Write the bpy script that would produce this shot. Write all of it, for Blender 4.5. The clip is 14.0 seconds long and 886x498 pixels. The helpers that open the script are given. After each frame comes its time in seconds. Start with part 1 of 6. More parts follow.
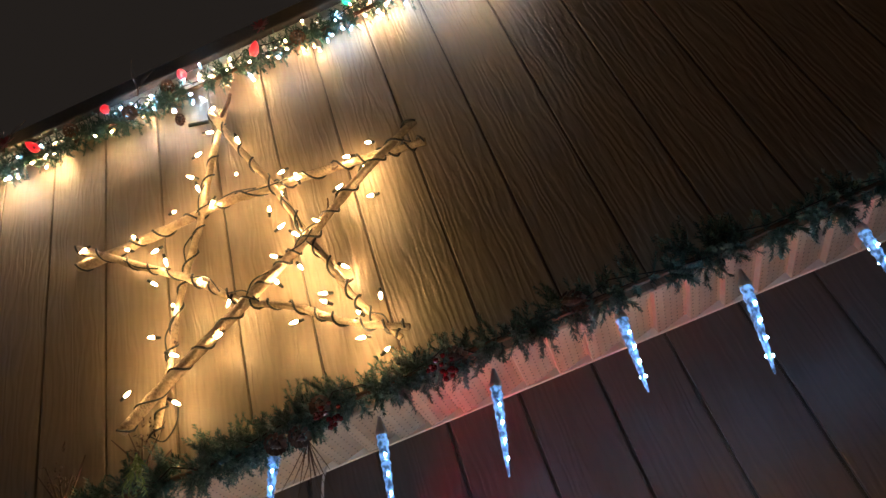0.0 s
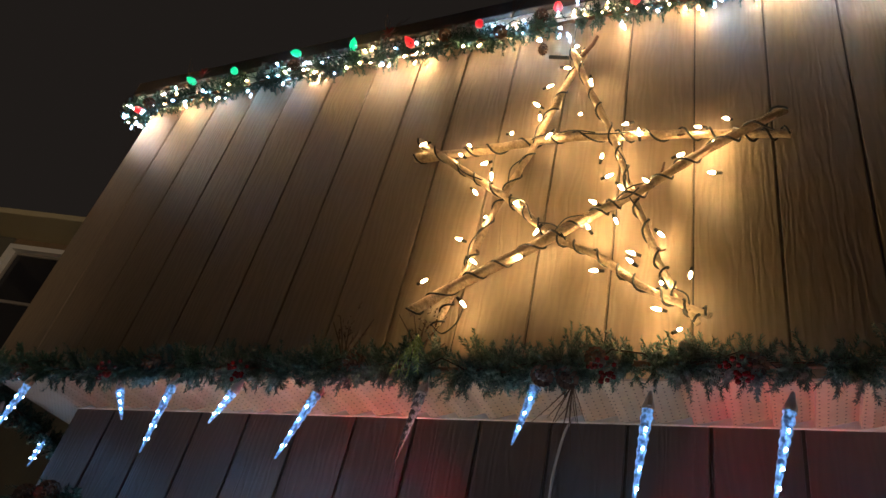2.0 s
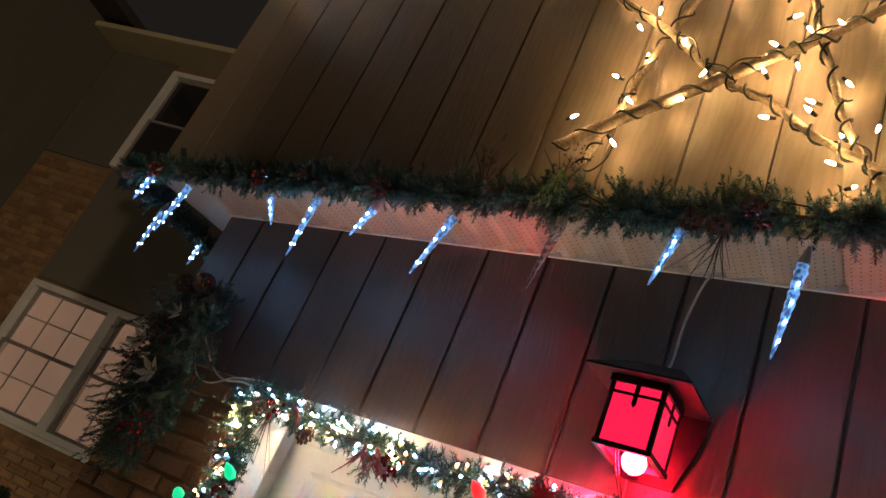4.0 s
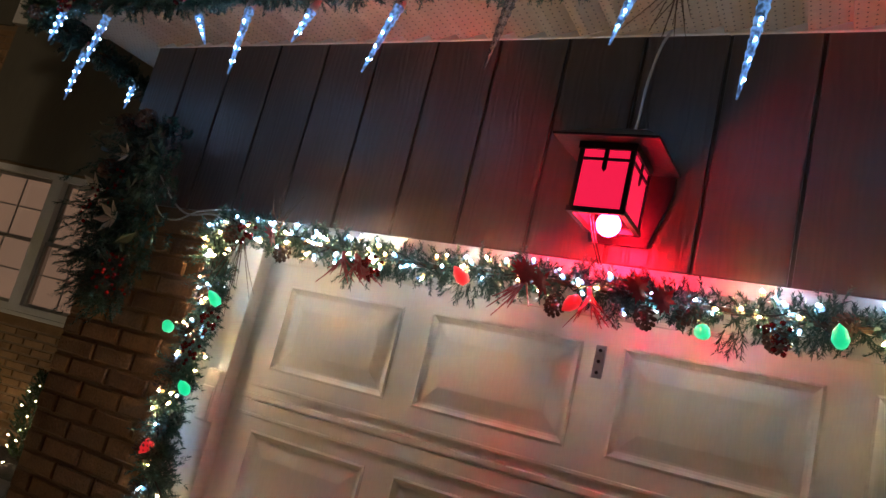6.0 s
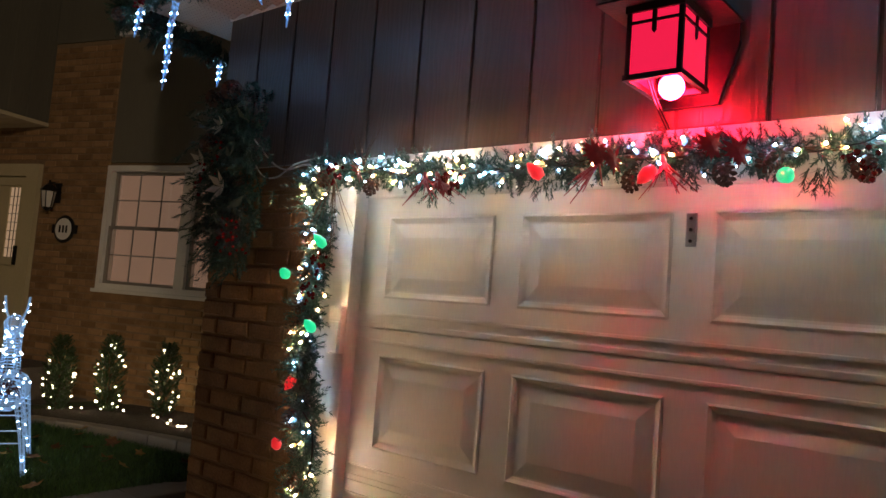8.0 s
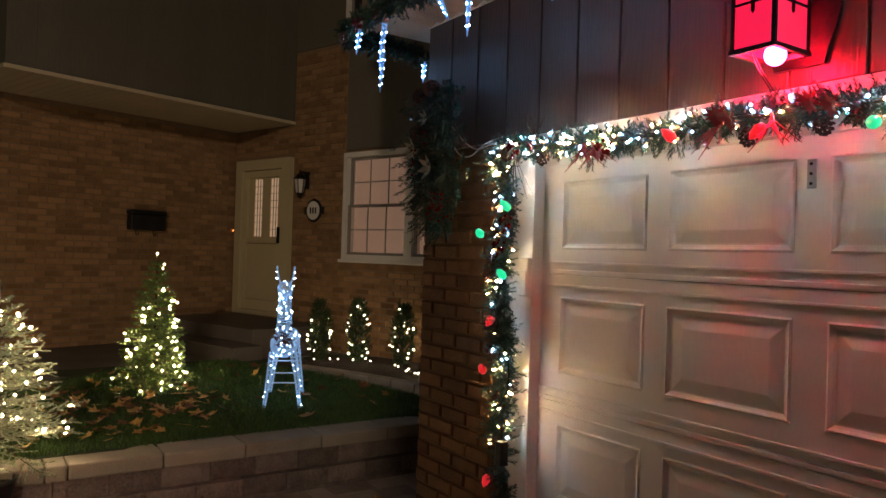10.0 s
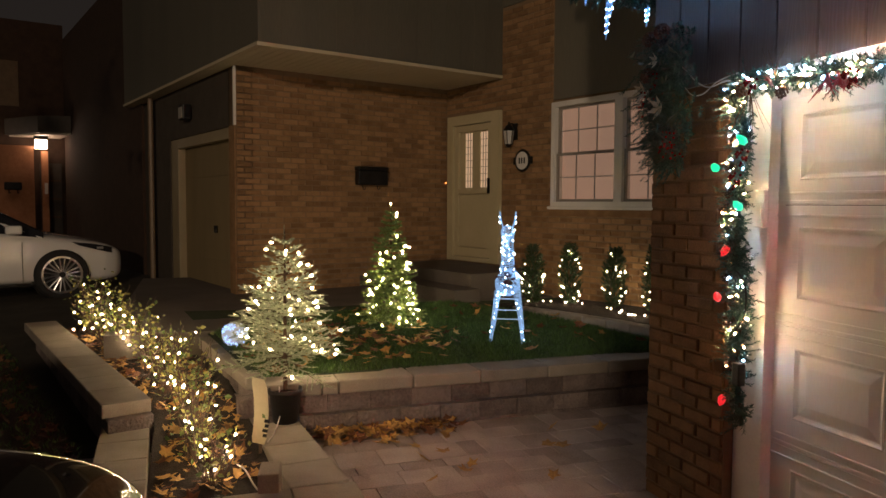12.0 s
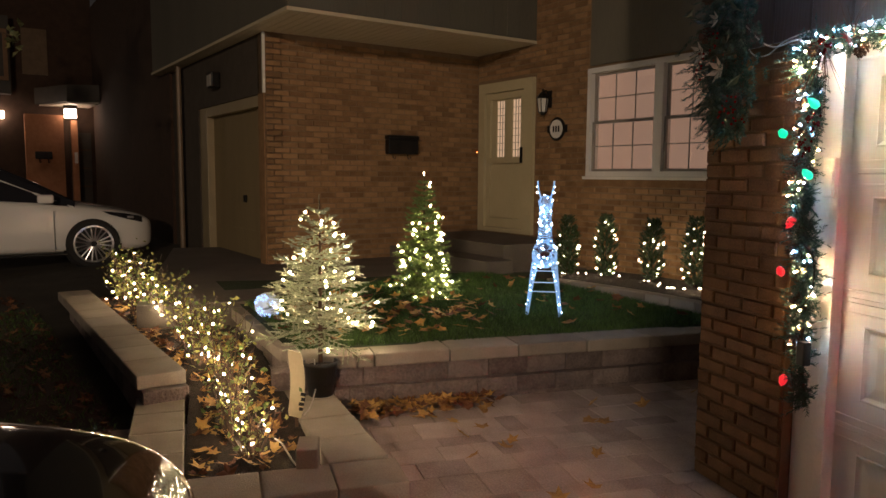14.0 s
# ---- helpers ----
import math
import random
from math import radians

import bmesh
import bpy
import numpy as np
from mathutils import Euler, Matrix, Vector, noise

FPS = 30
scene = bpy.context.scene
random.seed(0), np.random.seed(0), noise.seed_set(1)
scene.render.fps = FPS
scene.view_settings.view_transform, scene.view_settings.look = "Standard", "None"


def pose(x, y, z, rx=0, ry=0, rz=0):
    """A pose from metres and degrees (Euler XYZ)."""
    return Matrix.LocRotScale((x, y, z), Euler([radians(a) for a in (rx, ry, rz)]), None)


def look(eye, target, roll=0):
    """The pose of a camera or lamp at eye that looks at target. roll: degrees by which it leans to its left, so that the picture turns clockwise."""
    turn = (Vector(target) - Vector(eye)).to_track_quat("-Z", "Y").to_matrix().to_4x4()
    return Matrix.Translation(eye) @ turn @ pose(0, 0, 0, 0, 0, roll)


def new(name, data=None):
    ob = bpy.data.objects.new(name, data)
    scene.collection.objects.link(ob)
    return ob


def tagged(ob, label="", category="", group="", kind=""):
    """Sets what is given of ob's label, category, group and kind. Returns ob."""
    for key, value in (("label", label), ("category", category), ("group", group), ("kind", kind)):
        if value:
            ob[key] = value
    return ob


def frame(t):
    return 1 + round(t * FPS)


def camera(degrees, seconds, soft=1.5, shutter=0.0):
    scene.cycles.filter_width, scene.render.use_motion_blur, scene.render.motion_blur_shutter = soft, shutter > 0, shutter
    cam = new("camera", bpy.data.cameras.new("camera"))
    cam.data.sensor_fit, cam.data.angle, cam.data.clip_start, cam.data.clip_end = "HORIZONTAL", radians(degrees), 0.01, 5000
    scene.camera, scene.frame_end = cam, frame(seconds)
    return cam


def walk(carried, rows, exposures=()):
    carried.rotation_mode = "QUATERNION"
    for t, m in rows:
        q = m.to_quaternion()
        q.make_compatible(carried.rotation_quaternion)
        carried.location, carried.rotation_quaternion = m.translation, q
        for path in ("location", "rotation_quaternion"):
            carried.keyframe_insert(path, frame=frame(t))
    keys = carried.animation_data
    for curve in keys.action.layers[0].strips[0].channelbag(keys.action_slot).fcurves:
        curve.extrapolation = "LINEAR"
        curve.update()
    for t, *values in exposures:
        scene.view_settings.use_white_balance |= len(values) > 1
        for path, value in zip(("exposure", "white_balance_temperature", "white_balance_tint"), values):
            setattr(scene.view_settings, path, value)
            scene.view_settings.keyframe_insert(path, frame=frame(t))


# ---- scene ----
cam = camera(62.5, 14.0)
METRES, EYE, TILT, LEAN, TURN = 8.0, 1.5, 0.0, 0.0, 0.0
PATH = [
    (0, (1.966, -1.973, 1.967), (1.841, -0.386, 3.176), -20.5),
    (0.5, (1.919, -1.986, 1.966), (1.626, -0.435, 3.194), -13.3),
    (1, (1.875, -1.982, 1.961), (1.406, -0.483, 3.199), -4.1),
    (1.5, (1.85, -1.986, 1.953), (1.193, -0.542, 3.171), 5.9),
    (2, (1.839, -1.965, 1.94), (1.012, -0.569, 3.11), 14.7),
    (2.5, (1.821, -1.949, 1.903), (0.857, -0.584, 3.001), 21.4),
    (3, (1.821, -1.935, 1.893), (0.726, -0.576, 2.871), 25.3),
    (3.2, (1.817, -1.924, 1.889), (0.677, -0.564, 2.812), 26.3),
    (5.3, (1.761, -1.867, 1.797), (0.725, -0.229, 2.29), 19.5),
    (5.5, (1.759, -1.862, 1.792), (0.749, -0.199, 2.254), 17.9),
    (6, (1.762, -1.84, 1.775), (0.792, -0.134, 2.162), 14.0),
    (6.5, (1.769, -1.825, 1.756), (0.81, -0.095, 2.055), 10.3),
    (7, (1.782, -1.797, 1.724), (0.775, -0.083, 1.946), 7.2),
    (7.2, (1.791, -1.791, 1.722), (0.748, -0.095, 1.911), 6.2),
    (9.3, (2.256, -1.786, 1.714), (0.687, -0.549, 1.813), 3.2),
    (9.5, (2.303, -1.87, 1.705), (0.708, -0.665, 1.781), 2.7),
    (10, (2.435, -2.042, 1.683), (0.768, -0.937, 1.701), 1.8),
    (10.5, (2.62, -2.15, 1.647), (0.872, -1.179, 1.63), 1.2),
    (11, (2.697, -2.238, 1.631), (0.88, -1.403, 1.576), 0.7),
    (11.5, (2.68, -2.336, 1.622), (0.816, -1.615, 1.537), 0.4),
    (12, (2.653, -2.398, 1.609), (0.762, -1.76, 1.489), 0.3),
    (12.5, (2.621, -2.421, 1.602), (0.715, -1.834, 1.449), 0.2),
    (13, (2.582, -2.422, 1.601), (0.671, -1.859, 1.422), 0.3),
    (13.5, (2.509, -2.442, 1.594), (0.601, -1.875, 1.401), 0.4),
    (14, (2.477, -2.443, 1.599), (0.571, -1.869, 1.398), 0.4),
]
walk(cam, [(t, look(eye, target, roll)) for t, eye, target, roll in PATH],
     exposures=[(0, 0.48, 6400, 10), (1, 0.24, 6400, 10), (3, 0.16, 6450, 11), (5.5, -0.13, 6500, 10), (7, -0.2, 6500, 10), (9.5, -0.15, 6500, 12), (11, 0.2, 6500, 12), (12.5, 0.54, 6450, 13), (14, 0.58, 6250, 13)])

# ---- world and large lights ----
world = bpy.data.worlds.new("night_sky")
scene.world = world
world.use_nodes = True
wn = world.node_tree
bg = wn.nodes["Background"]
bg.inputs["Color"].default_value = (0.52, 0.42, 0.36, 1)
bg.inputs["Strength"].default_value = 0.022


def lamp_light(name, kind, m, power, colour, size=0.1):
    data = bpy.data.lights.new(name, kind)
    data.energy, data.color = power, colour
    if kind == "POINT":
        data.shadow_soft_size = size
    if kind == "AREA":
        data.size = size
    ob = new(name, data)
    ob.matrix_world = m
    return ob


# added fill lamp, unseen, set as a street lamp behind the camera
lamp_light("unseen_street_fill", "POINT", pose(16.0, -10.0, 5.8), 3000, (1.0, 0.76, 0.52), 0.3)

# ---- materials ----


def nodes_of(name):
    m = bpy.data.materials.new(name)
    m.use_nodes = True
    return m, m.node_tree, m.node_tree.nodes["Principled BSDF"]


def link(nt, a, b):
    nt.links.new(a, b)


def surface(name, c1, c2, rough=0.7, scale=6.0, fine=60.0, bump=0.2, stretch=(1, 1, 1), metal=0.0, jitter=0.0, spec=0.5, coat=0.0, island=False, depth=0.01):
    """Two-scale varied surface in world metres."""
    m, nt, b = nodes_of(name)
    geo = nt.nodes.new("ShaderNodeNewGeometry")
    mp = nt.nodes.new("ShaderNodeVectorMath")
    mp.operation = "MULTIPLY"
    mp.inputs[1].default_value = stretch
    link(nt, geo.outputs["Position"], mp.inputs[0])
    n1 = nt.nodes.new("ShaderNodeTexNoise")
    n1.inputs["Scale"].default_value, n1.inputs["Detail"].default_value = scale, 6
    n2 = nt.nodes.new("ShaderNodeTexNoise")
    n2.inputs["Scale"].default_value, n2.inputs["Detail"].default_value = fine, 4
    link(nt, mp.outputs[0], n1.inputs["Vector"])
    link(nt, mp.outputs[0], n2.inputs["Vector"])
    add = nt.nodes.new("ShaderNodeMath")
    add.operation = "ADD"
    add.inputs[1].default_value = 0
    mixf = nt.nodes.new("ShaderNodeMix")
    mixf.inputs[0].default_value = 0.45
    link(nt, n1.outputs["Fac"], mixf.inputs[2])
    link(nt, n2.outputs["Fac"], mixf.inputs[3])
    link(nt, mixf.outputs[0], add.inputs[0])
    if jitter:
        rnd = nt.nodes.new("ShaderNodeObjectInfo") if not island else geo
        ma = nt.nodes.new("ShaderNodeMath")
        ma.operation = "MULTIPLY_ADD"
        ma.inputs[1].default_value, ma.inputs[2].default_value = jitter, -jitter / 2
        link(nt, rnd.outputs["Random" if not island else "Random Per Island"], ma.inputs[0])
        link(nt, ma.outputs[0], add.inputs[1])
    ramp = nt.nodes.new("ShaderNodeValToRGB")
    ramp.color_ramp.elements[0].position, ramp.color_ramp.elements[1].position = 0.3, 0.7
    ramp.color_ramp.elements[0].color, ramp.color_ramp.elements[1].color = (*c1, 1), (*c2, 1)
    link(nt, add.outputs[0], ramp.inputs[0])
    link(nt, ramp.outputs[0], b.inputs["Base Color"])
    b.inputs["Roughness"].default_value, b.inputs["Metallic"].default_value = rough, metal
    b.inputs["Specular IOR Level"].default_value, b.inputs["Coat Weight"].default_value = spec, coat
    if bump:
        bp = nt.nodes.new("ShaderNodeBump")
        bp.inputs["Strength"].default_value, bp.inputs["Distance"].default_value = bump, depth
        link(nt, n2.outputs["Fac"], bp.inputs["Height"])
        link(nt, bp.outputs[0], b.inputs["Normal"])
    return m


def glow(name, colour, strength):
    m, nt, b = nodes_of(name)
    b.inputs["Base Color"].default_value = (*[0.03 + 0.4 * c for c in colour], 1)
    b.inputs["Roughness"].default_value = 0.3
    b.inputs["Emission Color"].default_value, b.inputs["Emission Strength"].default_value = (*colour, 1), strength
    return m


def plain(name, colour, rough=0.5, metal=0.0, trans=0.0, coat=0.0):
    m, nt, b = nodes_of(name)
    b.inputs["Base Color"].default_value = (*colour, 1)
    b.inputs["Roughness"].default_value, b.inputs["Metallic"].default_value = rough, metal
    b.inputs["Transmission Weight"].default_value, b.inputs["Coat Weight"].default_value = trans, coat
    return m


def wood_siding(name, c1, c2, grain=1.0, rough=0.55):
    """Painted textured plywood boards: upright cathedral grain pressed into the paint."""
    m, nt, b = nodes_of(name)
    geo = nt.nodes.new("ShaderNodeNewGeometry")
    info = nt.nodes.new("ShaderNodeObjectInfo")
    off = nt.nodes.new("ShaderNodeVectorMath")
    off.operation = "MULTIPLY_ADD"
    off.inputs[1].default_value = (7.0, 7.0, 3.0)
    link(nt, info.outputs["Random"], off.inputs[0])
    link(nt, geo.outputs["Position"], off.inputs[2])
    st = nt.nodes.new("ShaderNodeVectorMath")
    st.operation = "MULTIPLY"
    st.inputs[1].default_value = (1.0, 1.0, 0.16)
    link(nt, off.outputs[0], st.inputs[0])
    wav = nt.nodes.new("ShaderNodeTexWave")
    wav.wave_type, wav.bands_direction = "BANDS", "X"
    wav.inputs["Scale"].default_value, wav.inputs["Distortion"].default_value = 13.0, 17.0
    wav.inputs["Detail"].default_value, wav.inputs["Detail Scale"].default_value = 3.0, 1.2
    link(nt, st.outputs[0], wav.inputs["Vector"])
    fib = nt.nodes.new("ShaderNodeTexNoise")
    fib.inputs["Scale"].default_value, fib.inputs["Detail"].default_value = 70, 5
    st2 = nt.nodes.new("ShaderNodeVectorMath")
    st2.operation = "MULTIPLY"
    st2.inputs[1].default_value = (1.0, 1.0, 0.07)
    link(nt, off.outputs[0], st2.inputs[0])
    link(nt, st2.outputs[0], fib.inputs["Vector"])
    big = nt.nodes.new("ShaderNodeTexNoise")
    big.inputs["Scale"].default_value = 2.0
    link(nt, off.outputs[0], big.inputs["Vector"])
    mix = nt.nodes.new("ShaderNodeMix")
    mix.inputs[0].default_value = 0.5
    link(nt, wav.outputs["Fac"], mix.inputs[2])
    link(nt, fib.outputs["Fac"], mix.inputs[3])
    col = nt.nodes.new("ShaderNodeMix")
    col.data_type = "RGBA"
    col.inputs[6].default_value, col.inputs[7].default_value = (*c1, 1), (*c2, 1)
    mul = nt.nodes.new("ShaderNodeMath")
    mul.operation = "MULTIPLY_ADD"
    mul.inputs[1].default_value, mul.inputs[2].default_value = 0.5, 0.1
    link(nt, big.outputs["Fac"], mul.inputs[0])
    m3 = nt.nodes.new("ShaderNodeMath")
    m3.operation = "MULTIPLY_ADD"
    m3.inputs[1].default_value = 0.45
    link(nt, mix.outputs[0], m3.inputs[0])
    link(nt, mul.outputs[0], m3.inputs[2])
    link(nt, m3.outputs[0], col.inputs[0])
    link(nt, col.outputs[2], b.inputs["Base Color"])
    bp = nt.nodes.new("ShaderNodeBump")
    bp.inputs["Strength"].default_value, bp.inputs["Distance"].default_value = 0.6 * grain, 0.0035
    link(nt, mix.outputs[0], bp.inputs["Height"])
    link(nt, bp.outputs[0], b.inputs["Normal"])
    b.inputs["Roughness"].default_value = rough
    return m


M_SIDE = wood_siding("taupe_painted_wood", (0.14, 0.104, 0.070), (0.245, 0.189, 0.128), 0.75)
# lower boards' colour darkened to offset too much light under the overhang
M_SIDE_LOW = wood_siding("darkened_lower_siding", (0.058, 0.041, 0.031), (0.094, 0.066, 0.050), 0.6, 0.4)
M_SIDE_DARK = surface("dark_backing", (0.05, 0.04, 0.03), (0.08, 0.065, 0.05), 0.9)
M_SIDE_GREEN = surface("olive_grey_siding", (0.10, 0.095, 0.075), (0.14, 0.13, 0.10), 0.6, 2.0, 80, 0.15, (1, 1, 0.1), jitter=0.2)
M_BRICK = surface("tan_brick", (0.175, 0.098, 0.042), (0.34, 0.198, 0.092), 0.85, 9.0, 110.0, 0.5, jitter=0.4)
M_BRICKI = surface("tan_brick_joined", (0.175, 0.098, 0.042), (0.34, 0.198, 0.092), 0.85, 9.0, 110.0, 0.5, jitter=0.4, island=True)
# rust pier brick, darkened: shade on the garage front is in its colour
M_BRICK_P = surface("shaded_rust_brick", (0.085, 0.040, 0.016), (0.19, 0.098, 0.042), 0.85, 9.0, 110.0, 0.5, jitter=0.35)
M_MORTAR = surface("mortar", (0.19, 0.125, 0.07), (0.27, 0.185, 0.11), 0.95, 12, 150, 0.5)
# pier mortar darkened along with its bricks for the same shade
M_MORTAR_P = surface("shaded_pier_mortar", (0.11, 0.062, 0.030), (0.17, 0.10, 0.052), 0.95, 12, 150, 0.5)
M_WHITE = surface("white_paint", (0.62, 0.60, 0.56), (0.74, 0.72, 0.68), 0.4, 3, 60, 0.05)
M_DOOR = surface("white_steel_door", (0.60, 0.59, 0.54), (0.70, 0.69, 0.64), 0.5, 1.5, 220, 0.05, (1, 1, 0.12), depth=0.002)
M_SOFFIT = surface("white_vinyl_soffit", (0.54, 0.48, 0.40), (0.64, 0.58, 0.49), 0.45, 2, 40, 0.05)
# neighbour's soffit: a deeper cream tinged with olive
M_SOFFIT_N = surface("olive_cream_soffit", (0.44, 0.38, 0.26), (0.54, 0.47, 0.33), 0.5, 2, 40, 0.05)


def perforate(m, pitch=0.020, size=0.12):
    """Small dark holes in rows, pressed through a vinyl sheet that lies flat."""
    nt = m.node_tree
    b = nt.nodes["Principled BSDF"]
    geo = nt.nodes.new("ShaderNodeNewGeometry")
    sc_ = nt.nodes.new("ShaderNodeVectorMath")
    sc_.operation = "MULTIPLY"
    sc_.inputs[1].default_value = (1 / pitch, 1 / pitch, 0)
    fr = nt.nodes.new("ShaderNodeVectorMath")
    fr.operation = "FRACTION"
    ds = nt.nodes.new("ShaderNodeVectorMath")
    ds.operation = "DISTANCE"
    ds.inputs[1].default_value = (0.5, 0.5, 0)
    lt = nt.nodes.new("ShaderNodeMath")
    lt.operation = "LESS_THAN"
    lt.inputs[1].default_value = size
    mx = nt.nodes.new("ShaderNodeMix")
    mx.data_type = "RGBA"
    mx.inputs[7].default_value = (0.05, 0.04, 0.03, 1)
    old = b.inputs["Base Color"].links[0].from_socket
    link(nt, geo.outputs["Position"], sc_.inputs[0])
    link(nt, sc_.outputs[0], fr.inputs[0])
    link(nt, fr.outputs[0], ds.inputs[0])
    link(nt, ds.outputs["Value"], lt.inputs[0])
    link(nt, lt.outputs[0], mx.inputs[0])
    link(nt, old, mx.inputs[6])
    link(nt, mx.outputs[2], b.inputs["Base Color"])


# white soffit turned tan: the overhang's shade is put into the colour
M_SOFFIT_H = surface("shaded_perforated_soffit", (0.33, 0.265, 0.19), (0.42, 0.345, 0.25), 0.5, 2, 40, 0.05)
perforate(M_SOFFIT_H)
M_BEIGE = surface("cream_painted_door", (0.46, 0.40, 0.24), (0.54, 0.47, 0.30), 0.45, 3, 50, 0.05)
M_DKTRIM = surface("dark_brown_trim", (0.035, 0.028, 0.022), (0.06, 0.05, 0.04), 0.6)
M_BLACK = surface("black_metal", (0.012, 0.012, 0.012), (0.03, 0.03, 0.03), 0.4, 10, 90, 0.1, metal=0.6)
M_CONC = surface("cast_concrete_cap", (0.20, 0.17, 0.138), (0.34, 0.295, 0.24), 0.9, 4, 140, 0.5, jitter=0.18)
M_BLOCK = surface("split_face_block", (0.11, 0.085, 0.078), (0.24, 0.19, 0.17), 0.95, 9, 50, 0.9, jitter=0.3, depth=0.02)
M_PAVER = surface("concrete_pavers", (0.22, 0.174, 0.156), (0.48, 0.388, 0.35), 0.9, 4, 90, 0.6, jitter=0.24)
M_PATH = surface("concrete_path", (0.09, 0.076, 0.062), (0.16, 0.136, 0.11), 0.9, 2, 90, 0.3)
M_SOIL = surface("dark_mulch", (0.015, 0.010, 0.007), (0.05, 0.033, 0.022), 1.0, 25, 120, 1.0, depth=0.03)
M_GROUND = surface("dark_ground", (0.02, 0.017, 0.012), (0.055, 0.045, 0.03), 1.0, 3, 60, 0.8, depth=0.02)
M_GRASS = surface("lawn_grass", (0.016, 0.045, 0.008), (0.075, 0.15, 0.028), 0.6, 5, 60, 0, jitter=0.5, island=True)
M_FIR = surface("artificial_fir_needles", (0.012, 0.040, 0.030), (0.042, 0.105, 0.076), 0.5, 14, 120, 0, jitter=0.6, island=True)
M_PINE = surface("pale_fir_needles", (0.23, 0.265, 0.175), (0.43, 0.47, 0.32), 0.5, 14, 120, 0, jitter=0.5, island=True)
M_YEW = surface("green_conifer_foliage", (0.09, 0.14, 0.035), (0.20, 0.29, 0.08), 0.5, 14, 120, 0, jitter=0.5, island=True)
M_LEAFG = surface("yellow_green_leaves", (0.09, 0.14, 0.03), (0.33, 0.32, 0.08), 0.5, 14, 60, 0, jitter=0.7, island=True)
M_FALL = surface("fallen_maple_leaves", (0.13, 0.05, 0.018), (0.42, 0.24, 0.06), 0.7, 10, 60, 0.1, jitter=0.9, island=True)
# yard leaves: browner than the rest, and darkened for the shade there
M_FALLD = surface("shaded_brown_leaves", (0.055, 0.023, 0.011), (0.19, 0.085, 0.032), 0.7, 10, 60, 0.1, jitter=0.9, island=True)
M_BARK = surface("pale_peeled_birch", (0.17, 0.115, 0.07), (0.52, 0.41, 0.27), 0.8, 22, 110, 0.6, (1, 1, 1))
M_TWIG = surface("brown_twig", (0.05, 0.03, 0.02), (0.12, 0.075, 0.045), 0.85, 20, 90, 0.3)
M_CONE = surface("pine_cone_scales", (0.04, 0.022, 0.014), (0.12, 0.065, 0.04), 0.75, 30, 90, 0.2, jitter=0.4, island=True)
M_WIRE = plain("dark_green_cable", (0.006, 0.009, 0.006), 0.6)
M_WIREW = plain("pale_cable", (0.45, 0.40, 0.36), 0.5)
M_BERRY = surface("red_berries", (0.20, 0.006, 0.008), (0.36, 0.015, 0.015), 0.25, 30, 60, 0)
M_RIBBON = surface("red_foil_flower", (0.15, 0.008, 0.014), (0.30, 0.02, 0.03), 0.4, 20, 80, 0.1)
M_MAGN = surface("sage_magnolia_leaf", (0.02, 0.04, 0.02), (0.09, 0.115, 0.07), 0.4, 12, 60, 0.1, jitter=0.4, island=True)
M_PETAL = surface("cream_fabric_petals", (0.40, 0.37, 0.28), (0.55, 0.50, 0.40), 0.7, 12, 60, 0.1)
M_ACRYL = plain("clear_acrylic", (0.80, 0.90, 1.0), 0.12, 0, 0.85)
M_GLASS = plain("window_glass", (0.02, 0.02, 0.025), 0.05)
M_TYRE = surface("black_rubber", (0.012, 0.012, 0.012), (0.022, 0.022, 0.022), 0.8)
M_RIM = plain("alloy_rim", (0.55, 0.55, 0.56), 0.3, 0.9)
M_CARW = plain("white_car_paint", (0.80, 0.79, 0.76), 0.18, 0, 0, 1.0)
M_CARB = plain("black_car_paint", (0.004, 0.004, 0.005), 0.12, 0, 0, 1.0)
M_POT = surface("black_plastic_pot", (0.012, 0.012, 0.012), (0.025, 0.025, 0.025), 0.45)
# porch lamp's glow is put into this brick as a brighter orange
M_LAMPLIT = surface("lamplit_brick", (0.36, 0.15, 0.07), (0.52, 0.24, 0.12), 0.85, 9.0, 60.0, 0.5)
# unlit look of the far row is put into this darkened brick
M_DIM = surface("unlit_look_brick", (0.036, 0.020, 0.013), (0.07, 0.038, 0.023), 0.9, 6, 60, 0.4)

G_WARM = glow("warm_white_bulb", (1.0, 0.61, 0.25), 370)
G_GWARM = glow("garland_warm_bulb", (1.0, 0.60, 0.27), 1350)
G_COOL = glow("cool_white_bulb", (0.34, 0.62, 1.0), 520)
G_TREE = glow("tree_warm_bulb", (1.0, 0.73, 0.42), 215)
G_ICE = glow("icicle_led", (0.30, 0.58, 1.0), 200)
# clear body emits too, mottled by noise for LED light in the facets
G_ICE_S = glow("icicle_glow", (0.16, 0.36, 0.75), 0.38)
_nt = G_ICE_S.node_tree
_geo = _nt.nodes.new("ShaderNodeNewGeometry")
_no = _nt.nodes.new("ShaderNodeTexNoise")
_no.inputs["Scale"].default_value, _no.inputs["Detail"].default_value = 95, 3
_mr = _nt.nodes.new("ShaderNodeMapRange")
_mr.inputs["From Min"].default_value, _mr.inputs["From Max"].default_value = 0.40, 0.64
_mr.inputs["To Min"].default_value, _mr.inputs["To Max"].default_value = 0.05, 1.1
link(_nt, _geo.outputs["Position"], _no.inputs["Vector"])
link(_nt, _no.outputs["Fac"], _mr.inputs["Value"])
link(_nt, _mr.outputs[0], _nt.nodes["Principled BSDF"].inputs["Emission Strength"])
G_GREEN = glow("green_bulb_glow", (0.0, 0.75, 0.30), 0.9)
G_RED = glow("red_bulb_glow", (1.0, 0.025, 0.035), 0.55)
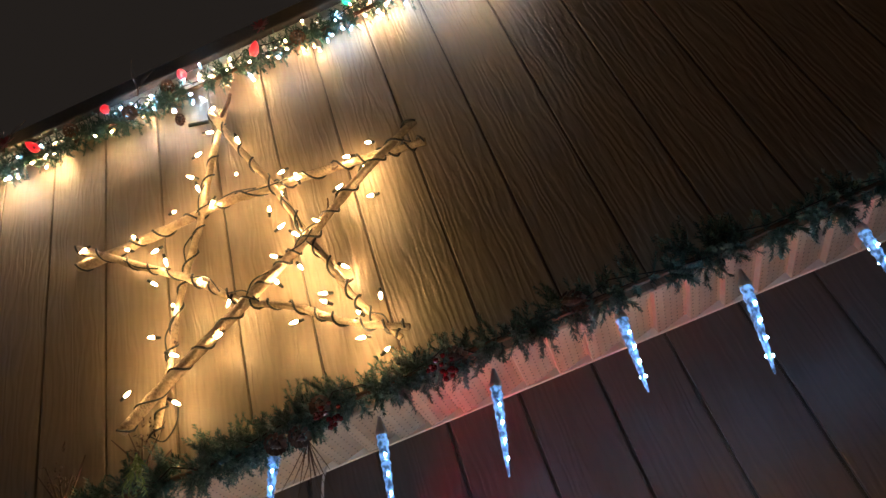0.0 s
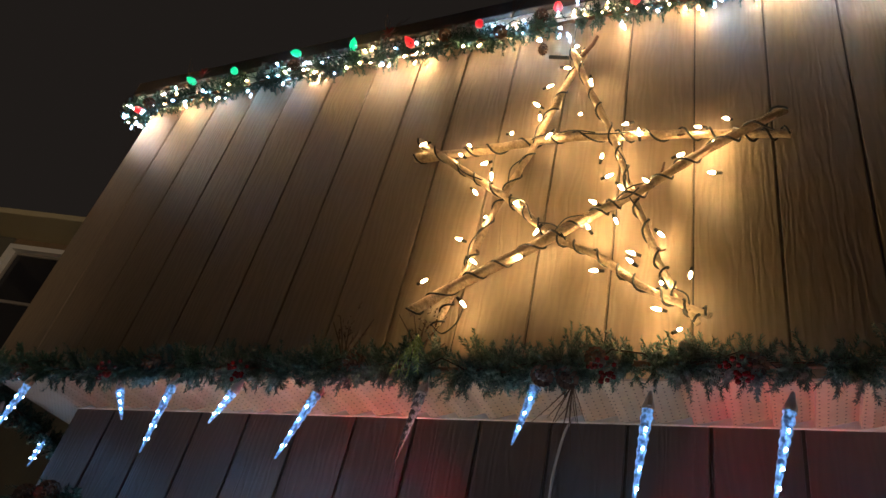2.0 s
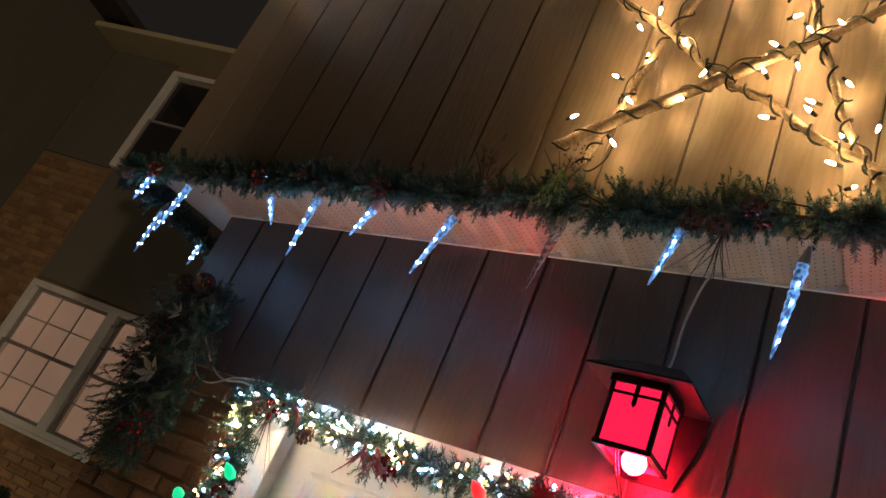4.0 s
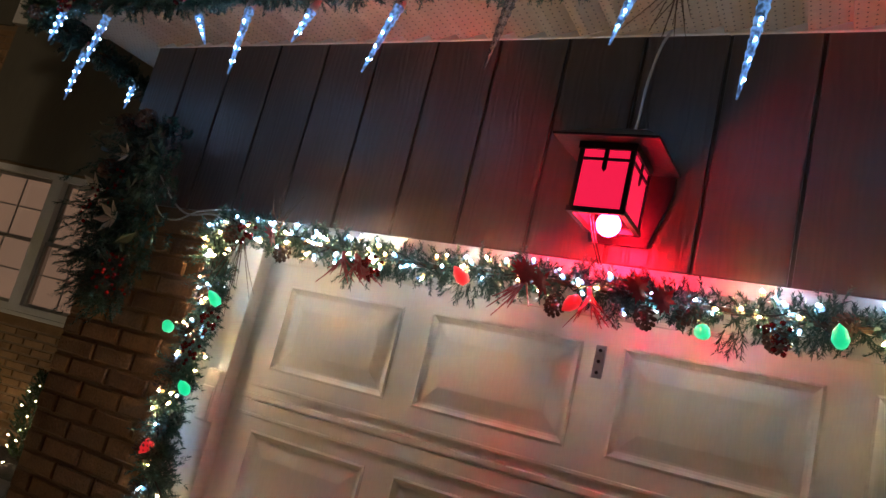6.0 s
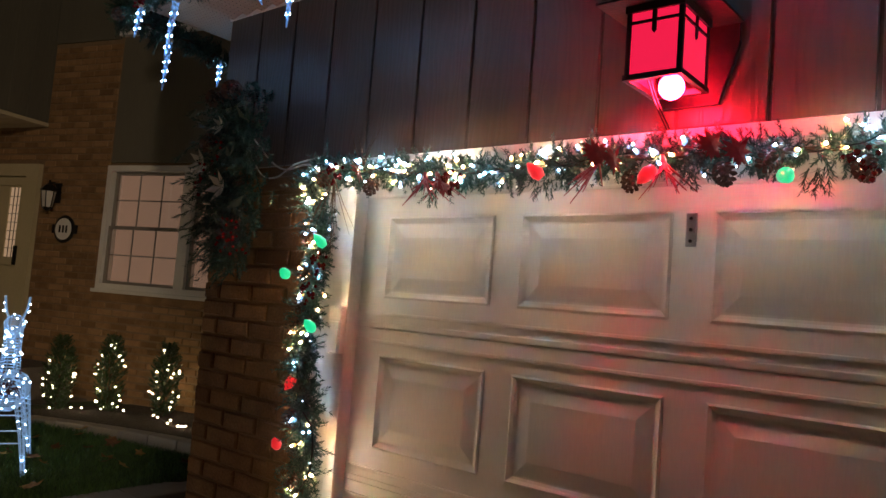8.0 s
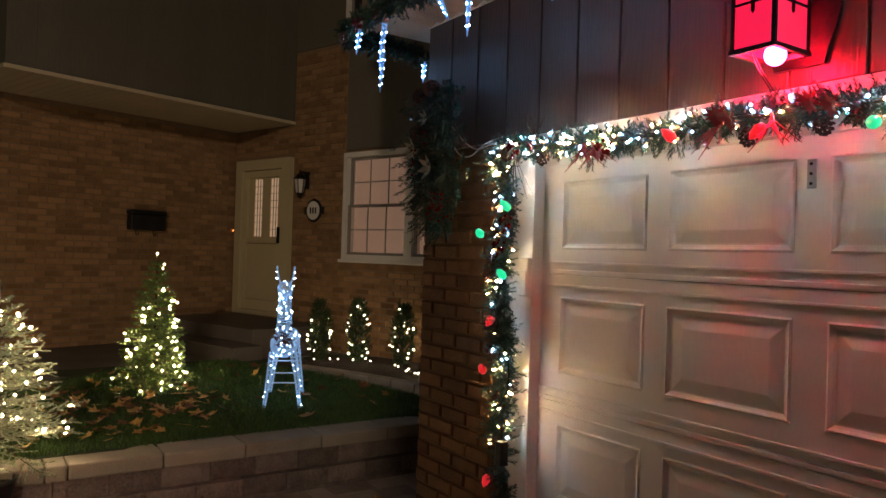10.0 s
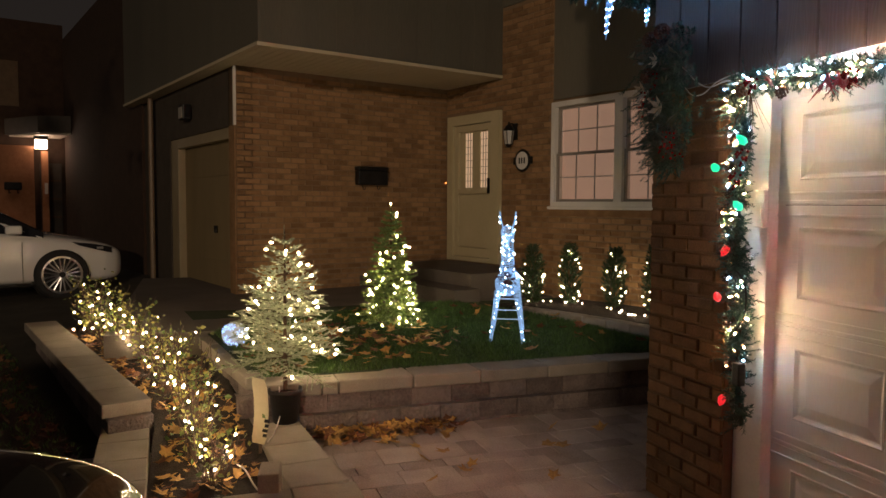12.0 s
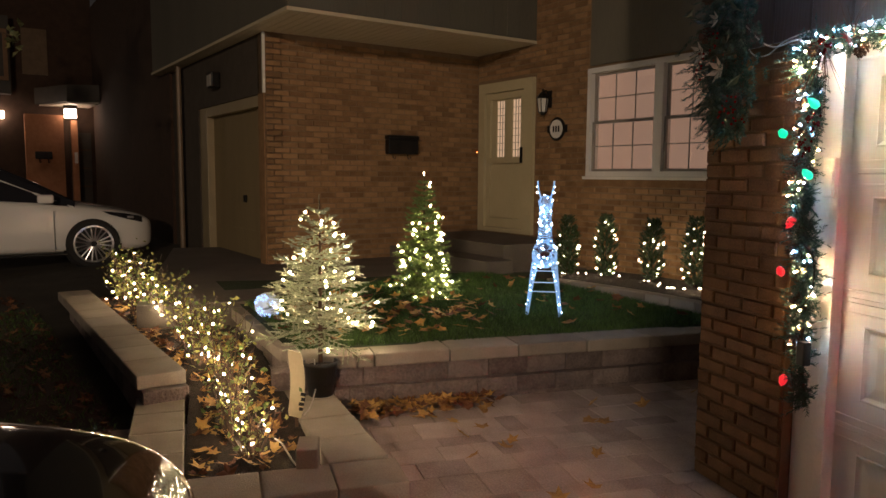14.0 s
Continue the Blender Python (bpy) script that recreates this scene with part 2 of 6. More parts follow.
# panes emit red themselves in place of bulb light passing through the glass
G_PANE = glow("red_pane_emission", (1.0, 0.014, 0.075), 1.0)
G_REDBULB = glow("lamp_bulb", (1.0, 0.006, 0.026), 640)
G_WIN = glow("lit_blind", (1.0, 0.60, 0.40), 0.165)
G_DOORG = glow("lit_door_glass", (1.0, 0.66, 0.40), 0.32)
G_DEER = glow("deer_led", (0.48, 0.74, 1.0), 60)
# wires emit faintly themselves, in place of LED light falling on them
G_DEER_S = glow("deer_wire_glow", (0.38, 0.64, 1.0), 0.30)
G_PORCH = glow("porch_lamp", (1.0, 0.72, 0.50), 12)

# ---- building helpers ----


def mesh_of(name, bm, mats):
    me = bpy.data.meshes.new(name)
    bm.to_mesh(me)
    bm.free()
    for m in mats if isinstance(mats, (list, tuple)) else [mats]:
        me.materials.append(m)
    return me


def part(name, bm, material, parent=None, label="", smooth=False, m=None):
    me = bm if isinstance(bm, bpy.types.Mesh) else mesh_of(name, bm, material)
    if smooth:
        me.polygons.foreach_set("use_smooth", [True] * len(me.polygons))
    ob = new(name, me)
    ob.parent = parent
    if m is not None:
        ob.matrix_basis = m
    if label:
        ob["label"] = label
    return ob


def thing(name, m, label, category, group="", kind=""):
    ob = new(name)
    ob.matrix_basis = m
    ob.empty_display_size = 0.1
    return tagged(ob, label, category, group, kind)


def box(bm, x0, x1, y0, y1, z0, z1, bev=0.0):
    vs = [bm.verts.new((x, y, z)) for z in (z0, z1) for y in (y0, y1) for x in (x0, x1)]
    fs = [bm.faces.new([vs[i] for i in f]) for f in ((0, 2, 3, 1), (4, 5, 7, 6), (0, 1, 5, 4), (2, 6, 7, 3), (0, 4, 6, 2), (1, 3, 7, 5))]
    if bev:
        es = list({e for f in fs for e in f.edges})
        bmesh.ops.bevel(bm, geom=es, offset=bev, segments=2, affect="EDGES", profile=0.5)
    return bm


def boxm(*a, bev=0.0):
    return box(bmesh.new(), *a, bev=bev)


def tube(bm, pts, radii, seg=8, cap=True):
    """A tube along points; radii one number or one per point."""
    pts = [Vector(p) for p in pts]
    if not isinstance(radii, (list, tuple)):
        radii = [radii] * len(pts)
    rings, side = [], None
    for i, p in enumerate(pts):
        d = (pts[min(i + 1, len(pts) - 1)] - pts[max(i - 1, 0)]).normalized()
        if side is None:
            side = d.orthogonal().normalized()
        side = (side - d * side.dot(d))
        side = side.normalized() if side.length > 1e-6 else d.orthogonal().normalized()
        up = d.cross(side)
        rings.append([bm.verts.new(p + radii[i] * (math.cos(2 * math.pi * k / seg) * side + math.sin(2 * math.pi * k / seg) * up)) for k in range(seg)])
    for a, b in zip(rings, rings[1:]):
        for k in range(seg):
            bm.faces.new((a[k], a[(k + 1) % seg], b[(k + 1) % seg], b[k]))
    if cap:
        bm.faces.new(rings[0][::-1])
        bm.faces.new(rings[-1])
    return bm


def lathe(bm, profile, seg=16, m=None):
    """Turns (radius, z) pairs round z."""
    rings = []
    for r, z in profile:
        rings.append([bm.verts.new((max(r, 1e-4) * math.cos(2 * math.pi * k / seg), max(r, 1e-4) * math.sin(2 * math.pi * k / seg), z)) for k in range(seg)])
    for a, b in zip(rings, rings[1:]):
        for k in range(seg):
            bm.faces.new((a[k], a[(k + 1) % seg], b[(k + 1) % seg], b[k]))
    bm.faces.new(rings[0][::-1])
    bm.faces.new(rings[-1])
    if m is not None:
        bmesh.ops.transform(bm, matrix=m, verts=[v for r in rings for v in r])
    return bm


def slab_with_holes(u0, u1, z0, z1, holes, y0, y1):
    """An upright slab in the xz plane from y0 to y1, with openings (u0, u1, z0, z1) right through."""
    us = sorted({u0, u1, *[min(max(h[i], u0), u1) for h in holes for i in (0, 1)]})
    zs = sorted({z0, z1, *[min(max(h[i], z0), z1) for h in holes for i in (2, 3)]})
    bm = bmesh.new()
    v = {(i, j): bm.verts.new((u, y0, z)) for i, u in enumerate(us) for j, z in enumerate(zs)}
    fs = []
    for i in range(len(us) - 1):
        for j in range(len(zs) - 1):
            uc, zc = (us[i] + us[i + 1]) / 2, (zs[j] + zs[j + 1]) / 2
            if not any(h[0] < uc < h[1] and h[2] < zc < h[3] for h in holes):
                fs.append(bm.faces.new((v[i, j], v[i + 1, j], v[i + 1, j + 1], v[i, j + 1])))
    ext = bmesh.ops.extrude_face_region(bm, geom=fs)
    for g in ext["geom"]:
        if isinstance(g, bmesh.types.BMVert):
            g.co.y = y1
    loose = [x for x in bm.verts if not x.link_faces]
    bmesh.ops.delete(bm, geom=loose, context="VERTS")
    bmesh.ops.recalc_face_normals(bm, faces=bm.faces)
    return bm


BRICKS = {}


def brick_mesh(w, h, dep, mat, ch=0.006):
    key = (round(w, 2), round(h, 3), mat.name)
    if key not in BRICKS:
        bm = bmesh.new()
        back = [bm.verts.new(p) for p in ((-w / 2, dep, -h / 2), (w / 2, dep, -h / 2), (w / 2, dep, h / 2), (-w / 2, dep, h / 2))]
        mid = [bm.verts.new((q.co.x, ch, q.co.z)) for q in back]
        fr = [bm.verts.new((q.co.x - math.copysign(ch, q.co.x), 0, q.co.z - math.copysign(ch, q.co.z))) for q in back]
        for a, b in ((back, mid), (mid, fr)):
            for k in range(4):
                bm.faces.new((a[k], a[(k + 1) % 4], b[(k + 1) % 4], b[k]))
        bm.faces.new(fr)
        bmesh.ops.recalc_face_normals(bm, faces=bm.faces)
        BRICKS[key] = mesh_of("brick", bm, mat)
    return BRICKS[key]


def bricks_on(parent, u0, u1, z0, z1, holes, face, m=None, pw=0.215, ph=0.0725, joint=0.011, as_parts=None, mat=None, name="brick", dep=0.03):
    """Running bond on the plane y = face (proud of it). as_parts(u, z) says which bricks are objects; the rest are joined."""
    rest_v, rest_f = [], []
    rows = int((z1 - z0) / ph)
    mat = mat or M_BRICK
    for j in range(rows):
        zc = z0 + (j + 0.5) * ph
        cuts = sorted([(h[0], h[1]) for h in holes if h[2] - ph / 2 < zc < h[3] + ph / 2])
        runs, a = [], u0
        for c in cuts:
            if c[0] > a:
                runs.append((a, c[0]))
            a = max(a, c[1])
        if a < u1:
            runs.append((a, u1))
        start = u0 - (0.5 if j % 2 else 0.0) * pw
        for ra, rb in runs:
            k = math.floor((ra - start) / pw)
            x = start + k * pw
            while x < rb - 0.02:
                a, b = max(x, ra), min(x + pw, rb)
                x += pw
                if b - a < 0.04:
                    continue
                w, uc = b - a - joint, (a + b) / 2
                rx = random.uniform(-0.003, 0.003)
                if as_parts is None or as_parts(uc, zc):
                    part(name, brick_mesh(round(w, 2), ph - joint, dep, mat), None, parent, m=(m or Matrix()) @ pose(uc, face - 0.012 + rx, zc, 0, random.uniform(-0.5, 0.5), random.uniform(-0.6, 0.6)))
                else:
                    h, f = ph - joint, face - 0.012 + rx
                    n = len(rest_v)
                    c = 0.006
                    for q in ((uc - w / 2, f + 0.03, zc - h / 2), (uc + w / 2, f + 0.03, zc - h / 2), (uc + w / 2, f + 0.03, zc + h / 2), (uc - w / 2, f + 0.03, zc + h / 2),
                              (uc - w / 2 + c, f, zc - h / 2 + c), (uc + w / 2 - c, f, zc - h / 2 + c), (uc + w / 2 - c, f, zc + h / 2 - c), (uc - w / 2 + c, f, zc + h / 2 - c)):
                        rest_v.append((m @ Vector(q)) if m else q)
                    rest_f += [(n + 4, n + 5, n + 6, n + 7)] + [(n + q, n + (q + 1) % 4, n + 4 + (q + 1) % 4, n + 4 + q) for q in range(4)]
    if rest_f:
        me = bpy.data.meshes.new("brickwork")
        me.from_pydata(rest_v, [], rest_f)
        me.materials.append(M_BRICKI)
        tagged(part("brickwork", me, None, parent), kind="stuff")


def needle_mesh(name, sprigs, per, nlen, width, mat, spread=0.9, seed=1):
    """Many thin needles along short twigs: sprigs is an array of rows px py pz dx dy dz length."""
    rng = np.random.default_rng(seed)
    s = np.asarray(sprigs, float)
    p, d, ln = s[:, :3], s[:, 3:6], s[:, 6:7]
    d = d / np.linalg.norm(d, axis=1, keepdims=True)
    n = len(s)
    t = np.tile((np.arange(per) + 0.5) / per, (n, 1)) + rng.uniform(-0.3, 0.3, (n, per)) / per
    base = p[:, None, :] + d[:, None, :] * (t * ln)[:, :, None]
    r = rng.normal(size=(n, per, 3))
    r -= d[:, None, :] * (r * d[:, None, :]).sum(2, keepdims=True)
    r /= np.linalg.norm(r, axis=2, keepdims=True) + 1e-9
    way = d[:, None, :] * 0.75 + r * spread
    way /= np.linalg.norm(way, axis=2, keepdims=True)
    L = nlen * rng.uniform(0.65, 1.2, (n, per, 1)) * (1 - 0.4 * t[:, :, None])
    side = np.cross(way, r)
    side /= np.linalg.norm(side, axis=2, keepdims=True) + 1e-9
    a, b, c = base - side * width / 2, base + side * width / 2, base + way * L * 0.55 + side * width * 0.45
    e = base + way * L
    v = np.stack([a, b, c, e], 2).reshape(-1, 3)
    k = np.arange(n * per) * 4
    f = np.stack([k, k + 1, k + 2, k + 3], 1)
    me = bpy.data.meshes.new(name)
    me.from_pydata(v.tolist(), [], f.tolist())
    me.materials.append(mat)
    return me


def leaf_mesh(name, centres, size, mat, seed=2, flat=0.0, aspect=0.6):
    """Many small folded leaves round the centres given."""
    rng = np.random.default_rng(seed)
    c = np.asarray(centres, float)
    n = len(c)
    ax = rng.normal(size=(n, 3))
    ax[:, 2] *= 1 - flat
    ax /= np.linalg.norm(ax, axis=1, keepdims=True)
    up = rng.normal(size=(n, 3)) + np.array([0, 0, 2.0 * flat])
    sd = np.cross(ax, up)
    sd /= np.linalg.norm(sd, axis=1, keepdims=True) + 1e-9
    nm = np.cross(sd, ax)
    s = size * rng.uniform(0.6, 1.3, (n, 1))
    a, b = c - ax * s * 0.5, c + ax * s * 0.5
    l, r = c + sd * s * aspect / 2 + nm * s * 0.12, c - sd * s * aspect / 2 + nm * s * 0.12
    v = np.stack([a, l, b, r], 1).reshape(-1, 3)
    k = np.arange(n) * 4
    f = np.concatenate([np.stack([k, k + 1, k + 2], 1), np.stack([k, k + 2, k + 3], 1)])
    me = bpy.data.meshes.new(name)
    me.from_pydata(v.tolist(), [], f.tolist())
    me.materials.append(mat)
    return me


def bulb_shape(length, radius, mat, name="bulb", seg=6):
    bm = lathe(bmesh.new(), [(radius * 0.6, 0), (radius, length * 0.3), (radius * 0.75, length * 0.7), (radius * 0.1, length)], seg)
    me = mesh_of(name, bm, mat)
    me.polygons.foreach_set("use_smooth", [True] * len(me.polygons))
    return me


def toward(p, d):
    """A pose at p whose z axis points along d."""
    return Matrix.Translation(p) @ Vector(d).to_track_quat("Z", "Y").to_matrix().to_4x4()


B_STAR = bulb_shape(0.026, 0.0042, G_WARM)


def led_bulb(length, radius, mat, hot, core):
    """Tinted bulb with a small bright tip."""
    me = bulb_shape(length, radius, mat, seg=6)
    bm = bmesh.new()
    bm.from_mesh(me)
    n = len(bm.faces)
    bmesh.ops.create_icosphere(bm, subdivisions=1, radius=core, matrix=pose(0, 0, length * 1.02))
    bm.faces.ensure_lookup_table()
    for f in bm.faces[n:]:
        f.material_index = 1
    bm.to_mesh(me)
    bm.free()
    me.materials.append(hot)
    return me


B_WARM = led_bulb(0.016, 0.0058, glow("warm_bulb_body", (1.0, 0.56, 0.20), 1.3), G_GWARM, 0.0034)
B_COOL = led_bulb(0.016, 0.0058, glow("cool_bulb_body", (0.30, 0.62, 1.0), 1.1), G_COOL, 0.0034)
B_TREE = bulb_shape(0.017, 0.0064, G_TREE, seg=5)
B_DEER = bulb_shape(0.013, 0.0052, G_DEER, seg=5)
B_BUSH = bulb_shape(0.015, 0.0058, glow("bush_warm_bulb", (1.0, 0.74, 0.42), 75), seg=5)


def big_bulb(colour):
    """Faceted strawberry-shaped bulb with a dark socket."""
    return bulb_shape(0.056, 0.0188, G_GREEN if colour == "green" else G_RED, "large_bulb", 10)


BIG = {c: big_bulb(c) for c in ("green", "red")}

# ---- the house frame: x along the window wall, -y out of it ----
HM = pose(-8.1, 1.29, 0, 0, 0, 17)

# ---- large structure ----


def siding(parent, u0, u1, z0, z1, face, pitch, first, mat, holes=(), name="siding_board", m=None, gap=0.012):
    """Upright boards with grooves between, proud of the plane y = face."""
    x = first + math.floor((u0 - first) / pitch) * pitch
    while x < u1 - 0.01:
        a, b = max(x, u0), min(x + pitch, u1)
        x += pitch
        if b - a < 0.03:
            continue
        spans, z = [], z0
        for h in sorted(holes, key=lambda q: q[2]):
            if h[0] < (a + b) / 2 < h[1]:
                spans.append((z, h[2]))
                z = h[3]
        spans.append((z, z1))
        for za, zb in spans:
            if zb - za > 0.02:
                part(name, boxm(a + gap / 2, b - gap / 2, face - 0.012, face + 0.004, za, zb, bev=0.003), mat, parent, m=m)


def structure(name, bm, mat, label, m=None, category="wall"):
    ob = part(name, bm, mat, m=m)
    return tagged(ob, label, category, kind="structure")


# ground
def ground_height(x, y):
    p = HM.inverted() @ Vector((x, y, 0))
    d = -p.y
    t = min(max((-2.75 - x) / 0.5, 0), 1)
    far = 0.36 * min(max((7.0 - d) / 3.6, 0.2), 1)
    side = min(max((-2.05 - 0.18 * (-2.5 - x) - y) / 0.3, 0), 1)
    z = far * t
    if side > 0:
        k = min(max((-2.3 - x) / 4.5, 0), 1)
        z = z * (1 - side) + side * min(z, 0.02 + 0.16 * k)
    return z


bm = bmesh.new()
xs = sorted(set([-400, -150, -60, -35] + [round(-25 + 0.5 * i, 2) for i in range(45)] + [round(-4 + 0.25 * i, 2) for i in range(32)] + [5, 8, 15, 40, 150, 400]))
ys = sorted(set([-400, -150, -60, -30, -20, -15] + [round(-12 + 0.5 * i, 2) for i in range(17)] + [round(-4 + 0.25 * i, 2) for i in range(32)] + [5, 8, 15, 40, 150, 400]))
gv = {}
for i, x in enumerate(xs):
    for j, y in enumerate(ys):
        gv[i, j] = bm.verts.new((x, y, ground_height(x, y) - 0.03))
for i in range(len(xs) - 1):
    for j in range(len(ys) - 1):
        bm.faces.new((gv[i, j], gv[i + 1, j], gv[i + 1, j + 1], gv[i, j + 1]))
ground = structure("ground", bm, M_GROUND, "dark leaf-littered ground and street at night", category="ground")

# garage: upper storey
upper = structure("wall_garage_upper", slab_with_holes(-1.10, 5.2, 2.918, 4.50, [], -0.27, -0.12), M_SIDE_DARK, "taupe painted grooved plywood siding of the overhanging storey")
siding(upper, -1.10, 5.2, 2.872, 4.50, -0.268, 0.2265, 0.044, M_SIDE, gap=0.006)
side_up = structure("wall_garage_side_upper", boxm(-1.10, -0.95, -0.12, 3.0, 2.918, 4.52), M_SIDE, "taupe painted side wall of the overhanging storey")
roof = structure("roof_garage", boxm(-1.22, 5.4, -0.36, 4.2, 4.53, 4.62, bev=0.01), M_DKTRIM, "dark flat roof edge over the garage", category="roof")
fascia = structure("trim_fascia", boxm(-1.2, 5.4, -0.335, -0.285, 4.475, 4.53, bev=0.004), M_WHITE, "white painted fascia board under the roof edge", category="trim")
# out-of-view wall, added to shade the garage front from the fill lamp
shade_wall = structure("wall_shade_block", boxm(5.2, 5.5, -3.75, 3.0, 0.0, 6.0), M_DIM, "unseen wall added to keep the fill lamp off the garage")
# soffit with ribs
bm = boxm(-1.10, 5.2, -0.27, 0.0, 2.895, 2.915)
box(bm, -1.10, -0.82, 0.0, 3.0, 2.895, 2.915)
soffit = structure("ceiling_soffit", bm, M_SOFFIT_H, "white perforated vinyl soffit, darkened for shade under the overhang", category="soffit")
for i in range(60):
    x = -0.8 + i * 0.1
    bm = bmesh.new()
    lo = [bm.verts.new((x + dx, y, z)) for y in (-0.265, -0.002) for dx, z in ((0, 2.894), (0.003, 2.873), (0.030, 2.877), (0.090, 2.894))]
    for k in range(3):
        bm.faces.new((lo[k], lo[k + 1], lo[k + 5], lo[k + 4]))
    bm.faces.new((lo[0], lo[4], lo[7], lo[3]))
    bm.faces.new(lo[3::-1])
    bm.faces.new(lo[4:])
    part("soffit_rib", bm, M_SOFFIT_H, soffit)
part("edge_moulding", boxm(-0.82, 5.2, -0.022, -0.012, 2.872, 2.896), M_SOFFIT, soffit)

# garage: lower front
DW, DH, HEAD = 2.43, 2.135, 2.21
hole = [(-0.20, DW + 0.20, -1, HEAD)]
lower = structure("wall_garage_front", slab_with_holes(-0.82, 5.2, 0, 2.9, hole, 0.0, 0.16), M_MORTAR_P, "darkened grooved siding above tan brick piers round the garage door")
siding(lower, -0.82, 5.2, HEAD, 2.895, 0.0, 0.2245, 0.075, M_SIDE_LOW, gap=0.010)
part("siding_back", boxm(-0.82, 5.2, -0.003, 0.0, HEAD, 2.89), M_SIDE_DARK, lower)
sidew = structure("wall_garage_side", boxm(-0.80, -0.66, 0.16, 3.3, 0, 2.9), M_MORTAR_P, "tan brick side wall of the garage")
casing = structure("trim_garage_casing", boxm(-0.195, 0.0, 0.05, 0.16, 0, HEAD, bev=0.006), M_WHITE, "white painted garage door casing", category="trim")
part("side_casing", boxm(DW, DW + 0.195, 0.05, 0.16, 0, HEAD, bev=0.006), M_WHITE, casing)
part("head_casing", boxm(0.0, DW, 0.03, 0.16, DH, HEAD, bev=0.004), M_WHITE, casing)
part("stop_strip", boxm(-0.035, 0.012, 0.03, 0.05, 0, DH, bev=0.004), M_WHITE, casing)
part("head_strip", boxm(-0.2, DW + 0.2, -0.016, 0.03, HEAD - 0.045, HEAD - 0.002, bev=0.003), M_WHITE, casing)


# sectional garage door
def garage_door():
    door = tagged(thing("garage_door", Matrix(), "closed white raised-panel sectional steel garage door", "garage door"), kind="structure")
    door.name = "door_garage"
    joints = (0.0, 0.53, 1.075, 1.617, DH)
    fields = ((0.13, 0.44), (0.665, 0.985), (1.20, 1.525), (1.725, 2.015))
    for k in range(4):
        z0, sec_h = joints[k], joints[k + 1] - joints[k]
        panels = ((0.12, 0.58), (0.68, 1.16), (1.27, 1.75), (1.85, 2.31))
        rects = [(a, b, *fields[k]) for a, b in panels]
        sec = part("door_section", slab_with_holes(0.0, DW, z0 + 0.0012, z0 + sec_h - 0.0012, rects, 0.10, 0.14), M_DOOR, door)
        part("bottom_lip", boxm(0.0, DW, 0.096, 0.12, z0 + 0.003, z0 + 0.022, bev=0.003), M_DOOR, sec)
        part("top_bead", boxm(0.0, DW, 0.094, 0.12, z0 + sec_h - 0.052, z0 + sec_h - 0.040, bev=0.0025), M_DOOR, sec)
        part("low_bead", boxm(0.0, DW, 0.094, 0.12, z0 + 0.046, z0 + 0.058, bev=0.0025), M_DOOR, sec)
        for a, b, c, d in rects:
            bm = bmesh.new()
            loops = []
            for ins, y in ((0.0, 0.099), (0.007, 0.095), (0.016, 0.103), (0.024, 0.107), (0.030, 0.107), (0.068, 0.0995), (0.074, 0.0985)):
                loops.append([bm.verts.new(q) for q in ((a + ins, y, c + ins), (b - ins, y, c + ins), (b - ins, y, d - ins), (a + ins, y, d - ins))])
            for p, q in zip(loops, loops[1:]):
                for i in range(4):
                    bm.faces.new((p[i], p[(i + 1) % 4], q[(i + 1) % 4], q[i]))
            bm.faces.new(loops[-1])
            bmesh.ops.recalc_face_normals(bm, faces=bm.faces)
            part("raised_panel", bm, M_DOOR, sec)
    part("core", boxm(0.0, DW, 0.141, 0.155, 0, DH), M_DKTRIM, door)
    plate = part("lock_plate", boxm(1.196, 1.226, 0.094, 0.1, 1.92, 2.01, bev=0.003), plain("steel_plate", (0.35, 0.35, 0.36), 0.35, 0.8), door, "grey steel lock plate")
    for z in (1.935, 1.965, 1.995):
        part("screw", lathe(bmesh.new(), [(0.005, 0), (0.005, 0.003)], 8, pose(1.211, 0.094, z, 90)), M_BLACK, plate)
    return door


garage_door()

# house beyond: window wall with front door, neighbour's side wall
win = (2.35, 4.57, 1.56, 2.92)
main = structure("wall_house", slab_with_holes(-0.2, 9.0, 0.0, 6.0, [win, (0.08, 1.31, 0.78, 2.94), (2.30, 3.40, 4.36, 5.75)], 0.0, 0.25), M_MORTAR, "tan brick house wall with a front door and a lit window", HM)
part("upper_siding", boxm(2.36, 9.0, -0.03, 0.002, 2.96, 4.34), M_SIDE_GREEN, main)
part("upper_siding", boxm(3.42, 9.0, -0.03, 0.002, 4.34, 5.85), M_SIDE_GREEN, main)
part("upper_siding", boxm(1.32, 2.28, -0.026, 0.002, 4.34, 5.85), M_SIDE_GREEN, main)
nbside = structure("wall_neighbour_side", boxm(-0.25, 0.0, -3.35, 0.0, 0.0, 3.4), M_MORTAR, "tan brick side wall of the neighbouring house", HM)
nbup = structure("wall_neighbour_upper", boxm(-5.2, 1.3, -3.55, 0.0, 3.42, 6.0), M_SIDE_GREEN, "olive-grey sided overhanging upper storey", HM)
for i in range(16):
    part("batten", boxm(1.3, 1.304, -3.5 + i * 0.23, -3.49 + i * 0.23, 3.44, 6.0), M_SIDE_GREEN, nbup)
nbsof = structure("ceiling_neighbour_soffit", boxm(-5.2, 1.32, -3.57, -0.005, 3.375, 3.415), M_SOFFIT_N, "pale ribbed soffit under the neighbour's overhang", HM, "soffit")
for i in range(30):
    part("soffit_rib", boxm(-5.1, 1.30, -3.5 + i * 0.115, -3.488 + i * 0.115, 3.3715, 3.376), M_SOFFIT_N, nbsof)
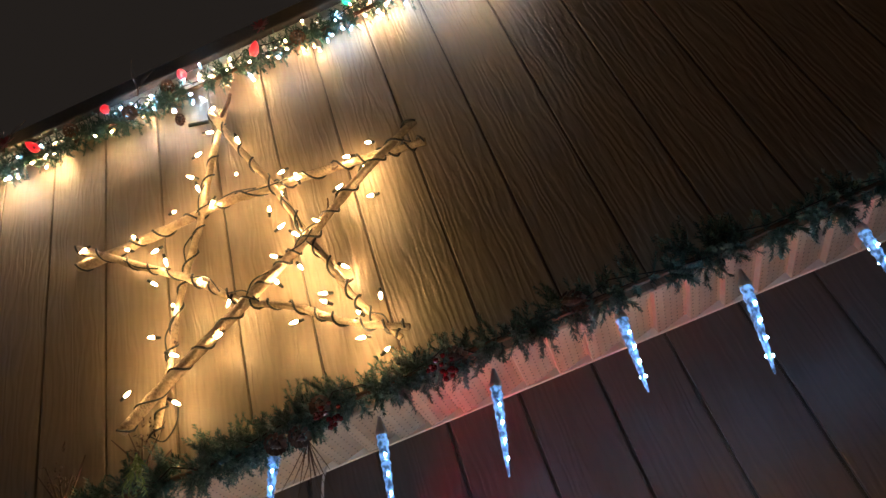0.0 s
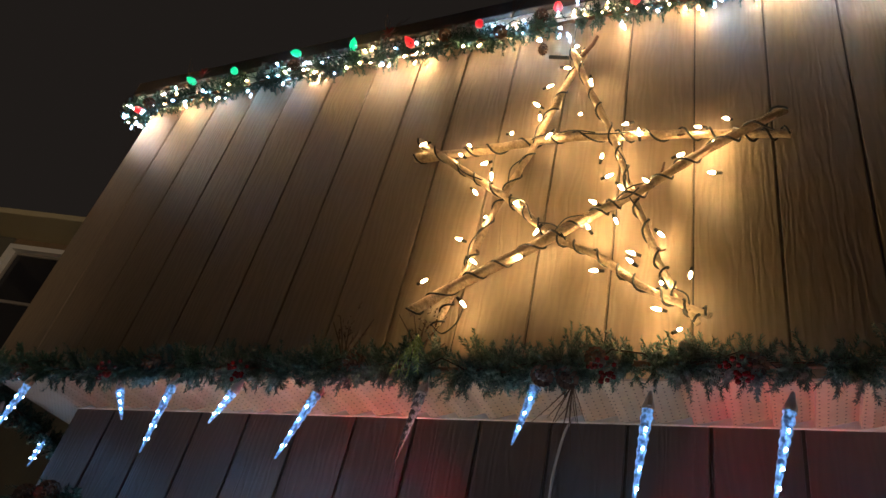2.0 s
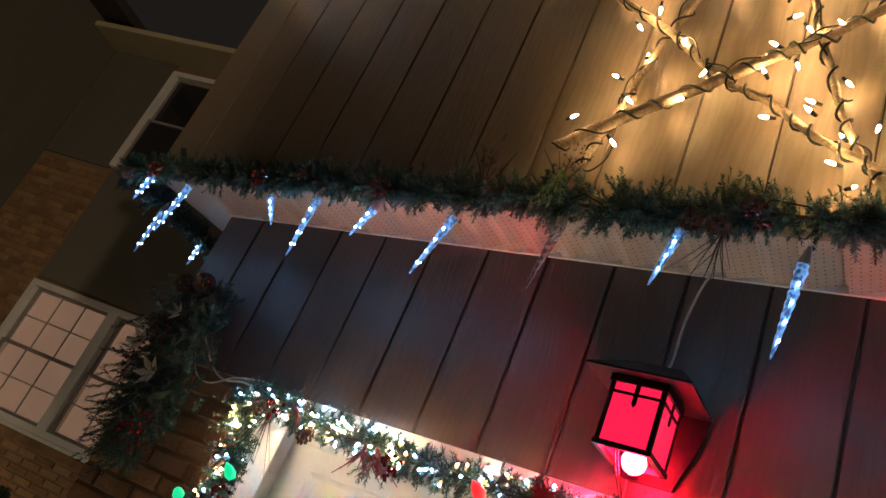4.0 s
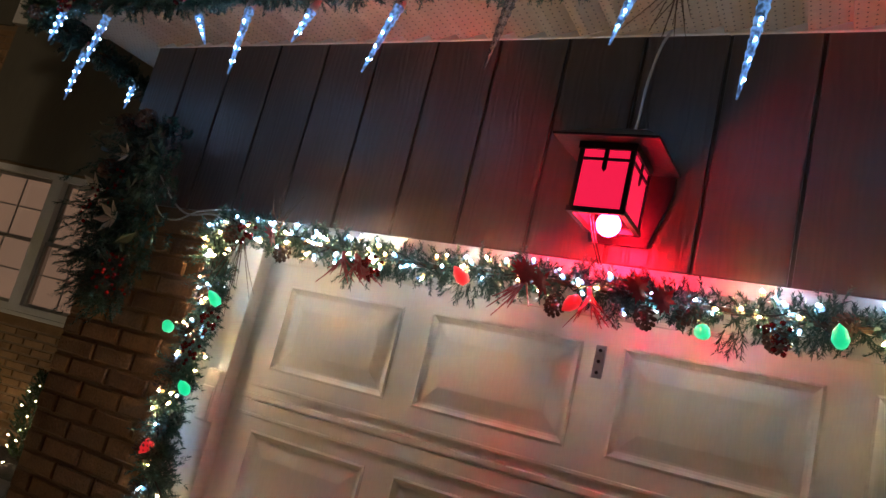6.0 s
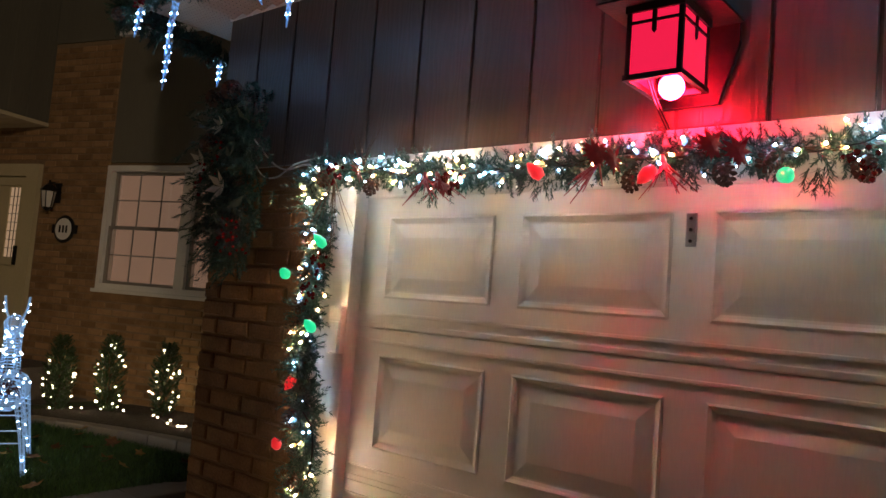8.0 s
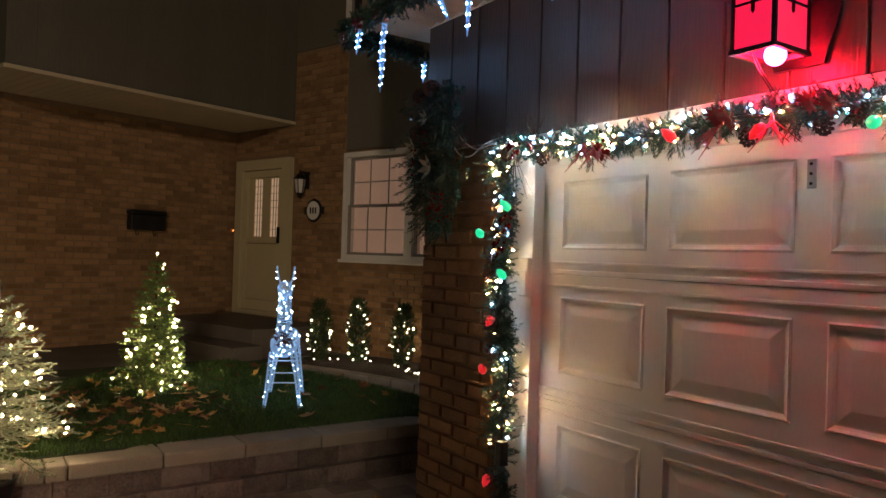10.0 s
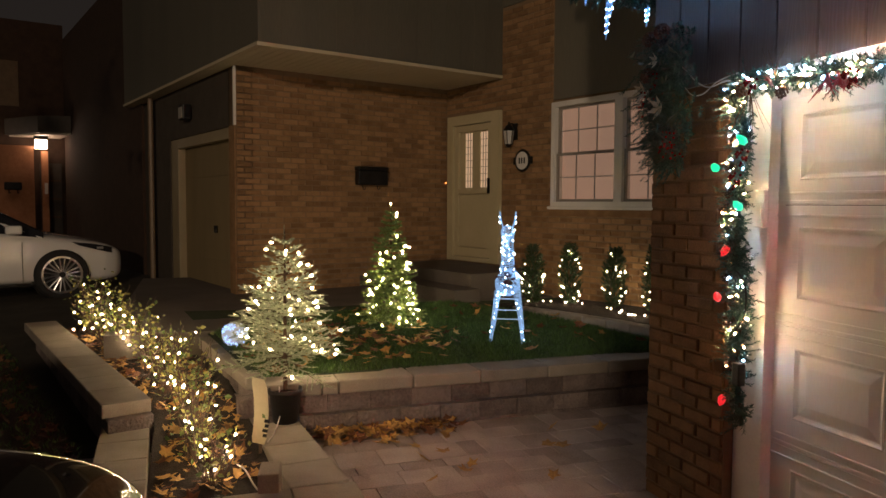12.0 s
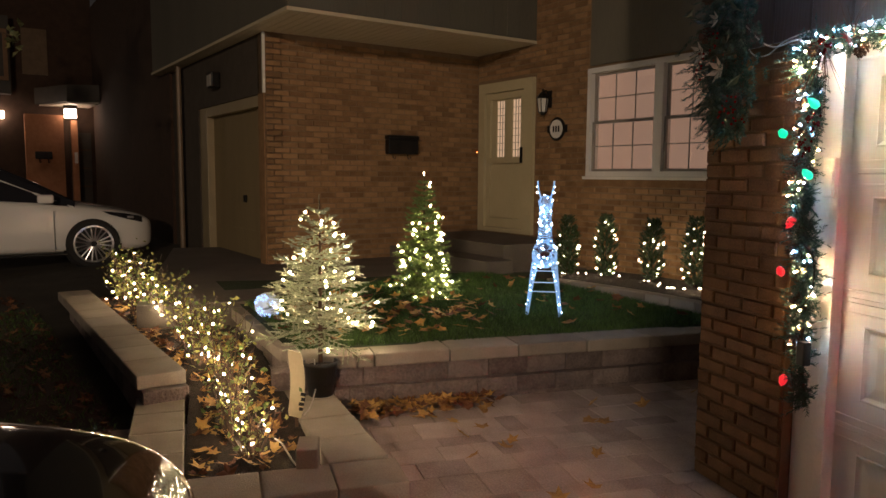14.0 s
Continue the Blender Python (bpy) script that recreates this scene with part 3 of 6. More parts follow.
eave = structure("roof_house", boxm(1.2, 9.5, -0.48, 0.3, 5.86, 5.93, bev=0.01), M_BEIGE, "beige eave soffit of the house roof", HM, "roof")
nbroof = structure("roof_neighbour", boxm(-6.0, 1.75, -4.0, 0.5, 6.0, 6.12), M_DKTRIM, "dark roof edge of the neighbouring house", HM, "roof")
# neighbour's front with its garage
M_NBCASE = surface("olive_cream_casing", (0.27, 0.22, 0.13), (0.34, 0.28, 0.17), 0.5, 3, 50, 0.05)
nbfront = structure("wall_neighbour_front", slab_with_holes(-4.6, 0.0, 0.0, 3.375, [(-3.0, -0.2, -1, 2.62)], -3.35, -3.1), M_SIDE_DARK, "dark front wall of the neighbouring garage", HM)
part("pier_face", boxm(-0.2, 0.0, -3.365, -3.35, 0, 2.62), M_BRICK, nbfront)
part("casing", boxm(-3.0, -2.62, -3.33, -3.15, 0.1, 2.62, bev=0.01), M_NBCASE, nbfront)
part("head_casing", boxm(-2.62, -0.2, -3.33, -3.23, 2.47, 2.62, bev=0.01), M_NBCASE, nbfront)
part("corner_trim", boxm(-0.03, 0.006, -3.372, -3.34, 2.62, 3.37), M_WHITE, nbfront)
M_NBDOOR = surface("olive_wooden_door", (0.19, 0.145, 0.07), (0.27, 0.205, 0.105), 0.6, 3, 60, 0.2, (1, 1, 0.1))
nbdoor = structure("door_neighbour_garage", boxm(-2.62, -0.2, -3.22, -3.17, 0.2, 2.62), M_NBDOOR, "closed cream wooden garage door of the neighbour", HM, "garage door")
for i in range(1, 4):
    part("door_batten", boxm(-2.6, -0.22, -3.228, -3.22, 0.2 + i * 0.6, 0.215 + i * 0.6), M_NBDOOR, nbdoor)
part("door_handle", boxm(-1.2, -1.1, -3.25, -3.228, 1.2, 1.3), M_BLACK, nbdoor)
pipe = tagged(part("downpipe", tube(bmesh.new(), [(-3.74, -3.46, 0.25), (-3.74, -3.46, 3.4)], 0.042, 8), surface("brown_painted_metal", (0.17, 0.12, 0.075), (0.25, 0.18, 0.115), 0.5), m=HM), "brown metal rain downpipe on the dark wall", "downpipe")
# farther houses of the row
far1 = structure("wall_row_house", boxm(-13.0, -4.6, -3.4, 0.0, 0.0, 6.0), M_DIM, "brick wall of a farther row house, darkened to look unlit", HM)
far2 = structure("wall_row_porch", boxm(-13.3, -13.0, -5.05, -4.15, 0.0, 3.12), M_LAMPLIT, "brick porch wall of a distant row house, coloured for lamp glow", HM)
def canopy(z0, z1, grow):
    """A porch roof whose street edge runs back past the row."""
    bm = bmesh.new()
    edge = ((-11.9 + grow, -3.42), (-12.3 + grow, -4.05 - grow), (-16.0, -5.75 - grow), (-16.0, -3.42))
    lo, hi = [[bm.verts.new((u, v, z)) for u, v in edge] for z in (z0, z1)]
    bm.faces.new(lo)
    bm.faces.new(hi[::-1])
    for k in range(4):
        bm.faces.new((lo[k], lo[(k + 1) % 4], hi[(k + 1) % 4], hi[k]))
    bmesh.ops.recalc_face_normals(bm, faces=bm.faces)
    return bm


part("porch_roof", canopy(3.42, 3.85, 0.08), M_DKTRIM, far2)
part("porch_soffit", canopy(3.38, 3.418, 0.0), M_SOFFIT, far2)
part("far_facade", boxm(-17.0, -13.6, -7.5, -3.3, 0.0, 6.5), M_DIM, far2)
part("jamb_brick", boxm(-13.3, -13.1, -3.95, -3.80, 0.0, 3.0), M_LAMPLIT, far2)
far_door = part("far_garage_door", boxm(-13.55, -13.5, -3.95, -3.42, 0.2, 2.7), M_DKTRIM, far2)
for z in (0.7, 1.2, 1.7, 2.2):
    part("panel_rail", boxm(-13.50, -13.48, -3.93, -3.44, z, z + 0.05), M_TWIG, far_door)
part("entry_keypad", boxm(-13.1, -13.08, -3.9, -3.82, 1.85, 2.15, bev=0.01), M_WHITE, far2)
for dy in (-4.75, -4.55):
    part("paper_hook", tube(bmesh.new(), [(-12.95, dy, 1.95), (-12.9, dy, 1.86), (-12.85, dy + 0.03, 1.88)], 0.012, 5), M_BLACK, far2)
part("bay_gable", boxm(-13.6, -13.2, -6.3, -5.3, 3.62, 5.6), M_DKTRIM, far2)
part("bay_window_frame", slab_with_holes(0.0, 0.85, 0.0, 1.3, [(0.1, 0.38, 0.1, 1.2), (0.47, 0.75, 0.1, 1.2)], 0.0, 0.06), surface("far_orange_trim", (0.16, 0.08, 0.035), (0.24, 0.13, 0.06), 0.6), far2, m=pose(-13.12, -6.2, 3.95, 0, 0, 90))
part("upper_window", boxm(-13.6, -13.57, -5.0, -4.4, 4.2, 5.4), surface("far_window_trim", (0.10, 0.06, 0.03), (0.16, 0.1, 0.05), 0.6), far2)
part("mailbox", boxm(-13.0, -12.9, -4.85, -4.45, 1.95, 2.15, bev=0.02), M_BLACK, far2)

# ---- decorations on the garage ----


def spline(pts, n):
    """Smooth points along a polyline (Catmull-Rom)."""
    p = [Vector(q) for q in pts]
    p = [2 * p[0] - p[1]] + p + [2 * p[-1] - p[-2]]
    out = []
    segs = len(p) - 3
    for i in range(n):
        f = i / (n - 1) * segs
        k = min(int(f), segs - 1)
        t = f - k
        a, b, c, d = p[k:k + 4]
        out.append(0.5 * ((2 * b) + (c - a) * t + (2 * a - 5 * b + 4 * c - d) * t * t + (3 * b - a - 3 * c + d) * t ** 3))
    return out


def sprigs_along(path, per_m, length, seed, reach=1.0, bias=(0, -0.3, 0)):
    rng = random.Random(seed)
    total = sum((b - a).length for a, b in zip(path, path[1:]))
    rows = []
    for i in range(int(total * per_m)):
        k = rng.randrange(len(path) - 1)
        t = rng.random()
        p = path[k].lerp(path[k + 1], t)
        ax = (path[k + 1] - path[k]).normalized()
        r = Vector((rng.gauss(0, 1), rng.gauss(0, 1), rng.gauss(0, 1)))
        r = (r - ax * r.dot(ax)).normalized()
        if noise.noise(p * 7.0 + Vector((seed, 0, 0))) < rng.uniform(-0.7, 0.25) - 0.15:
            continue
        d = (r + ax * rng.uniform(-0.9, 0.9) + Vector(bias)).normalized()
        rows.append((*(p + d * 0.01), *d, length * rng.uniform(0.6, 1.25) * reach))
    return rows


def pine_cone(size=0.075):
    bm = bmesh.new()
    n = 46
    for i in range(n):
        t = i / n
        r = size * 0.36 * math.sin(math.pi * (0.12 + 0.82 * t)) ** 0.8
        a = i * 2.39996
        c = Vector((r * math.cos(a), r * math.sin(a), size * t))
        out = Vector((math.cos(a), math.sin(a), 0.55)).normalized()
        sd = Vector((-math.sin(a), math.cos(a), 0))
        w, ln = size * 0.15, size * 0.2
        q = [bm.verts.new(c - sd * w * 0.5), bm.verts.new(c + sd * w * 0.5), bm.verts.new(c + sd * w * 0.6 + out * ln * 0.7), bm.verts.new(c + out * ln), bm.verts.new(c - sd * w * 0.6 + out * ln * 0.7)]
        bm.faces.new(q)
        q2 = [bm.verts.new(v.co - Vector((0, 0, size * 0.03))) for v in q]
        bm.faces.new(q2[::-1])
    lathe(bm, [(size * 0.05, 0), (size * 0.22, size * 0.3), (size * 0.18, size * 0.7), (0.001, size)], 8)
    return mesh_of("pine_cone", bm, M_CONE)


def berry_cluster(n=14, spread=0.03, r=0.007, seed=3):
    rng = random.Random(seed)
    bm = bmesh.new()
    for i in range(n):
        bmesh.ops.create_icosphere(bm, subdivisions=1, radius=r * rng.uniform(0.8, 1.1), matrix=Matrix.Translation((rng.gauss(0, spread), rng.gauss(0, spread * 0.6), rng.gauss(0, spread))))
    return mesh_of("berry_spray", bm, M_BERRY)


def foil_flower():
    bm = bmesh.new()
    for i in range(24):
        a = i * 2.4
        d = Vector((math.cos(a), math.sin(a), random.uniform(-0.2, 0.6))).normalized()
        s = d.cross(Vector((0, 0, 1))).normalized()
        ln = random.uniform(0.026, 0.046)
        q = [bm.verts.new(v) for v in (Vector(), d * ln * 0.5 + s * 0.006, d * ln, d * ln * 0.5 - s * 0.006)]
        bm.faces.new(q)
    return mesh_of("foil_flower", bm, M_RIBBON)


def twig_spray(n=7, ln=0.12, seed=5, mat=None, radius=0.0018):
    rng = random.Random(seed)
    bm = bmesh.new()
    for i in range(n):
        d = Vector((rng.gauss(0, 0.35), rng.gauss(0, 0.25), 1)).normalized()
        l2 = ln * rng.uniform(0.6, 1.2)
        tube(bm, [(0, 0, 0), d * l2 * 0.5, d * l2 + Vector((rng.gauss(0, 0.012), 0, 0))], [radius, radius * 0.8, radius * 0.4], 4)
    lathe(bm, [(radius * 2, -0.02), (radius * 2.5, 0.0), (radius * 2, 0.008)], 5)
    return mesh_of("twig_spray", bm, mat or M_TWIG)


CONE, BERRY, FOIL, TWIGS = pine_cone(), berry_cluster(), foil_flower(), twig_spray()
DKBERRY = berry_cluster(18, 0.022, 0.008, 9)
DKBERRY.materials.clear()
DKBERRY.materials.append(surface("dark_red_berries", (0.06, 0.004, 0.006), (0.12, 0.01, 0.012), 0.25, 30, 60, 0))


def clumps_along(path, step, reach, seed, up=0.5):
    """Bushy branch tips standing out of the garland, some up, some hanging."""
    rng = random.Random(seed)
    rows, run = [], 0.0
    for a, b in zip(path, path[1:]):
        run += (b - a).length
        if run < step:
            continue
        run = rng.uniform(-0.3, 0.3) * step
        ax = (b - a).normalized()
        side = ax.cross(Vector((0, -1, 0))).normalized()
        d = (side * (rng.choice((-1, 1)) if rng.random() > abs(up) else math.copysign(1, up)) * rng.uniform(0.5, 1.1) + Vector((0, -1, 0)) * rng.uniform(0.2, 0.9) + ax * rng.uniform(-0.8, 0.8)).normalized()
        for k in range(rng.randrange(6, 10)):
            e = (d + 0.30 * Vector((rng.gauss(0, 1), rng.gauss(0, 0.6), rng.gauss(0, 1)))).normalized()
            rows.append((*(a + d * 0.02), *e, reach * rng.uniform(0.6, 1.2)))
    return rows


def garland(name, path, label, seed, radius=0.09, per_m=300, bulbs=0, cones=0, big=(), nlen=0.03, bias=(0, -0.3, 0), lit_from=0, per=34, light_bias=(0, -0.6, 0.1), gap=None, clump=0.045, reach=0.10, warm=0.5, thin_below=0.0, lit_to=None):
    rng = random.Random(seed)
    g = thing(name, Matrix(), label, "garland")
    part("foliage", needle_mesh("foliage", sprigs_along(path, per_m, radius, seed, bias=bias), per, nlen, 0.0036, M_FIR, 0.9, seed), None, g)
    tagged(part("branch_tip", needle_mesh("branch_tip", clumps_along(spline(path, len(path) * 4), clump, reach, seed + 1), per + 20, nlen * 0.8, 0.0036, M_FIR, 1.5, seed + 3), None, g), kind="stuff")
    part("stem", tube(bmesh.new(), path, 0.008, 6), M_TWIG, g)
    ws = [p + Vector((0.02 * math.sin(i * 1.7), -0.03 + 0.02 * math.cos(i * 1.3), 0.02 * math.sin(i * 2.3))) for i, p in enumerate(path)]
    part("light_cable", tube(bmesh.new(), ws, 0.0022, 4), M_WIRE, g)
    for i in range(bulbs):
        k = rng.randrange(lit_from, lit_to or len(path) - 1)
        p = path[k].lerp(path[k + 1], rng.random())
        if p.z < thin_below and rng.random() < 0.4:
            continue
        d = Vector((rng.gauss(0, 1), rng.gauss(0, 1), rng.gauss(0, 1))) + Vector(light_bias)
        d.normalize()
        q = p + d * radius * rng.uniform(0.45, 1.0)
        if gap and q.y > gap:
            q.y = gap - 0.004 - 0.02 * rng.random()
        part("bulb", B_WARM if rng.random() < warm else B_COOL, None, g, m=toward(q, d))
    for c, q in big:
        d = Vector((rng.gauss(0, 0.7), -0.7, rng.choice((-1, 1)) * rng.uniform(0.3, 1)))
        part("large_bulb", BIG[c], None, g, m=toward(Vector(q) - d.normalized() * 0.035, d))
    for i in range(cones):
        k = rng.randrange(len(path) - 1)
        p = path[k].lerp(path[k + 1], rng.random()) + Vector((0, -radius * 0.75, rng.uniform(-0.05, 0.02)))
        part("pine_cone", CONE, None, g, m=toward(p, (rng.gauss(0, 0.6), -0.6, -0.8)) @ Matrix.Diagonal((0.72, 0.72, 0.8, 1)))
    return g


# roof-edge garland, lit
rpath = spline([(-1.06, -0.36, 4.30), (-1.0, -0.37, 4.36), (-0.6, -0.345, 4.41), (0.1, -0.345, 4.42), (0.8, -0.345, 4.40), (1.5, -0.345, 4.40), (2.2, -0.345, 4.41), (3.2, -0.345, 4.40), (4.8, -0.345, 4.41)], 60)
big_roof = [("red", (-0.99, -0.42, 4.29)), ("green", (-0.73, -0.42, 4.45)), ("green", (-0.45, -0.42, 4.45)), ("green", (-0.13, -0.41, 4.50)), ("green", (0.20, -0.41, 4.48)), ("red", (0.50, -0.42, 4.39)),
            ("red", (0.81, -0.41, 4.42)), ("red", (1.14, -0.41, 4.43)), ("red", (1.45, -0.42, 4.37)), ("green", (1.83, -0.42, 4.40))]
roof_garland = garland("roof_garland", rpath, "fir garland with white lights and large coloured bulbs along the eave", 11, 0.058, 360, 185, 12, big_roof, 0.022, light_bias=(0, -0.4, -0.5), gap=-0.30, lit_to=47, clump=0.055, reach=0.07)
for x, z in ((-0.75, 4.47), (0.36, 4.5), (0.95, 4.47)):
    part("twig_spray", TWIGS, None, roof_garland, m=toward((x, -0.4, z - 0.02), (0.25, -0.3, 0.9)))
for x in (-0.6, 0.42, 1.5):
    part("foil_flower", FOIL, None, roof_garland, m=toward((x, -0.45, 4.42), (0, -1, 0.2)))

# unlit garland along the overhang, round the corner
lpath = spline([(-1.22, 0.34, 2.82), (-1.2, 0.0, 2.86), (-1.14, -0.32, 2.855), (-0.9, -0.35, 2.875), (-0.4, -0.35, 2.860), (0.0, -0.35, 2.875), (0.4, -0.35, 2.860), (0.75, -0.35, 2.870), (1.1, -0.35, 2.855), (1.45, -0.35, 2.875), (1.75, -0.35, 2.870), (2.3, -0.35, 2.865), (3.0, -0.35, 2.860), (4.6, -0.35, 2.860)], 80)
low_garland = garland("overhang_garland", lpath, "dark green fir garland hanging along the overhang", 21, 0.062, 360, 0, 12, (), 0.022, bias=(0, -0.35, -0.1), per=52, clump=0.05, reach=0.085)
for x, ln in ((0.63, 0.18), (0.88, 0.18)):
    tagged(part("seed_head", twig_spray(6, 0.16, int(x * 100), M_TWIG, 0.004), None, low_garland, m=pose(x, -0.33, 2.9, 0, -6, 0)), kind="stuff")
    part("seed_tuft", needle_mesh("seed_tuft", [(x + random.gauss(0, 0.02), -0.34, 3.0 + random.gauss(0, 0.03), random.gauss(0, 1), -0.4, 1, 0.03) for _ in range(14)], 8, 0.014, 0.004, M_CONE, 1.0, 4), None, low_garland)["kind"] = "stuff"
part("cedar_sprig", needle_mesh("cedar_sprig", [(0.93, -0.44, 2.92, 0.1 * k, -0.2, -1, 0.14) for k in (-3, -1, 1, 3)], 40, 0.03, 0.004, M_YEW, 0.7, 8), None, low_garland, "bright green cedar sprig")
for x in (-0.8, -0.2, 1.45, 1.75, 0.35):
    tagged(part("berry_spray", DKBERRY, None, low_garland, m=pose(x, -0.44, 2.80)), kind="stuff")
part("dry_grass", twig_spray(12, 0.15, 31, M_TWIG, 0.0014), None, low_garland, m=pose(1.36, -0.38, 2.8, 180, 8, 0))

# lit garland round the garage door
dpath = spline([(-0.02, -0.05, 0.62), (-0.05, -0.06, 0.9), (-0.03, -0.06, 1.2), (-0.085, -0.06, 1.45), (-0.075, -0.06, 1.7), (-0.06, -0.06, 1.95), (-0.10, -0.07, 2.12), (0.02, -0.06, 2.16), (0.3, -0.05, 2.135), (0.7, -0.05, 2.125), (1.1, -0.045, 2.135), (1.5, -0.05, 2.125), (1.9, -0.05, 2.13), (2.5, -0.05, 2.135)], 70)
big_door = [("green", (0.03, -0.15, 1.907)), ("green", (-0.06, -0.21, 1.788)), ("green", (0.03, -0.16, 1.62)), ("red", (-0.09, -0.12, 1.40)), ("red", (-0.13, -0.12, 1.20)), ("red", (-0.08, -0.12, 0.71)),
            ("red", (0.865, -0.15, 2.10)), ("red", (1.18, -0.15, 2.06)), ("green", (1.497, -0.13, 2.05)), ("green", (1.762, -0.13, 2.10)), ("green", (2.2, -0.13, 2.08))]
door_garland = garland("door_garland", dpath, "fir garland with lights, cones and coloured bulbs round the door", 31, 0.052, 560, 265, 16, big_door, 0.021, lit_from=4, light_bias=(0.0, -0.9, 0.0), gap=-0.05, clump=0.055, reach=0.065, thin_below=2.0)
for x, z in ((0.2, 2.13), (0.56, 2.07), (1.10, 2.11), (1.34, 2.13), (1.40, 2.11), (1.05, 2.13)):
    part("foil_flower", FOIL, None, door_garland, m=toward((x, -0.15, z), (random.uniform(-0.6, 0.6), -1, -0.4)))
for x, z in ((0.1, 2.12), (0.06, 1.82), (0.02, 1.72), (1.65, 2.06), (0.6, 2.07)):
    tagged(part("berry_spray", DKBERRY, None, door_garland, m=pose(x, -0.16, z)), kind="stuff")
part("side_foliage", needle_mesh("side_foliage", sprigs_along(dpath[:36], 170, 0.09, 61, bias=(-0.25, -0.3, 0)), 32, 0.028, 0.0042, M_FIR, 0.9, 62), None, door_garland)
RED_PICK = twig_spray(16, 0.11, 71, M_RIBBON, 0.0032)
for x, z, tilt in ((0.52, 2.10, 0.9), (0.47, 2.10, 0.5), (1.05, 2.11, -0.3), (1.22, 2.10, 0.4)):
    tagged(part("red_twig_pick", RED_PICK, None, door_garland, m=toward((x, -0.13, z), (tilt, -0.5, -0.8))), kind="stuff")
part("twig_spray", TWIGS, None, door_garland, m=toward((0.17, -0.1, 2.16), (0.1, -0.25, 1)))
part("dry_grass", twig_spray(14, 0.24, 44, M_TWIG, 0.0014), None, door_garland, m=pose(0.06, -0.13, 2.12, 186, 0, 0))
for x, z in ((0.5, 2.02), (0.88, 2.03), (1.56, 2.02), (1.3, 2.04), (1.72, 2.05)):
    part("hanging_sprig", needle_mesh("hanging_sprig", [(x + random.gauss(0, 0.02), -0.12, z + 0.05, random.gauss(0, 0.4), -0.3, -1, 0.065) for _ in range(6)], 26, 0.026, 0.003, M_FIR, 0.8, 7), None, door_garland)
part("power_plug", boxm(0.03, 0.075, -0.16, -0.12, 0.82, 0.92, bev=0.006), M_BLACK, door_garland, "black plug and timer box")
part("loose_cable", tube(bmesh.new(), spline([(0.0, -0.12, 1.32), (0.07, -0.14, 1.28), (0.085, -0.14, 1.2), (0.06, -0.13, 1.12), (0.0, -0.12, 1.05)], 20), 0.003, 5), M_WIRE, door_garland)
part("lead_cable", tube(bmesh.new(), spline([(-0.45, -0.1, 2.30), (-0.38, -0.07, 2.22), (-0.3, -0.06, 2.18), (-0.2, -0.06, 2.19), (-0.1, -0.09, 2.18)], 24), 0.0035, 5), M_WIREW, door_garland)
part("lead_cable", tube(bmesh.new(), spline([(-0.48, -0.1, 2.26), (-0.44, -0.06, 2.17), (-0.36, -0.05, 2.155), (-0.25, -0.05, 2.20), (-0.1, -0.06, 2.215)], 24), 0.003, 5), M_WIREW, door_garland)


# icicle lights
def icicle(x, y, top, tip, lean=0.0, lit=True, seed=1):
    rng = random.Random(seed)
    length = top - tip
    ic = thing("icicle_light", pose(x, y, tip, 0, math.degrees(math.atan(lean)), 0),
               "clear plastic icicle ornament with cold white lights" if lit else "clear unlit plastic icicle ornament", "icicle light", "icicle lights on the overhang")
    prof = []
    n = 26
    for i in range(n + 1):
        t = i / n
        prof.append((0.002 + 0.0125 * t ** 0.75 * (1 + 0.16 * math.sin(i * 2.1 + seed)), length * t))
    part("body", lathe(bmesh.new(), prof, 8), G_ICE_S if lit else M_ACRYL, ic, smooth=False)
    part("cap", lathe(bmesh.new(), [(0.014, length), (0.016, length + 0.008), (0.012, length + 0.02), (0.004, length + 0.05)], 8), M_WIREW, ic)
    if lit:
        for t in (0.16, 0.36, 0.56, 0.76) if length > 0.16 else (0.25, 0.5, 0.75):
            part("led", B_COOLICE, None, ic, m=pose(0.006, -0.010 - 0.006 * t, length * t))
            # second LED behind the opaque body, added so light reaches the siding
            part("led", B_COOLICE, None, ic, m=pose(-0.004, 0.010 + 0.008 * t, length * t + 0.01))
    return ic


B_COOLICE = bulb_shape(0.007, 0.0028, G_ICE, "led", 5)
for i, (x, y, top, tip, lean, lit) in enumerate((
        (1.519, -0.37, 2.74, 2.507, 0.10, True), (0.915, -0.37, 2.78, 2.58, 0.15, False), (1.222, -0.37, 2.80, 2.64, 0.25, True), (0.542, -0.37, 2.78, 2.57, 0.33, True), (0.255, -0.37, 2.78, 2.667, 0.45, True),
        (0.038, -0.37, 2.79, 2.564, 0.03, True), (-0.117, -0.36, 2.80, 2.674, -0.7, True), (1.80, -0.37, 2.745, 2.53, 0.2, True), (2.16, -0.37, 2.78, 2.59, 0.12, True), (2.42, -0.37, 2.74, 2.52, 0.25, True),
        (2.75, -0.37, 2.75, 2.54, 0.1, True), (3.1, -0.37, 2.76, 2.55, 0.1, True), (-0.933, -0.38, 2.82, 2.695, 0.3, True), (-1.13, -0.13, 2.79, 2.574, 0.1, True), (-0.66, -0.39, 2.78, 2.566, 0.2, True), (-1.22, 0.2, 2.82, 2.692, 0.1, True))):
    icicle(x, y, top, tip, lean, lit, i + 2)

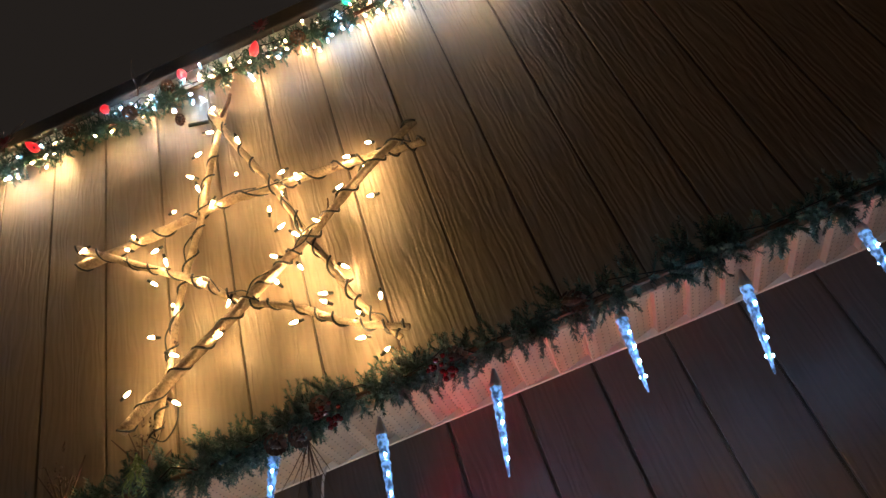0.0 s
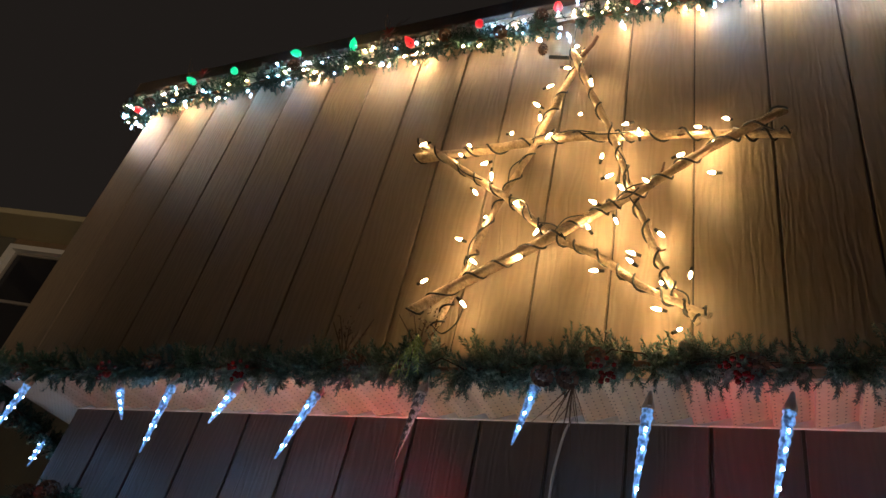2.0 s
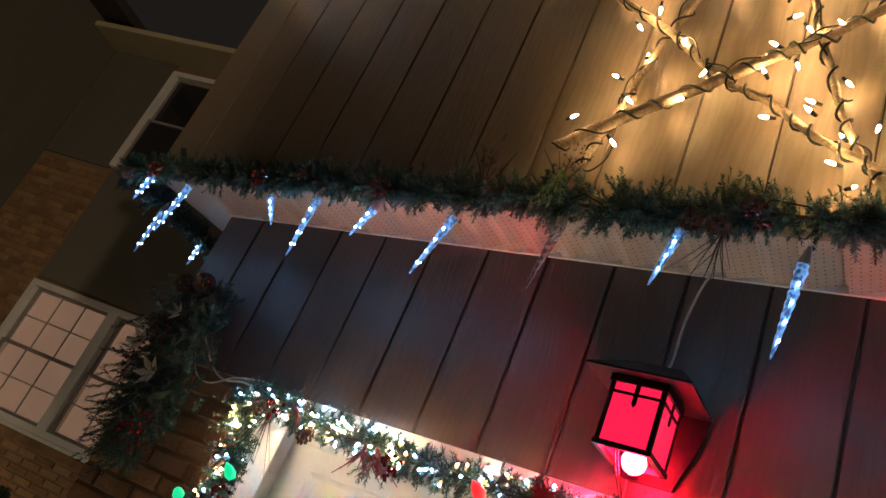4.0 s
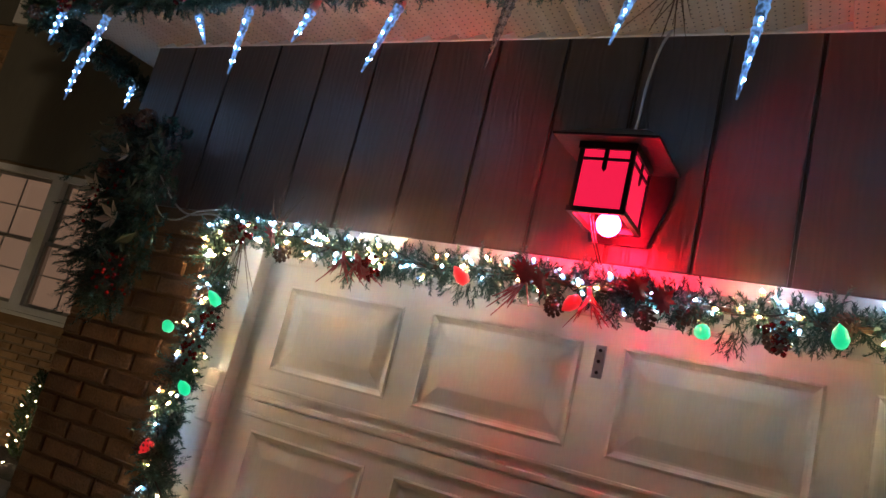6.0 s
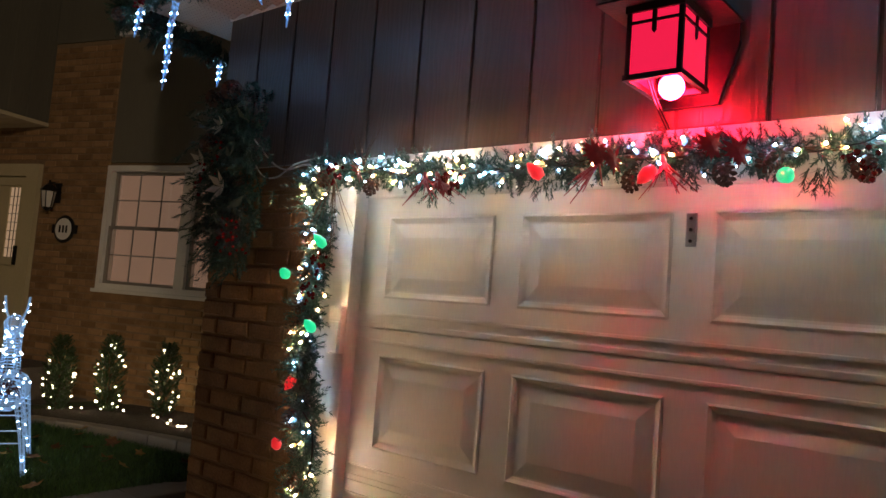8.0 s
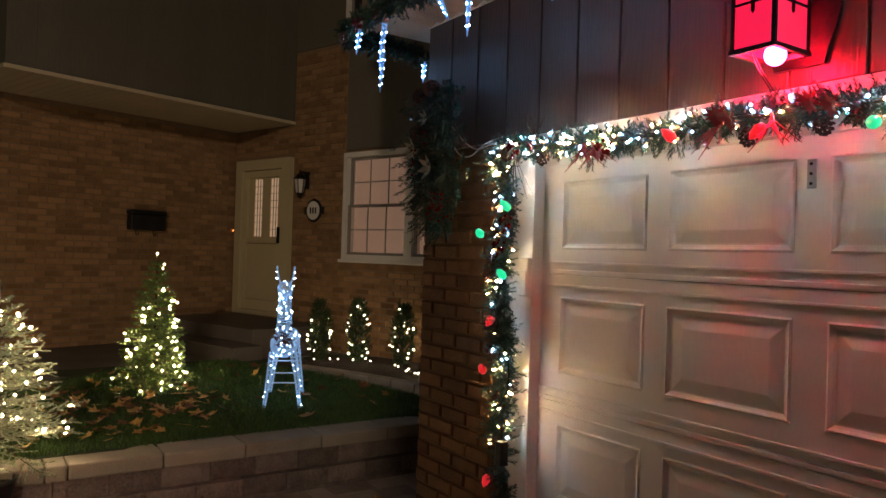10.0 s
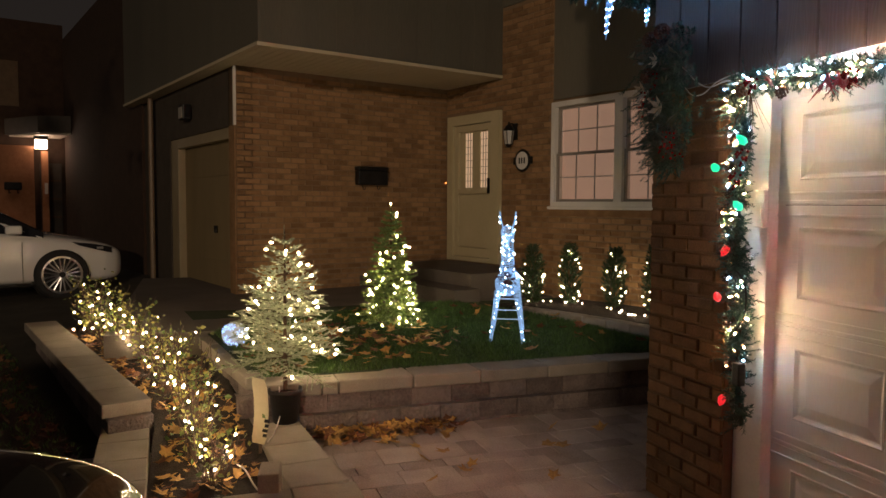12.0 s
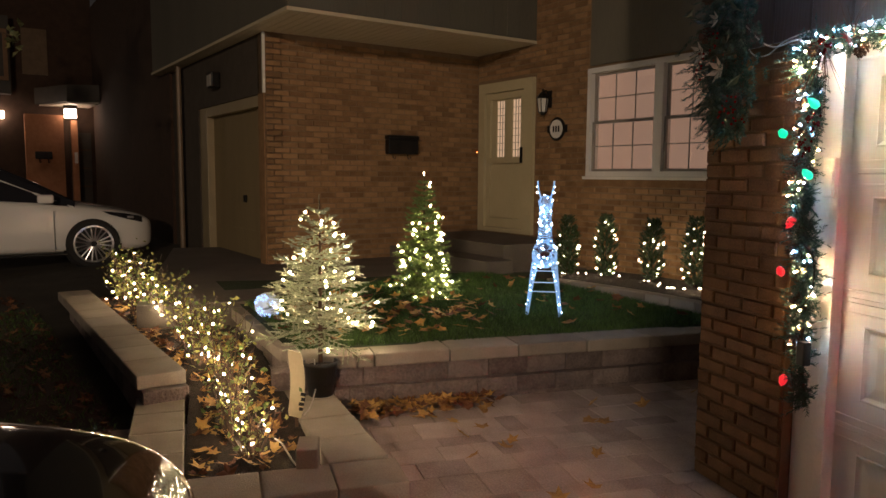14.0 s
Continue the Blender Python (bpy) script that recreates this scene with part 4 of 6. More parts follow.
# star of branches
STICKS = {
    "left_leg": ([(1.245, 4.235), (1.162, 3.957), (1.095, 3.706), (1.014, 3.471), (0.956, 3.211), (0.901, 3.015)], 0.0125, -0.315),
    "right_leg": ([(1.200, 4.225), (1.297, 3.959), (1.385, 3.727), (1.458, 3.483), (1.530, 3.253), (1.584, 3.115), (1.650, 3.00)], 0.0115, -0.332),
    "cross_bar": ([(0.650, 3.768), (0.918, 3.762), (1.194, 3.772), (1.490, 3.729), (1.724, 3.690), (1.906, 3.655)], 0.0165, -0.318),
    "falling_bar": ([(0.660, 3.835), (0.890, 3.639), (1.072, 3.487), (1.217, 3.336), (1.379, 3.230), (1.524, 3.107), (1.680, 3.018)], 0.0125, -0.338),
    "rising_bar": ([(0.820, 3.062), (1.025, 3.189), (1.219, 3.303), (1.360, 3.391), (1.485, 3.463), (1.683, 3.609), (1.898, 3.732)], 0.0165, -0.345),
}
star = thing("branch_star", Matrix(), "star of pale birch branches wrapped in warm fairy lights", "star decoration")
for nm, (pp, rad, y) in STICKS.items():
    path = spline([(x, y, z) for x, z in pp], 40)
    rng = random.Random(len(nm))
    path = [p + Vector((rng.gauss(0, 0.0012), rng.gauss(0, 0.001), rng.gauss(0, 0.0012))) for p in path]
    radii = [rad * (1.1 - 0.35 * i / 39) * rng.uniform(0.88, 1.12) for i in range(40)]
    st = part("branch", tube(bmesh.new(), path, radii, 9), M_BARK, star, smooth=True)
    ax = (path[-1] - path[0]).normalized()
    wire = []
    turns = 12 + len(nm) % 4
    for i in range(160):
        f = i / 159 * 38.9
        k = int(f)
        p = path[k].lerp(path[k + 1], f - k)
        a = 2 * math.pi * turns * i / 159 + 0.8 * math.sin(i * 0.21)
        r = rad * 1.08 + 0.002 * (1 + math.sin(i * 0.37))
        wire.append(p + r * (math.cos(a) * Vector((0, -1, 0)) + math.sin(a) * ax.cross(Vector((0, -1, 0)))))
    part("light_cable", tube(bmesh.new(), wire, 0.0036, 5), M_WIRE, star)
    for k in range(3):
        i = rng.randrange(3, 34)
        a, b = path[i] + Vector((0, -rad, 0)), path[i + 4] + Vector((0, -rad, 0))
        sag = ax.cross(Vector((0, -1, 0))) * rng.choice((-1, 1)) * rng.uniform(0.006, 0.022)
        part("cable_loop", tube(bmesh.new(), spline([a, (a + b) / 2 + sag + Vector((0, -0.008, 0)), b], 12), 0.0024, 5), M_WIRE, star)
    for k in range(1):
        i = rng.randrange(8, 30)
        d = Vector((rng.gauss(0, 1), -0.4, rng.gauss(0, 1))).normalized()
        part("stub", tube(bmesh.new(), [path[i], path[i] + d * 0.03, path[i] + d * 0.05 + Vector((0, 0, 0.01))], [0.005, 0.004, 0.003], 5), M_TWIG, st)
BULBS_A = [(1.220, 4.229), (1.202, 4.091), (1.143, 4.017), (1.291, 4.015), (1.126, 3.858), (1.121, 3.888), (1.272, 3.841), (1.174, 3.750), (1.025, 3.807), (0.871, 3.777), (0.693, 3.795), (0.863, 3.707), (0.961, 3.652),
           (1.005, 3.571), (0.962, 3.502), (1.104, 3.455), (1.183, 3.338), (0.933, 3.325), (0.994, 3.239), (1.145, 3.233), (0.863, 3.150), (1.002, 3.069), (1.360, 3.627)]
BULBS_B = [(1.392, 3.530), (1.403, 3.698), (1.431, 3.751), (1.469, 3.726), (1.506, 3.492), (1.432, 3.475), (1.354, 3.422), (1.343, 3.335), (1.421, 3.358), (1.549, 3.304), (1.477, 3.218), (1.478, 3.181), (1.382, 3.153), (1.562, 3.110),
           (1.634, 3.127), (1.550, 3.032), (1.604, 2.977), (1.651, 3.702), (1.696, 3.645), (1.730, 3.730), (1.598, 3.599), (1.690, 3.495), (1.003, 3.414)]
for i, (x, z) in enumerate(BULBS_A + BULBS_B):
    rng = random.Random(i)
    d = Vector((rng.gauss(0, 1), rng.gauss(-0.1, 0.4), rng.gauss(0, 1))).normalized()
    q = Vector((x, -0.352 + 0.012 * rng.gauss(0, 1), z)) - d * 0.012
    q.y = min(q.y, -0.315)
    part("bulb", B_STAR, None, star, m=toward(q, d))
    part("socket", tube(bmesh.new(), [q - d * 0.016, q + d * 0.002], [0.0045, 0.006], 6), M_WIRE, star)
part("cable_tail", tube(bmesh.new(), spline([(0.90, -0.33, 3.02), (0.94, -0.33, 2.99), (0.98, -0.33, 3.03), (0.99, -0.33, 3.09)], 14), 0.0022, 4), M_WIRE, star)
part("pine_cone", CONE, None, star, m=toward((1.085, -0.345, 4.275), (0.1, -0.2, -1)) @ Matrix.Diagonal((0.5, 0.5, 0.8, 1)))
part("socket_stick", tube(bmesh.new(), [(1.115, -0.34, 4.205), (1.19, -0.335, 4.185)], 0.008, 6), M_WIRE, star)
part("top_stub", tube(bmesh.new(), [(1.235, -0.325, 4.19), (1.275, -0.33, 4.25), (1.29, -0.335, 4.285)], [0.008, 0.007, 0.006], 6), M_TWIG, star)


# red lantern
def lantern():
    L = thing("wall_lantern", pose(1.231, -0.012, 2.270), "square black mission lantern with glowing red glass over the door", "wall lamp")
    w, f, b, h = 0.068, -0.240, -0.072, 0.182
    for x in (-w, w - 0.012):
        for y in (f, b - 0.012):
            part("corner_post", boxm(x, x + 0.012, y, y + 0.012, 0, h, bev=0.001), M_BLACK, L)
    for z, t in ((0, 0.013), (h - 0.022, 0.022)):
        fr = bmesh.new()
        box(fr, -w - 0.003, w + 0.003, f - 0.003, f + 0.010, z, z + t)
        box(fr, -w - 0.003, w + 0.003, b - 0.010, b + 0.003, z, z + t)
        box(fr, -w - 0.003, -w + 0.010, f + 0.010, b - 0.010, z, z + t)
        box(fr, w - 0.010, w + 0.003, f + 0.010, b - 0.010, z, z + t)
        part("frame_rail", fr, M_BLACK, L)
    for a in (boxm(-w + 0.010, w - 0.010, f + 0.004, f + 0.007, 0.012, h - 0.02), boxm(-w + 0.004, -w + 0.007, f + 0.012, b - 0.012, 0.012, h - 0.02), boxm(w - 0.007, w - 0.004, f + 0.012, b - 0.012, 0.012, h - 0.02)):
        part("glass_pane", a, G_PANE, L, "glowing red glass pane").visible_shadow = False
    cy = (f + b) / 2
    for side in range(3):
        m = (Matrix.Translation((0, f, 0)), Matrix.Translation((w, cy, 0)) @ Matrix.Rotation(math.pi / 2, 4, "Z"), Matrix.Translation((-w, cy, 0)) @ Matrix.Rotation(-math.pi / 2, 4, "Z"))[side]
        half = w if side == 0 else (b - f) / 2
        part("muntin", boxm(-half + 0.006, half - 0.006, -0.001, 0.0035, h - 0.050, h - 0.043), M_BLACK, L, m=m)
        bm = bmesh.new()
        q = [bm.verts.new((x, y, z)) for y in (-0.0015, 0.003) for x, z in ((-0.0055, h - 0.02), (-0.0055, h - 0.070), (0, h - 0.078), (0.0055, h - 0.070), (0.0055, h - 0.02))]
        bm.faces.new(q[:5])
        bm.faces.new(q[9:4:-1])
        for k in range(5):
            bm.faces.new((q[k], q[(k + 1) % 5], q[5 + (k + 1) % 5], q[5 + k]))
        bmesh.ops.recalc_face_normals(bm, faces=bm.faces)
        part("pointed_muntin", bm, M_BLACK, L, m=m)
    rf = bmesh.new()
    corners = ((-0.128, f - 0.045), (0.128, f - 0.045), (0.128, -0.014), (-0.128, -0.014))
    lo = [rf.verts.new((x, y, h - 0.006 + (0.010 if y > -0.1 else 0))) for x, y in corners]
    lo2 = [rf.verts.new(v.co + Vector((0, 0, 0.006))) for v in lo]
    hi = [rf.verts.new((x * 0.5, -0.03 if y > -0.1 else cy, h + 0.07)) for x, y in corners]
    rf.faces.new(lo[::-1])
    rf.faces.new(hi)
    for p, q in ((lo, lo2), (lo2, hi)):
        for i in range(4):
            rf.faces.new((p[i], p[(i + 1) % 4], q[(i + 1) % 4], q[i]))
    part("roof", rf, M_BLACK, L)
    bp = bmesh.new()
    edge = [(0.118, 0.185), (0.120, 0.14), (0.108, 0.09), (0.088, 0.035), (0.076, -0.010)]
    edge = edge + [(-x, z) for x, z in edge[::-1]]
    fa = [bp.verts.new((x, -0.014, z)) for x, z in edge]
    ba = [bp.verts.new((x, 0.0, z)) for x, z in edge]
    bp.faces.new(fa)
    bp.faces.new(ba[::-1])
    for k in range(len(edge)):
        bp.faces.new((fa[k], fa[(k + 1) % len(edge)], ba[(k + 1) % len(edge)], ba[k]))
    bmesh.ops.recalc_face_normals(bp, faces=bp.faces)
    part("back_plate", bp, M_BLACK, L)
    part("arm", boxm(-0.012, 0.012, b, -0.012, h - 0.03, h - 0.008, bev=0.003), M_BLACK, L)
    bb = bmesh.new()
    bmesh.ops.create_uvsphere(bb, u_segments=16, v_segments=12, radius=0.030, matrix=pose(0.008, cy + 0.015, 0.004))
    part("bulb", bb, G_REDBULB, L, "glowing red bulb", smooth=True)
    part("bulb_neck", lathe(bmesh.new(), [(0.014, 0.02), (0.016, 0.06), (0.014, 0.09)], 10, pose(0.008, cy + 0.015, 0)), M_WIREW, L)
    for dx in (0.0, 0.007):
        part("hanging_wire", tube(bmesh.new(), spline([(-0.022 + dx, f + 0.03, 0.005), (-0.012 + dx, f + 0.05, -0.04), (0.006 + dx, f + 0.09, -0.10)], 8), 0.0022, 4), M_BLACK, L)
    return L


lantern()
tagged(part("lamp_cable", tube(bmesh.new(), spline([(1.27, -0.02, 2.893), (1.245, -0.022, 2.84), (1.225, -0.022, 2.72), (1.22, -0.022, 2.6), (1.205, -0.024, 2.52), (1.205, -0.03, 2.48)], 24), 0.004, 6), M_WIREW), "pale cable running down the siding to the lantern", "cable")

# door sensor box on the casing
sens = thing("sensor_box", pose(-0.02, 0.032, 1.60), "white plastic keypad box on the door casing", "keypad")
part("housing", boxm(-0.032, 0.032, -0.028, 0.0, -0.085, 0.085, bev=0.007), M_WHITE, sens)
part("cover", boxm(-0.027, 0.027, -0.033, -0.027, -0.08, 0.03, bev=0.003), M_WHITE, sens)
for z in (1.67, 1.2, 0.75):
    tagged(part("screw_head", lathe(bmesh.new(), [(0.005, 0), (0.005, 0.004)], 8, pose(-0.03, 0.046, z, 90)), M_BLACK), "small dark screw head in the white casing", "screw")

# swag by the brick pier
swag = thing("wall_swag", pose(-0.545, -0.02, 2.5), "long dark evergreen swag with berries and cream flowers on the pier", "swag")
sp = []
rng = random.Random(77)
for i in range(620):
    t = rng.random()
    wd = 0.125 * math.sin(math.pi * (0.12 + 0.85 * t)) + 0.03
    p = Vector((rng.gauss(0, wd * 0.6), -0.05 - abs(rng.gauss(0, 0.04)), 0.02 - 0.70 * t))
    sp.append((*p, p.x * 4 + rng.gauss(0, 0.6), -0.6, -0.7 + rng.gauss(0, 0.6), 0.12 * rng.uniform(0.6, 1.2)))
part("foliage", needle_mesh("foliage", sp, 40, 0.03, 0.0042, M_FIR, 0.8, 5), None, swag)
lv = [(rng.gauss(0, 0.09), -0.13 - rng.random() * 0.05, -0.06 - 0.5 * rng.random()) for _ in range(46)]
part("magnolia_foliage", leaf_mesh("magnolia_foliage", lv, 0.075, M_MAGN, 6, 0.0, 0.42), None, swag)
for x, z, s in ((-0.11, -0.30, 1.0), (0.04, -0.40, 1.1), (0.0, -0.16, 0.7)):
    bm = bmesh.new()
    for i in range(6):
        a = i * math.pi / 3 + 0.3
        d = Vector((math.cos(a), -0.35, math.sin(a))).normalized()
        sd = d.cross(Vector((0, 1, 0))).normalized()
        q = [bm.verts.new(v) for v in (Vector(), d * 0.03 * s + sd * 0.014 * s, d * 0.06 * s + Vector((0, -0.01, 0)), d * 0.03 * s - sd * 0.014 * s)]
        bm.faces.new(q)
    part("fabric_flower", bm, M_PETAL, swag, m=pose(x, -0.17, z))
for x, z in ((-0.12, -0.36), (0.07, -0.58), (0.13, -0.59), (-0.02, -0.28)):
    tagged(part("berry_spray", BERRY, None, swag, m=pose(x, -0.16, z)), kind="stuff")
for x, z in ((-0.05, -0.02), (0.05, 0.0), (-0.06, -0.2)):
    part("pine_cone", CONE, None, swag, m=toward((x, -0.15, z), (0.2, -0.7, -0.6)))

# ---- house openings and fittings ----


def sash_window(name, u0, u1, z0, z1, label, lit, cols=3, rows=2, m=HM):
    w = thing(name, m, label, "window", kind="structure")
    fw = 0.06
    part("frame", slab_with_holes(u0, u1, z0, z1, [(u0 + fw, u1 - fw, z0 + fw, z1 - fw)], -0.06, 0.10), M_WHITE, w)
    mid = (z0 + z1) / 2
    for za, zb, y in ((z0 + fw, mid + 0.012, 0.0), (mid - 0.012, z1 - fw, 0.03)):
        sw = 0.032
        sash = part("sash", slab_with_holes(u0 + fw, u1 - fw, za, zb, [(u0 + fw + sw, u1 - fw - sw, za + sw, zb - sw)], y - 0.02, y + 0.01), surface_sash, w)
        part("pane", boxm(u0 + fw + sw, u1 - fw - sw, y - 0.004, y - 0.001, za + sw, zb - sw), M_PANE if lit else M_GLASS, sash)
        for i in range(1, cols):
            x = u0 + fw + sw + (u1 - u0 - 2 * fw - 2 * sw) * i / cols
            part("glazing_bar", boxm(x - 0.006, x + 0.006, y - 0.014, y - 0.005, za + sw, zb - sw), surface_sash, sash)
        for j in range(1, rows):
            z = za + sw + (zb - za - 2 * sw) * j / rows
            part("glazing_bar", boxm(u0 + fw + sw, u1 - fw - sw, y - 0.0135, y - 0.0055, z - 0.006, z + 0.006), surface_sash, sash)
    if lit:
        bl = part("blind", boxm(u0 + fw, u1 - fw, 0.09, 0.095, z0 + fw, z1 - fw), G_WIN, w, "glowing drawn blind")
    else:
        part("dark_room", boxm(u0 + fw, u1 - fw, 0.12, 0.125, z0 + fw, z1 - fw), M_DKTRIM, w)
    return w


surface_sash = surface("grey_sash", (0.20, 0.18, 0.16), (0.28, 0.25, 0.22), 0.5, 5, 50, 0.05)
M_PANE = plain("clear_pane", (1, 1, 1), 0.02, 0, 1.0)
sash_window("window_1", 2.35, 3.46, 1.60, 2.92, "white double-hung window with a lit blind and dark glazing bars", True)
sash_window("window_2", 3.46, 4.57, 1.60, 2.92, "white double-hung window with a lit blind and dark glazing bars", True)
sash_window("window_3", 2.30, 3.40, 4.36, 5.75, "dark upstairs window in a white frame", False, 1, 1)
sill = structure("trim_window_sill", boxm(2.31, 4.61, -0.08, 0.0, 1.562, 1.60, bev=0.006), M_WHITE, "white painted sill under the lit window", HM, "trim")
part("sill_course", boxm(2.31, 4.61, -0.035, 0.0, 1.48, 1.56), M_BRICK, sill)

fd = thing("door_front", HM, "closed cream storm door with two narrow leaded lights", "door", kind="structure")
part("door_frame", slab_with_holes(0.08, 1.31, 0.78, 2.94, [(0.22, 1.12, 0.84, 2.80)], -0.055, 0.12), M_BEIGE, fd)
part("storm_frame", slab_with_holes(0.23, 1.11, 0.845, 2.79, [(0.32, 1.02, 0.98, 1.78), (0.32, 1.02, 1.86, 2.70)], -0.02, 0.02), M_BEIGE, fd)
leaf = part("door_leaf", slab_with_holes(0.24, 1.10, 0.86, 2.78, [(0.42, 0.60, 1.87, 2.68), (0.78, 0.96, 1.87, 2.68)], 0.03, 0.07), M_BEIGE, fd)
for a in (0.42, 0.78):
    part("leaded_light", boxm(a, a + 0.18, 0.045, 0.05, 1.87, 2.68), G_DOORG, leaf, "lit leaded glass")
    for i in range(1, 3):
        part("lead_bar", boxm(a + 0.06 * i - 0.004, a + 0.06 * i + 0.004, 0.038, 0.044, 1.87, 2.68), M_DKTRIM, leaf)
    for i in range(1, 8):
        part("lead_bar", boxm(a, a + 0.18, 0.0385, 0.0435, 1.87 + 0.1 * i, 1.876 + 0.1 * i), M_DKTRIM, leaf)
part("handle", boxm(1.05, 1.075, -0.06, -0.02, 1.78, 2.0, bev=0.006), M_BLACK, fd)
part("kick_panel", boxm(0.33, 1.01, -0.006, 0.016, 0.99, 1.77, bev=0.004), M_BEIGE, fd)
bell = tagged(part("door_bell", lathe(bmesh.new(), [(0.012, 0), (0.012, 0.01)], 8, HM @ pose(0.02, -0.03, 1.95, 90)), glow("bell_glow", (1.0, 0.25, 0.05), 3.0)), "small glowing orange door bell button", "door bell")
step = structure("porch_step", boxm(0.01, 2.1, -1.15, -0.02, 0.30, 0.76, bev=0.01), M_PATH, "concrete porch slab at the front door", HM, "step")
part("lower_step", boxm(0.0, 2.3, -1.55, -1.15, 0.25, 0.60, bev=0.01), M_PATH, step)

sc = thing("wall_sconce", HM @ pose(1.60, -0.02, 2.45), "black carriage lantern beside the front door, unlit", "wall lamp")
part("back_plate", boxm(-0.05, 0.05, 0.0, 0.02, 0.05, 0.28, bev=0.01), M_BLACK, sc)
part("cap", lathe(bmesh.new(), [(0.085, 0.17), (0.09, 0.18), (0.05, 0.23), (0.012, 0.26), (0.012, 0.29)], 8, pose(0, -0.11, 0)), M_BLACK, sc)
part("glass", lathe(bmesh.new(), [(0.05, -0.01), (0.075, 0.165)], 6, pose(0, -0.11, 0)), plain("frosted_glass", (0.6, 0.58, 0.52), 0.4), sc)
for k in range(6):
    a = math.pi / 3 * k
    part("cage_bar", tube(bmesh.new(), [(0.053 * math.cos(a), -0.11 + 0.053 * math.sin(a), -0.01), (0.078 * math.cos(a), -0.11 + 0.078 * math.sin(a), 0.168)], 0.006, 5), M_BLACK, sc)
part("base", lathe(bmesh.new(), [(0.02, -0.05), (0.055, -0.02), (0.055, -0.01)], 8, pose(0, -0.11, 0)), M_BLACK, sc)
part("arm", tube(bmesh.new(), spline([(0, 0, 0.2), (0, -0.05, 0.27), (0, -0.11, 0.25)], 8), 0.012, 6), M_BLACK, sc)

pq = thing("number_plaque", HM @ pose(1.77, -0.014, 2.215), "oval white house plaque with a dark scalloped rim", "plaque")
part("rim", lathe(bmesh.new(), [(0.15, 0), (0.155, 0.012), (0.125, 0.02)], 24, pose(0, 0, 0, 90)), M_BLACK, pq)
part("ear", boxm(-0.19, 0.19, -0.012, 0.0, -0.05, 0.05, bev=0.01), M_BLACK, pq)
part("face", lathe(bmesh.new(), [(0.12, 0.02), (0.12, 0.024)], 24, pose(0, 0, 0, 90)), M_WHITE, pq)
for x in (-0.05, 0.0, 0.05):
    part("bar", boxm(x - 0.012, x + 0.012, -0.028, -0.024, -0.04, 0.04), M_BLACK, pq)

mb = thing("mailbox", HM @ pose(0.0, -1.39, 1.89) @ pose(0, 0, 0, 0, 0, 90), "black metal mailbox on the brick wall", "mailbox")
part("body", boxm(-0.24, 0.24, -0.14, -0.02, 0.0, 0.2, bev=0.012), M_BLACK, mb)
part("lid", boxm(-0.25, 0.25, -0.15, -0.018, 0.2, 0.26, bev=0.02), M_BLACK, mb)
for x in (-0.12, 0.12):
    part("paper_hook", tube(bmesh.new(), spline([(x, -0.03, 0.0), (x, -0.05, -0.06), (x, -0.1, -0.06), (x, -0.11, -0.03)], 8), 0.006, 5), M_BLACK, mb)

nl = thing("garage_light", HM @ pose(-1.9, -3.37, 2.95), "small unlit square garage light", "wall lamp")
part("housing", boxm(-0.13, 0.13, -0.12, 0.0, -0.1, 0.12, bev=0.01), M_BLACK, nl)
part("glass", boxm(-0.09, 0.09, -0.128, -0.121, -0.08, 0.08), plain("dull_glass", (0.4, 0.38, 0.34), 0.3), nl)
pl = thing("porch_lamp", HM @ pose(-12.95, -3.98, 3.38 - 0.17), "lit porch lamp under a distant soffit", "porch lamp")
part("globe", boxm(-0.09, 0.09, -0.14, 0.14, -0.16, 0.08, bev=0.02), G_PORCH, pl)
part("cap", boxm(-0.11, 0.11, -0.16, 0.16, 0.08, 0.17, bev=0.01), M_BLACK, pl)
pl2 = thing("porch_lamp", HM @ pose(-13.52, -5.6, 3.1), "lit porch lamp of a farther house", "porch lamp")
part("globe", boxm(-0.1, 0.1, -0.12, 0.12, -0.1, 0.1, bev=0.02), G_PORCH, pl2)

# ---- garden ----


def lawn_z(x, y):
    return 0.355 + 0.030 * max(-2.55 - x, 0) + 0.010 * math.sin(x * 3.1) * math.cos(y * 2.3)


def lawn_far(y):
    """Where the lawn ends at the path by the house."""
    return -4.42 - 0.62 * min(max(y + 2.1, 0), 1.36) - 0.22 * max(y + 0.74, 0)


def bed_edge(x):
    """Front of the curved kerb of the bed by the window."""
    u = -3.0 - x
    return 1.61 - 0.20 * u - 0.095 * u * u


# lawn sheet
bm = bmesh.new()
LX = [-2.62 - 0.2 * i for i in range(16)]
LY = [-2.0 + 0.2 * j for j in range(25)]
lv = {}
for i, x in enumerate(LX):
    for j, y in enumerate(LY):
        yy = y - (0.18 * (-2.62 - x)) * (1 - j / 24)
        lv[i, j] = bm.verts.new((x, yy, lawn_z(x, yy)))
for i in range(len(LX) - 1):
    for j in range(len(LY) - 1):
        bm.faces.new((lv[i, j], lv[i, j + 1], lv[i + 1, j + 1], lv[i + 1, j]))
lawn = structure("lawn", bm, surface("lawn_soil", (0.015, 0.025, 0.008), (0.03, 0.05, 0.015), 0.95, 6, 90, 0.6), "short dark green lawn behind the low wall", category="lawn")
rngn = np.random.default_rng(4)


def in_lawn(x, y):
    return -2.66 > x > lawn_far(y) and y > -2.02 - 0.18 * (-2.62 - x) + 0.08 and y < bed_edge(x) - 0.02


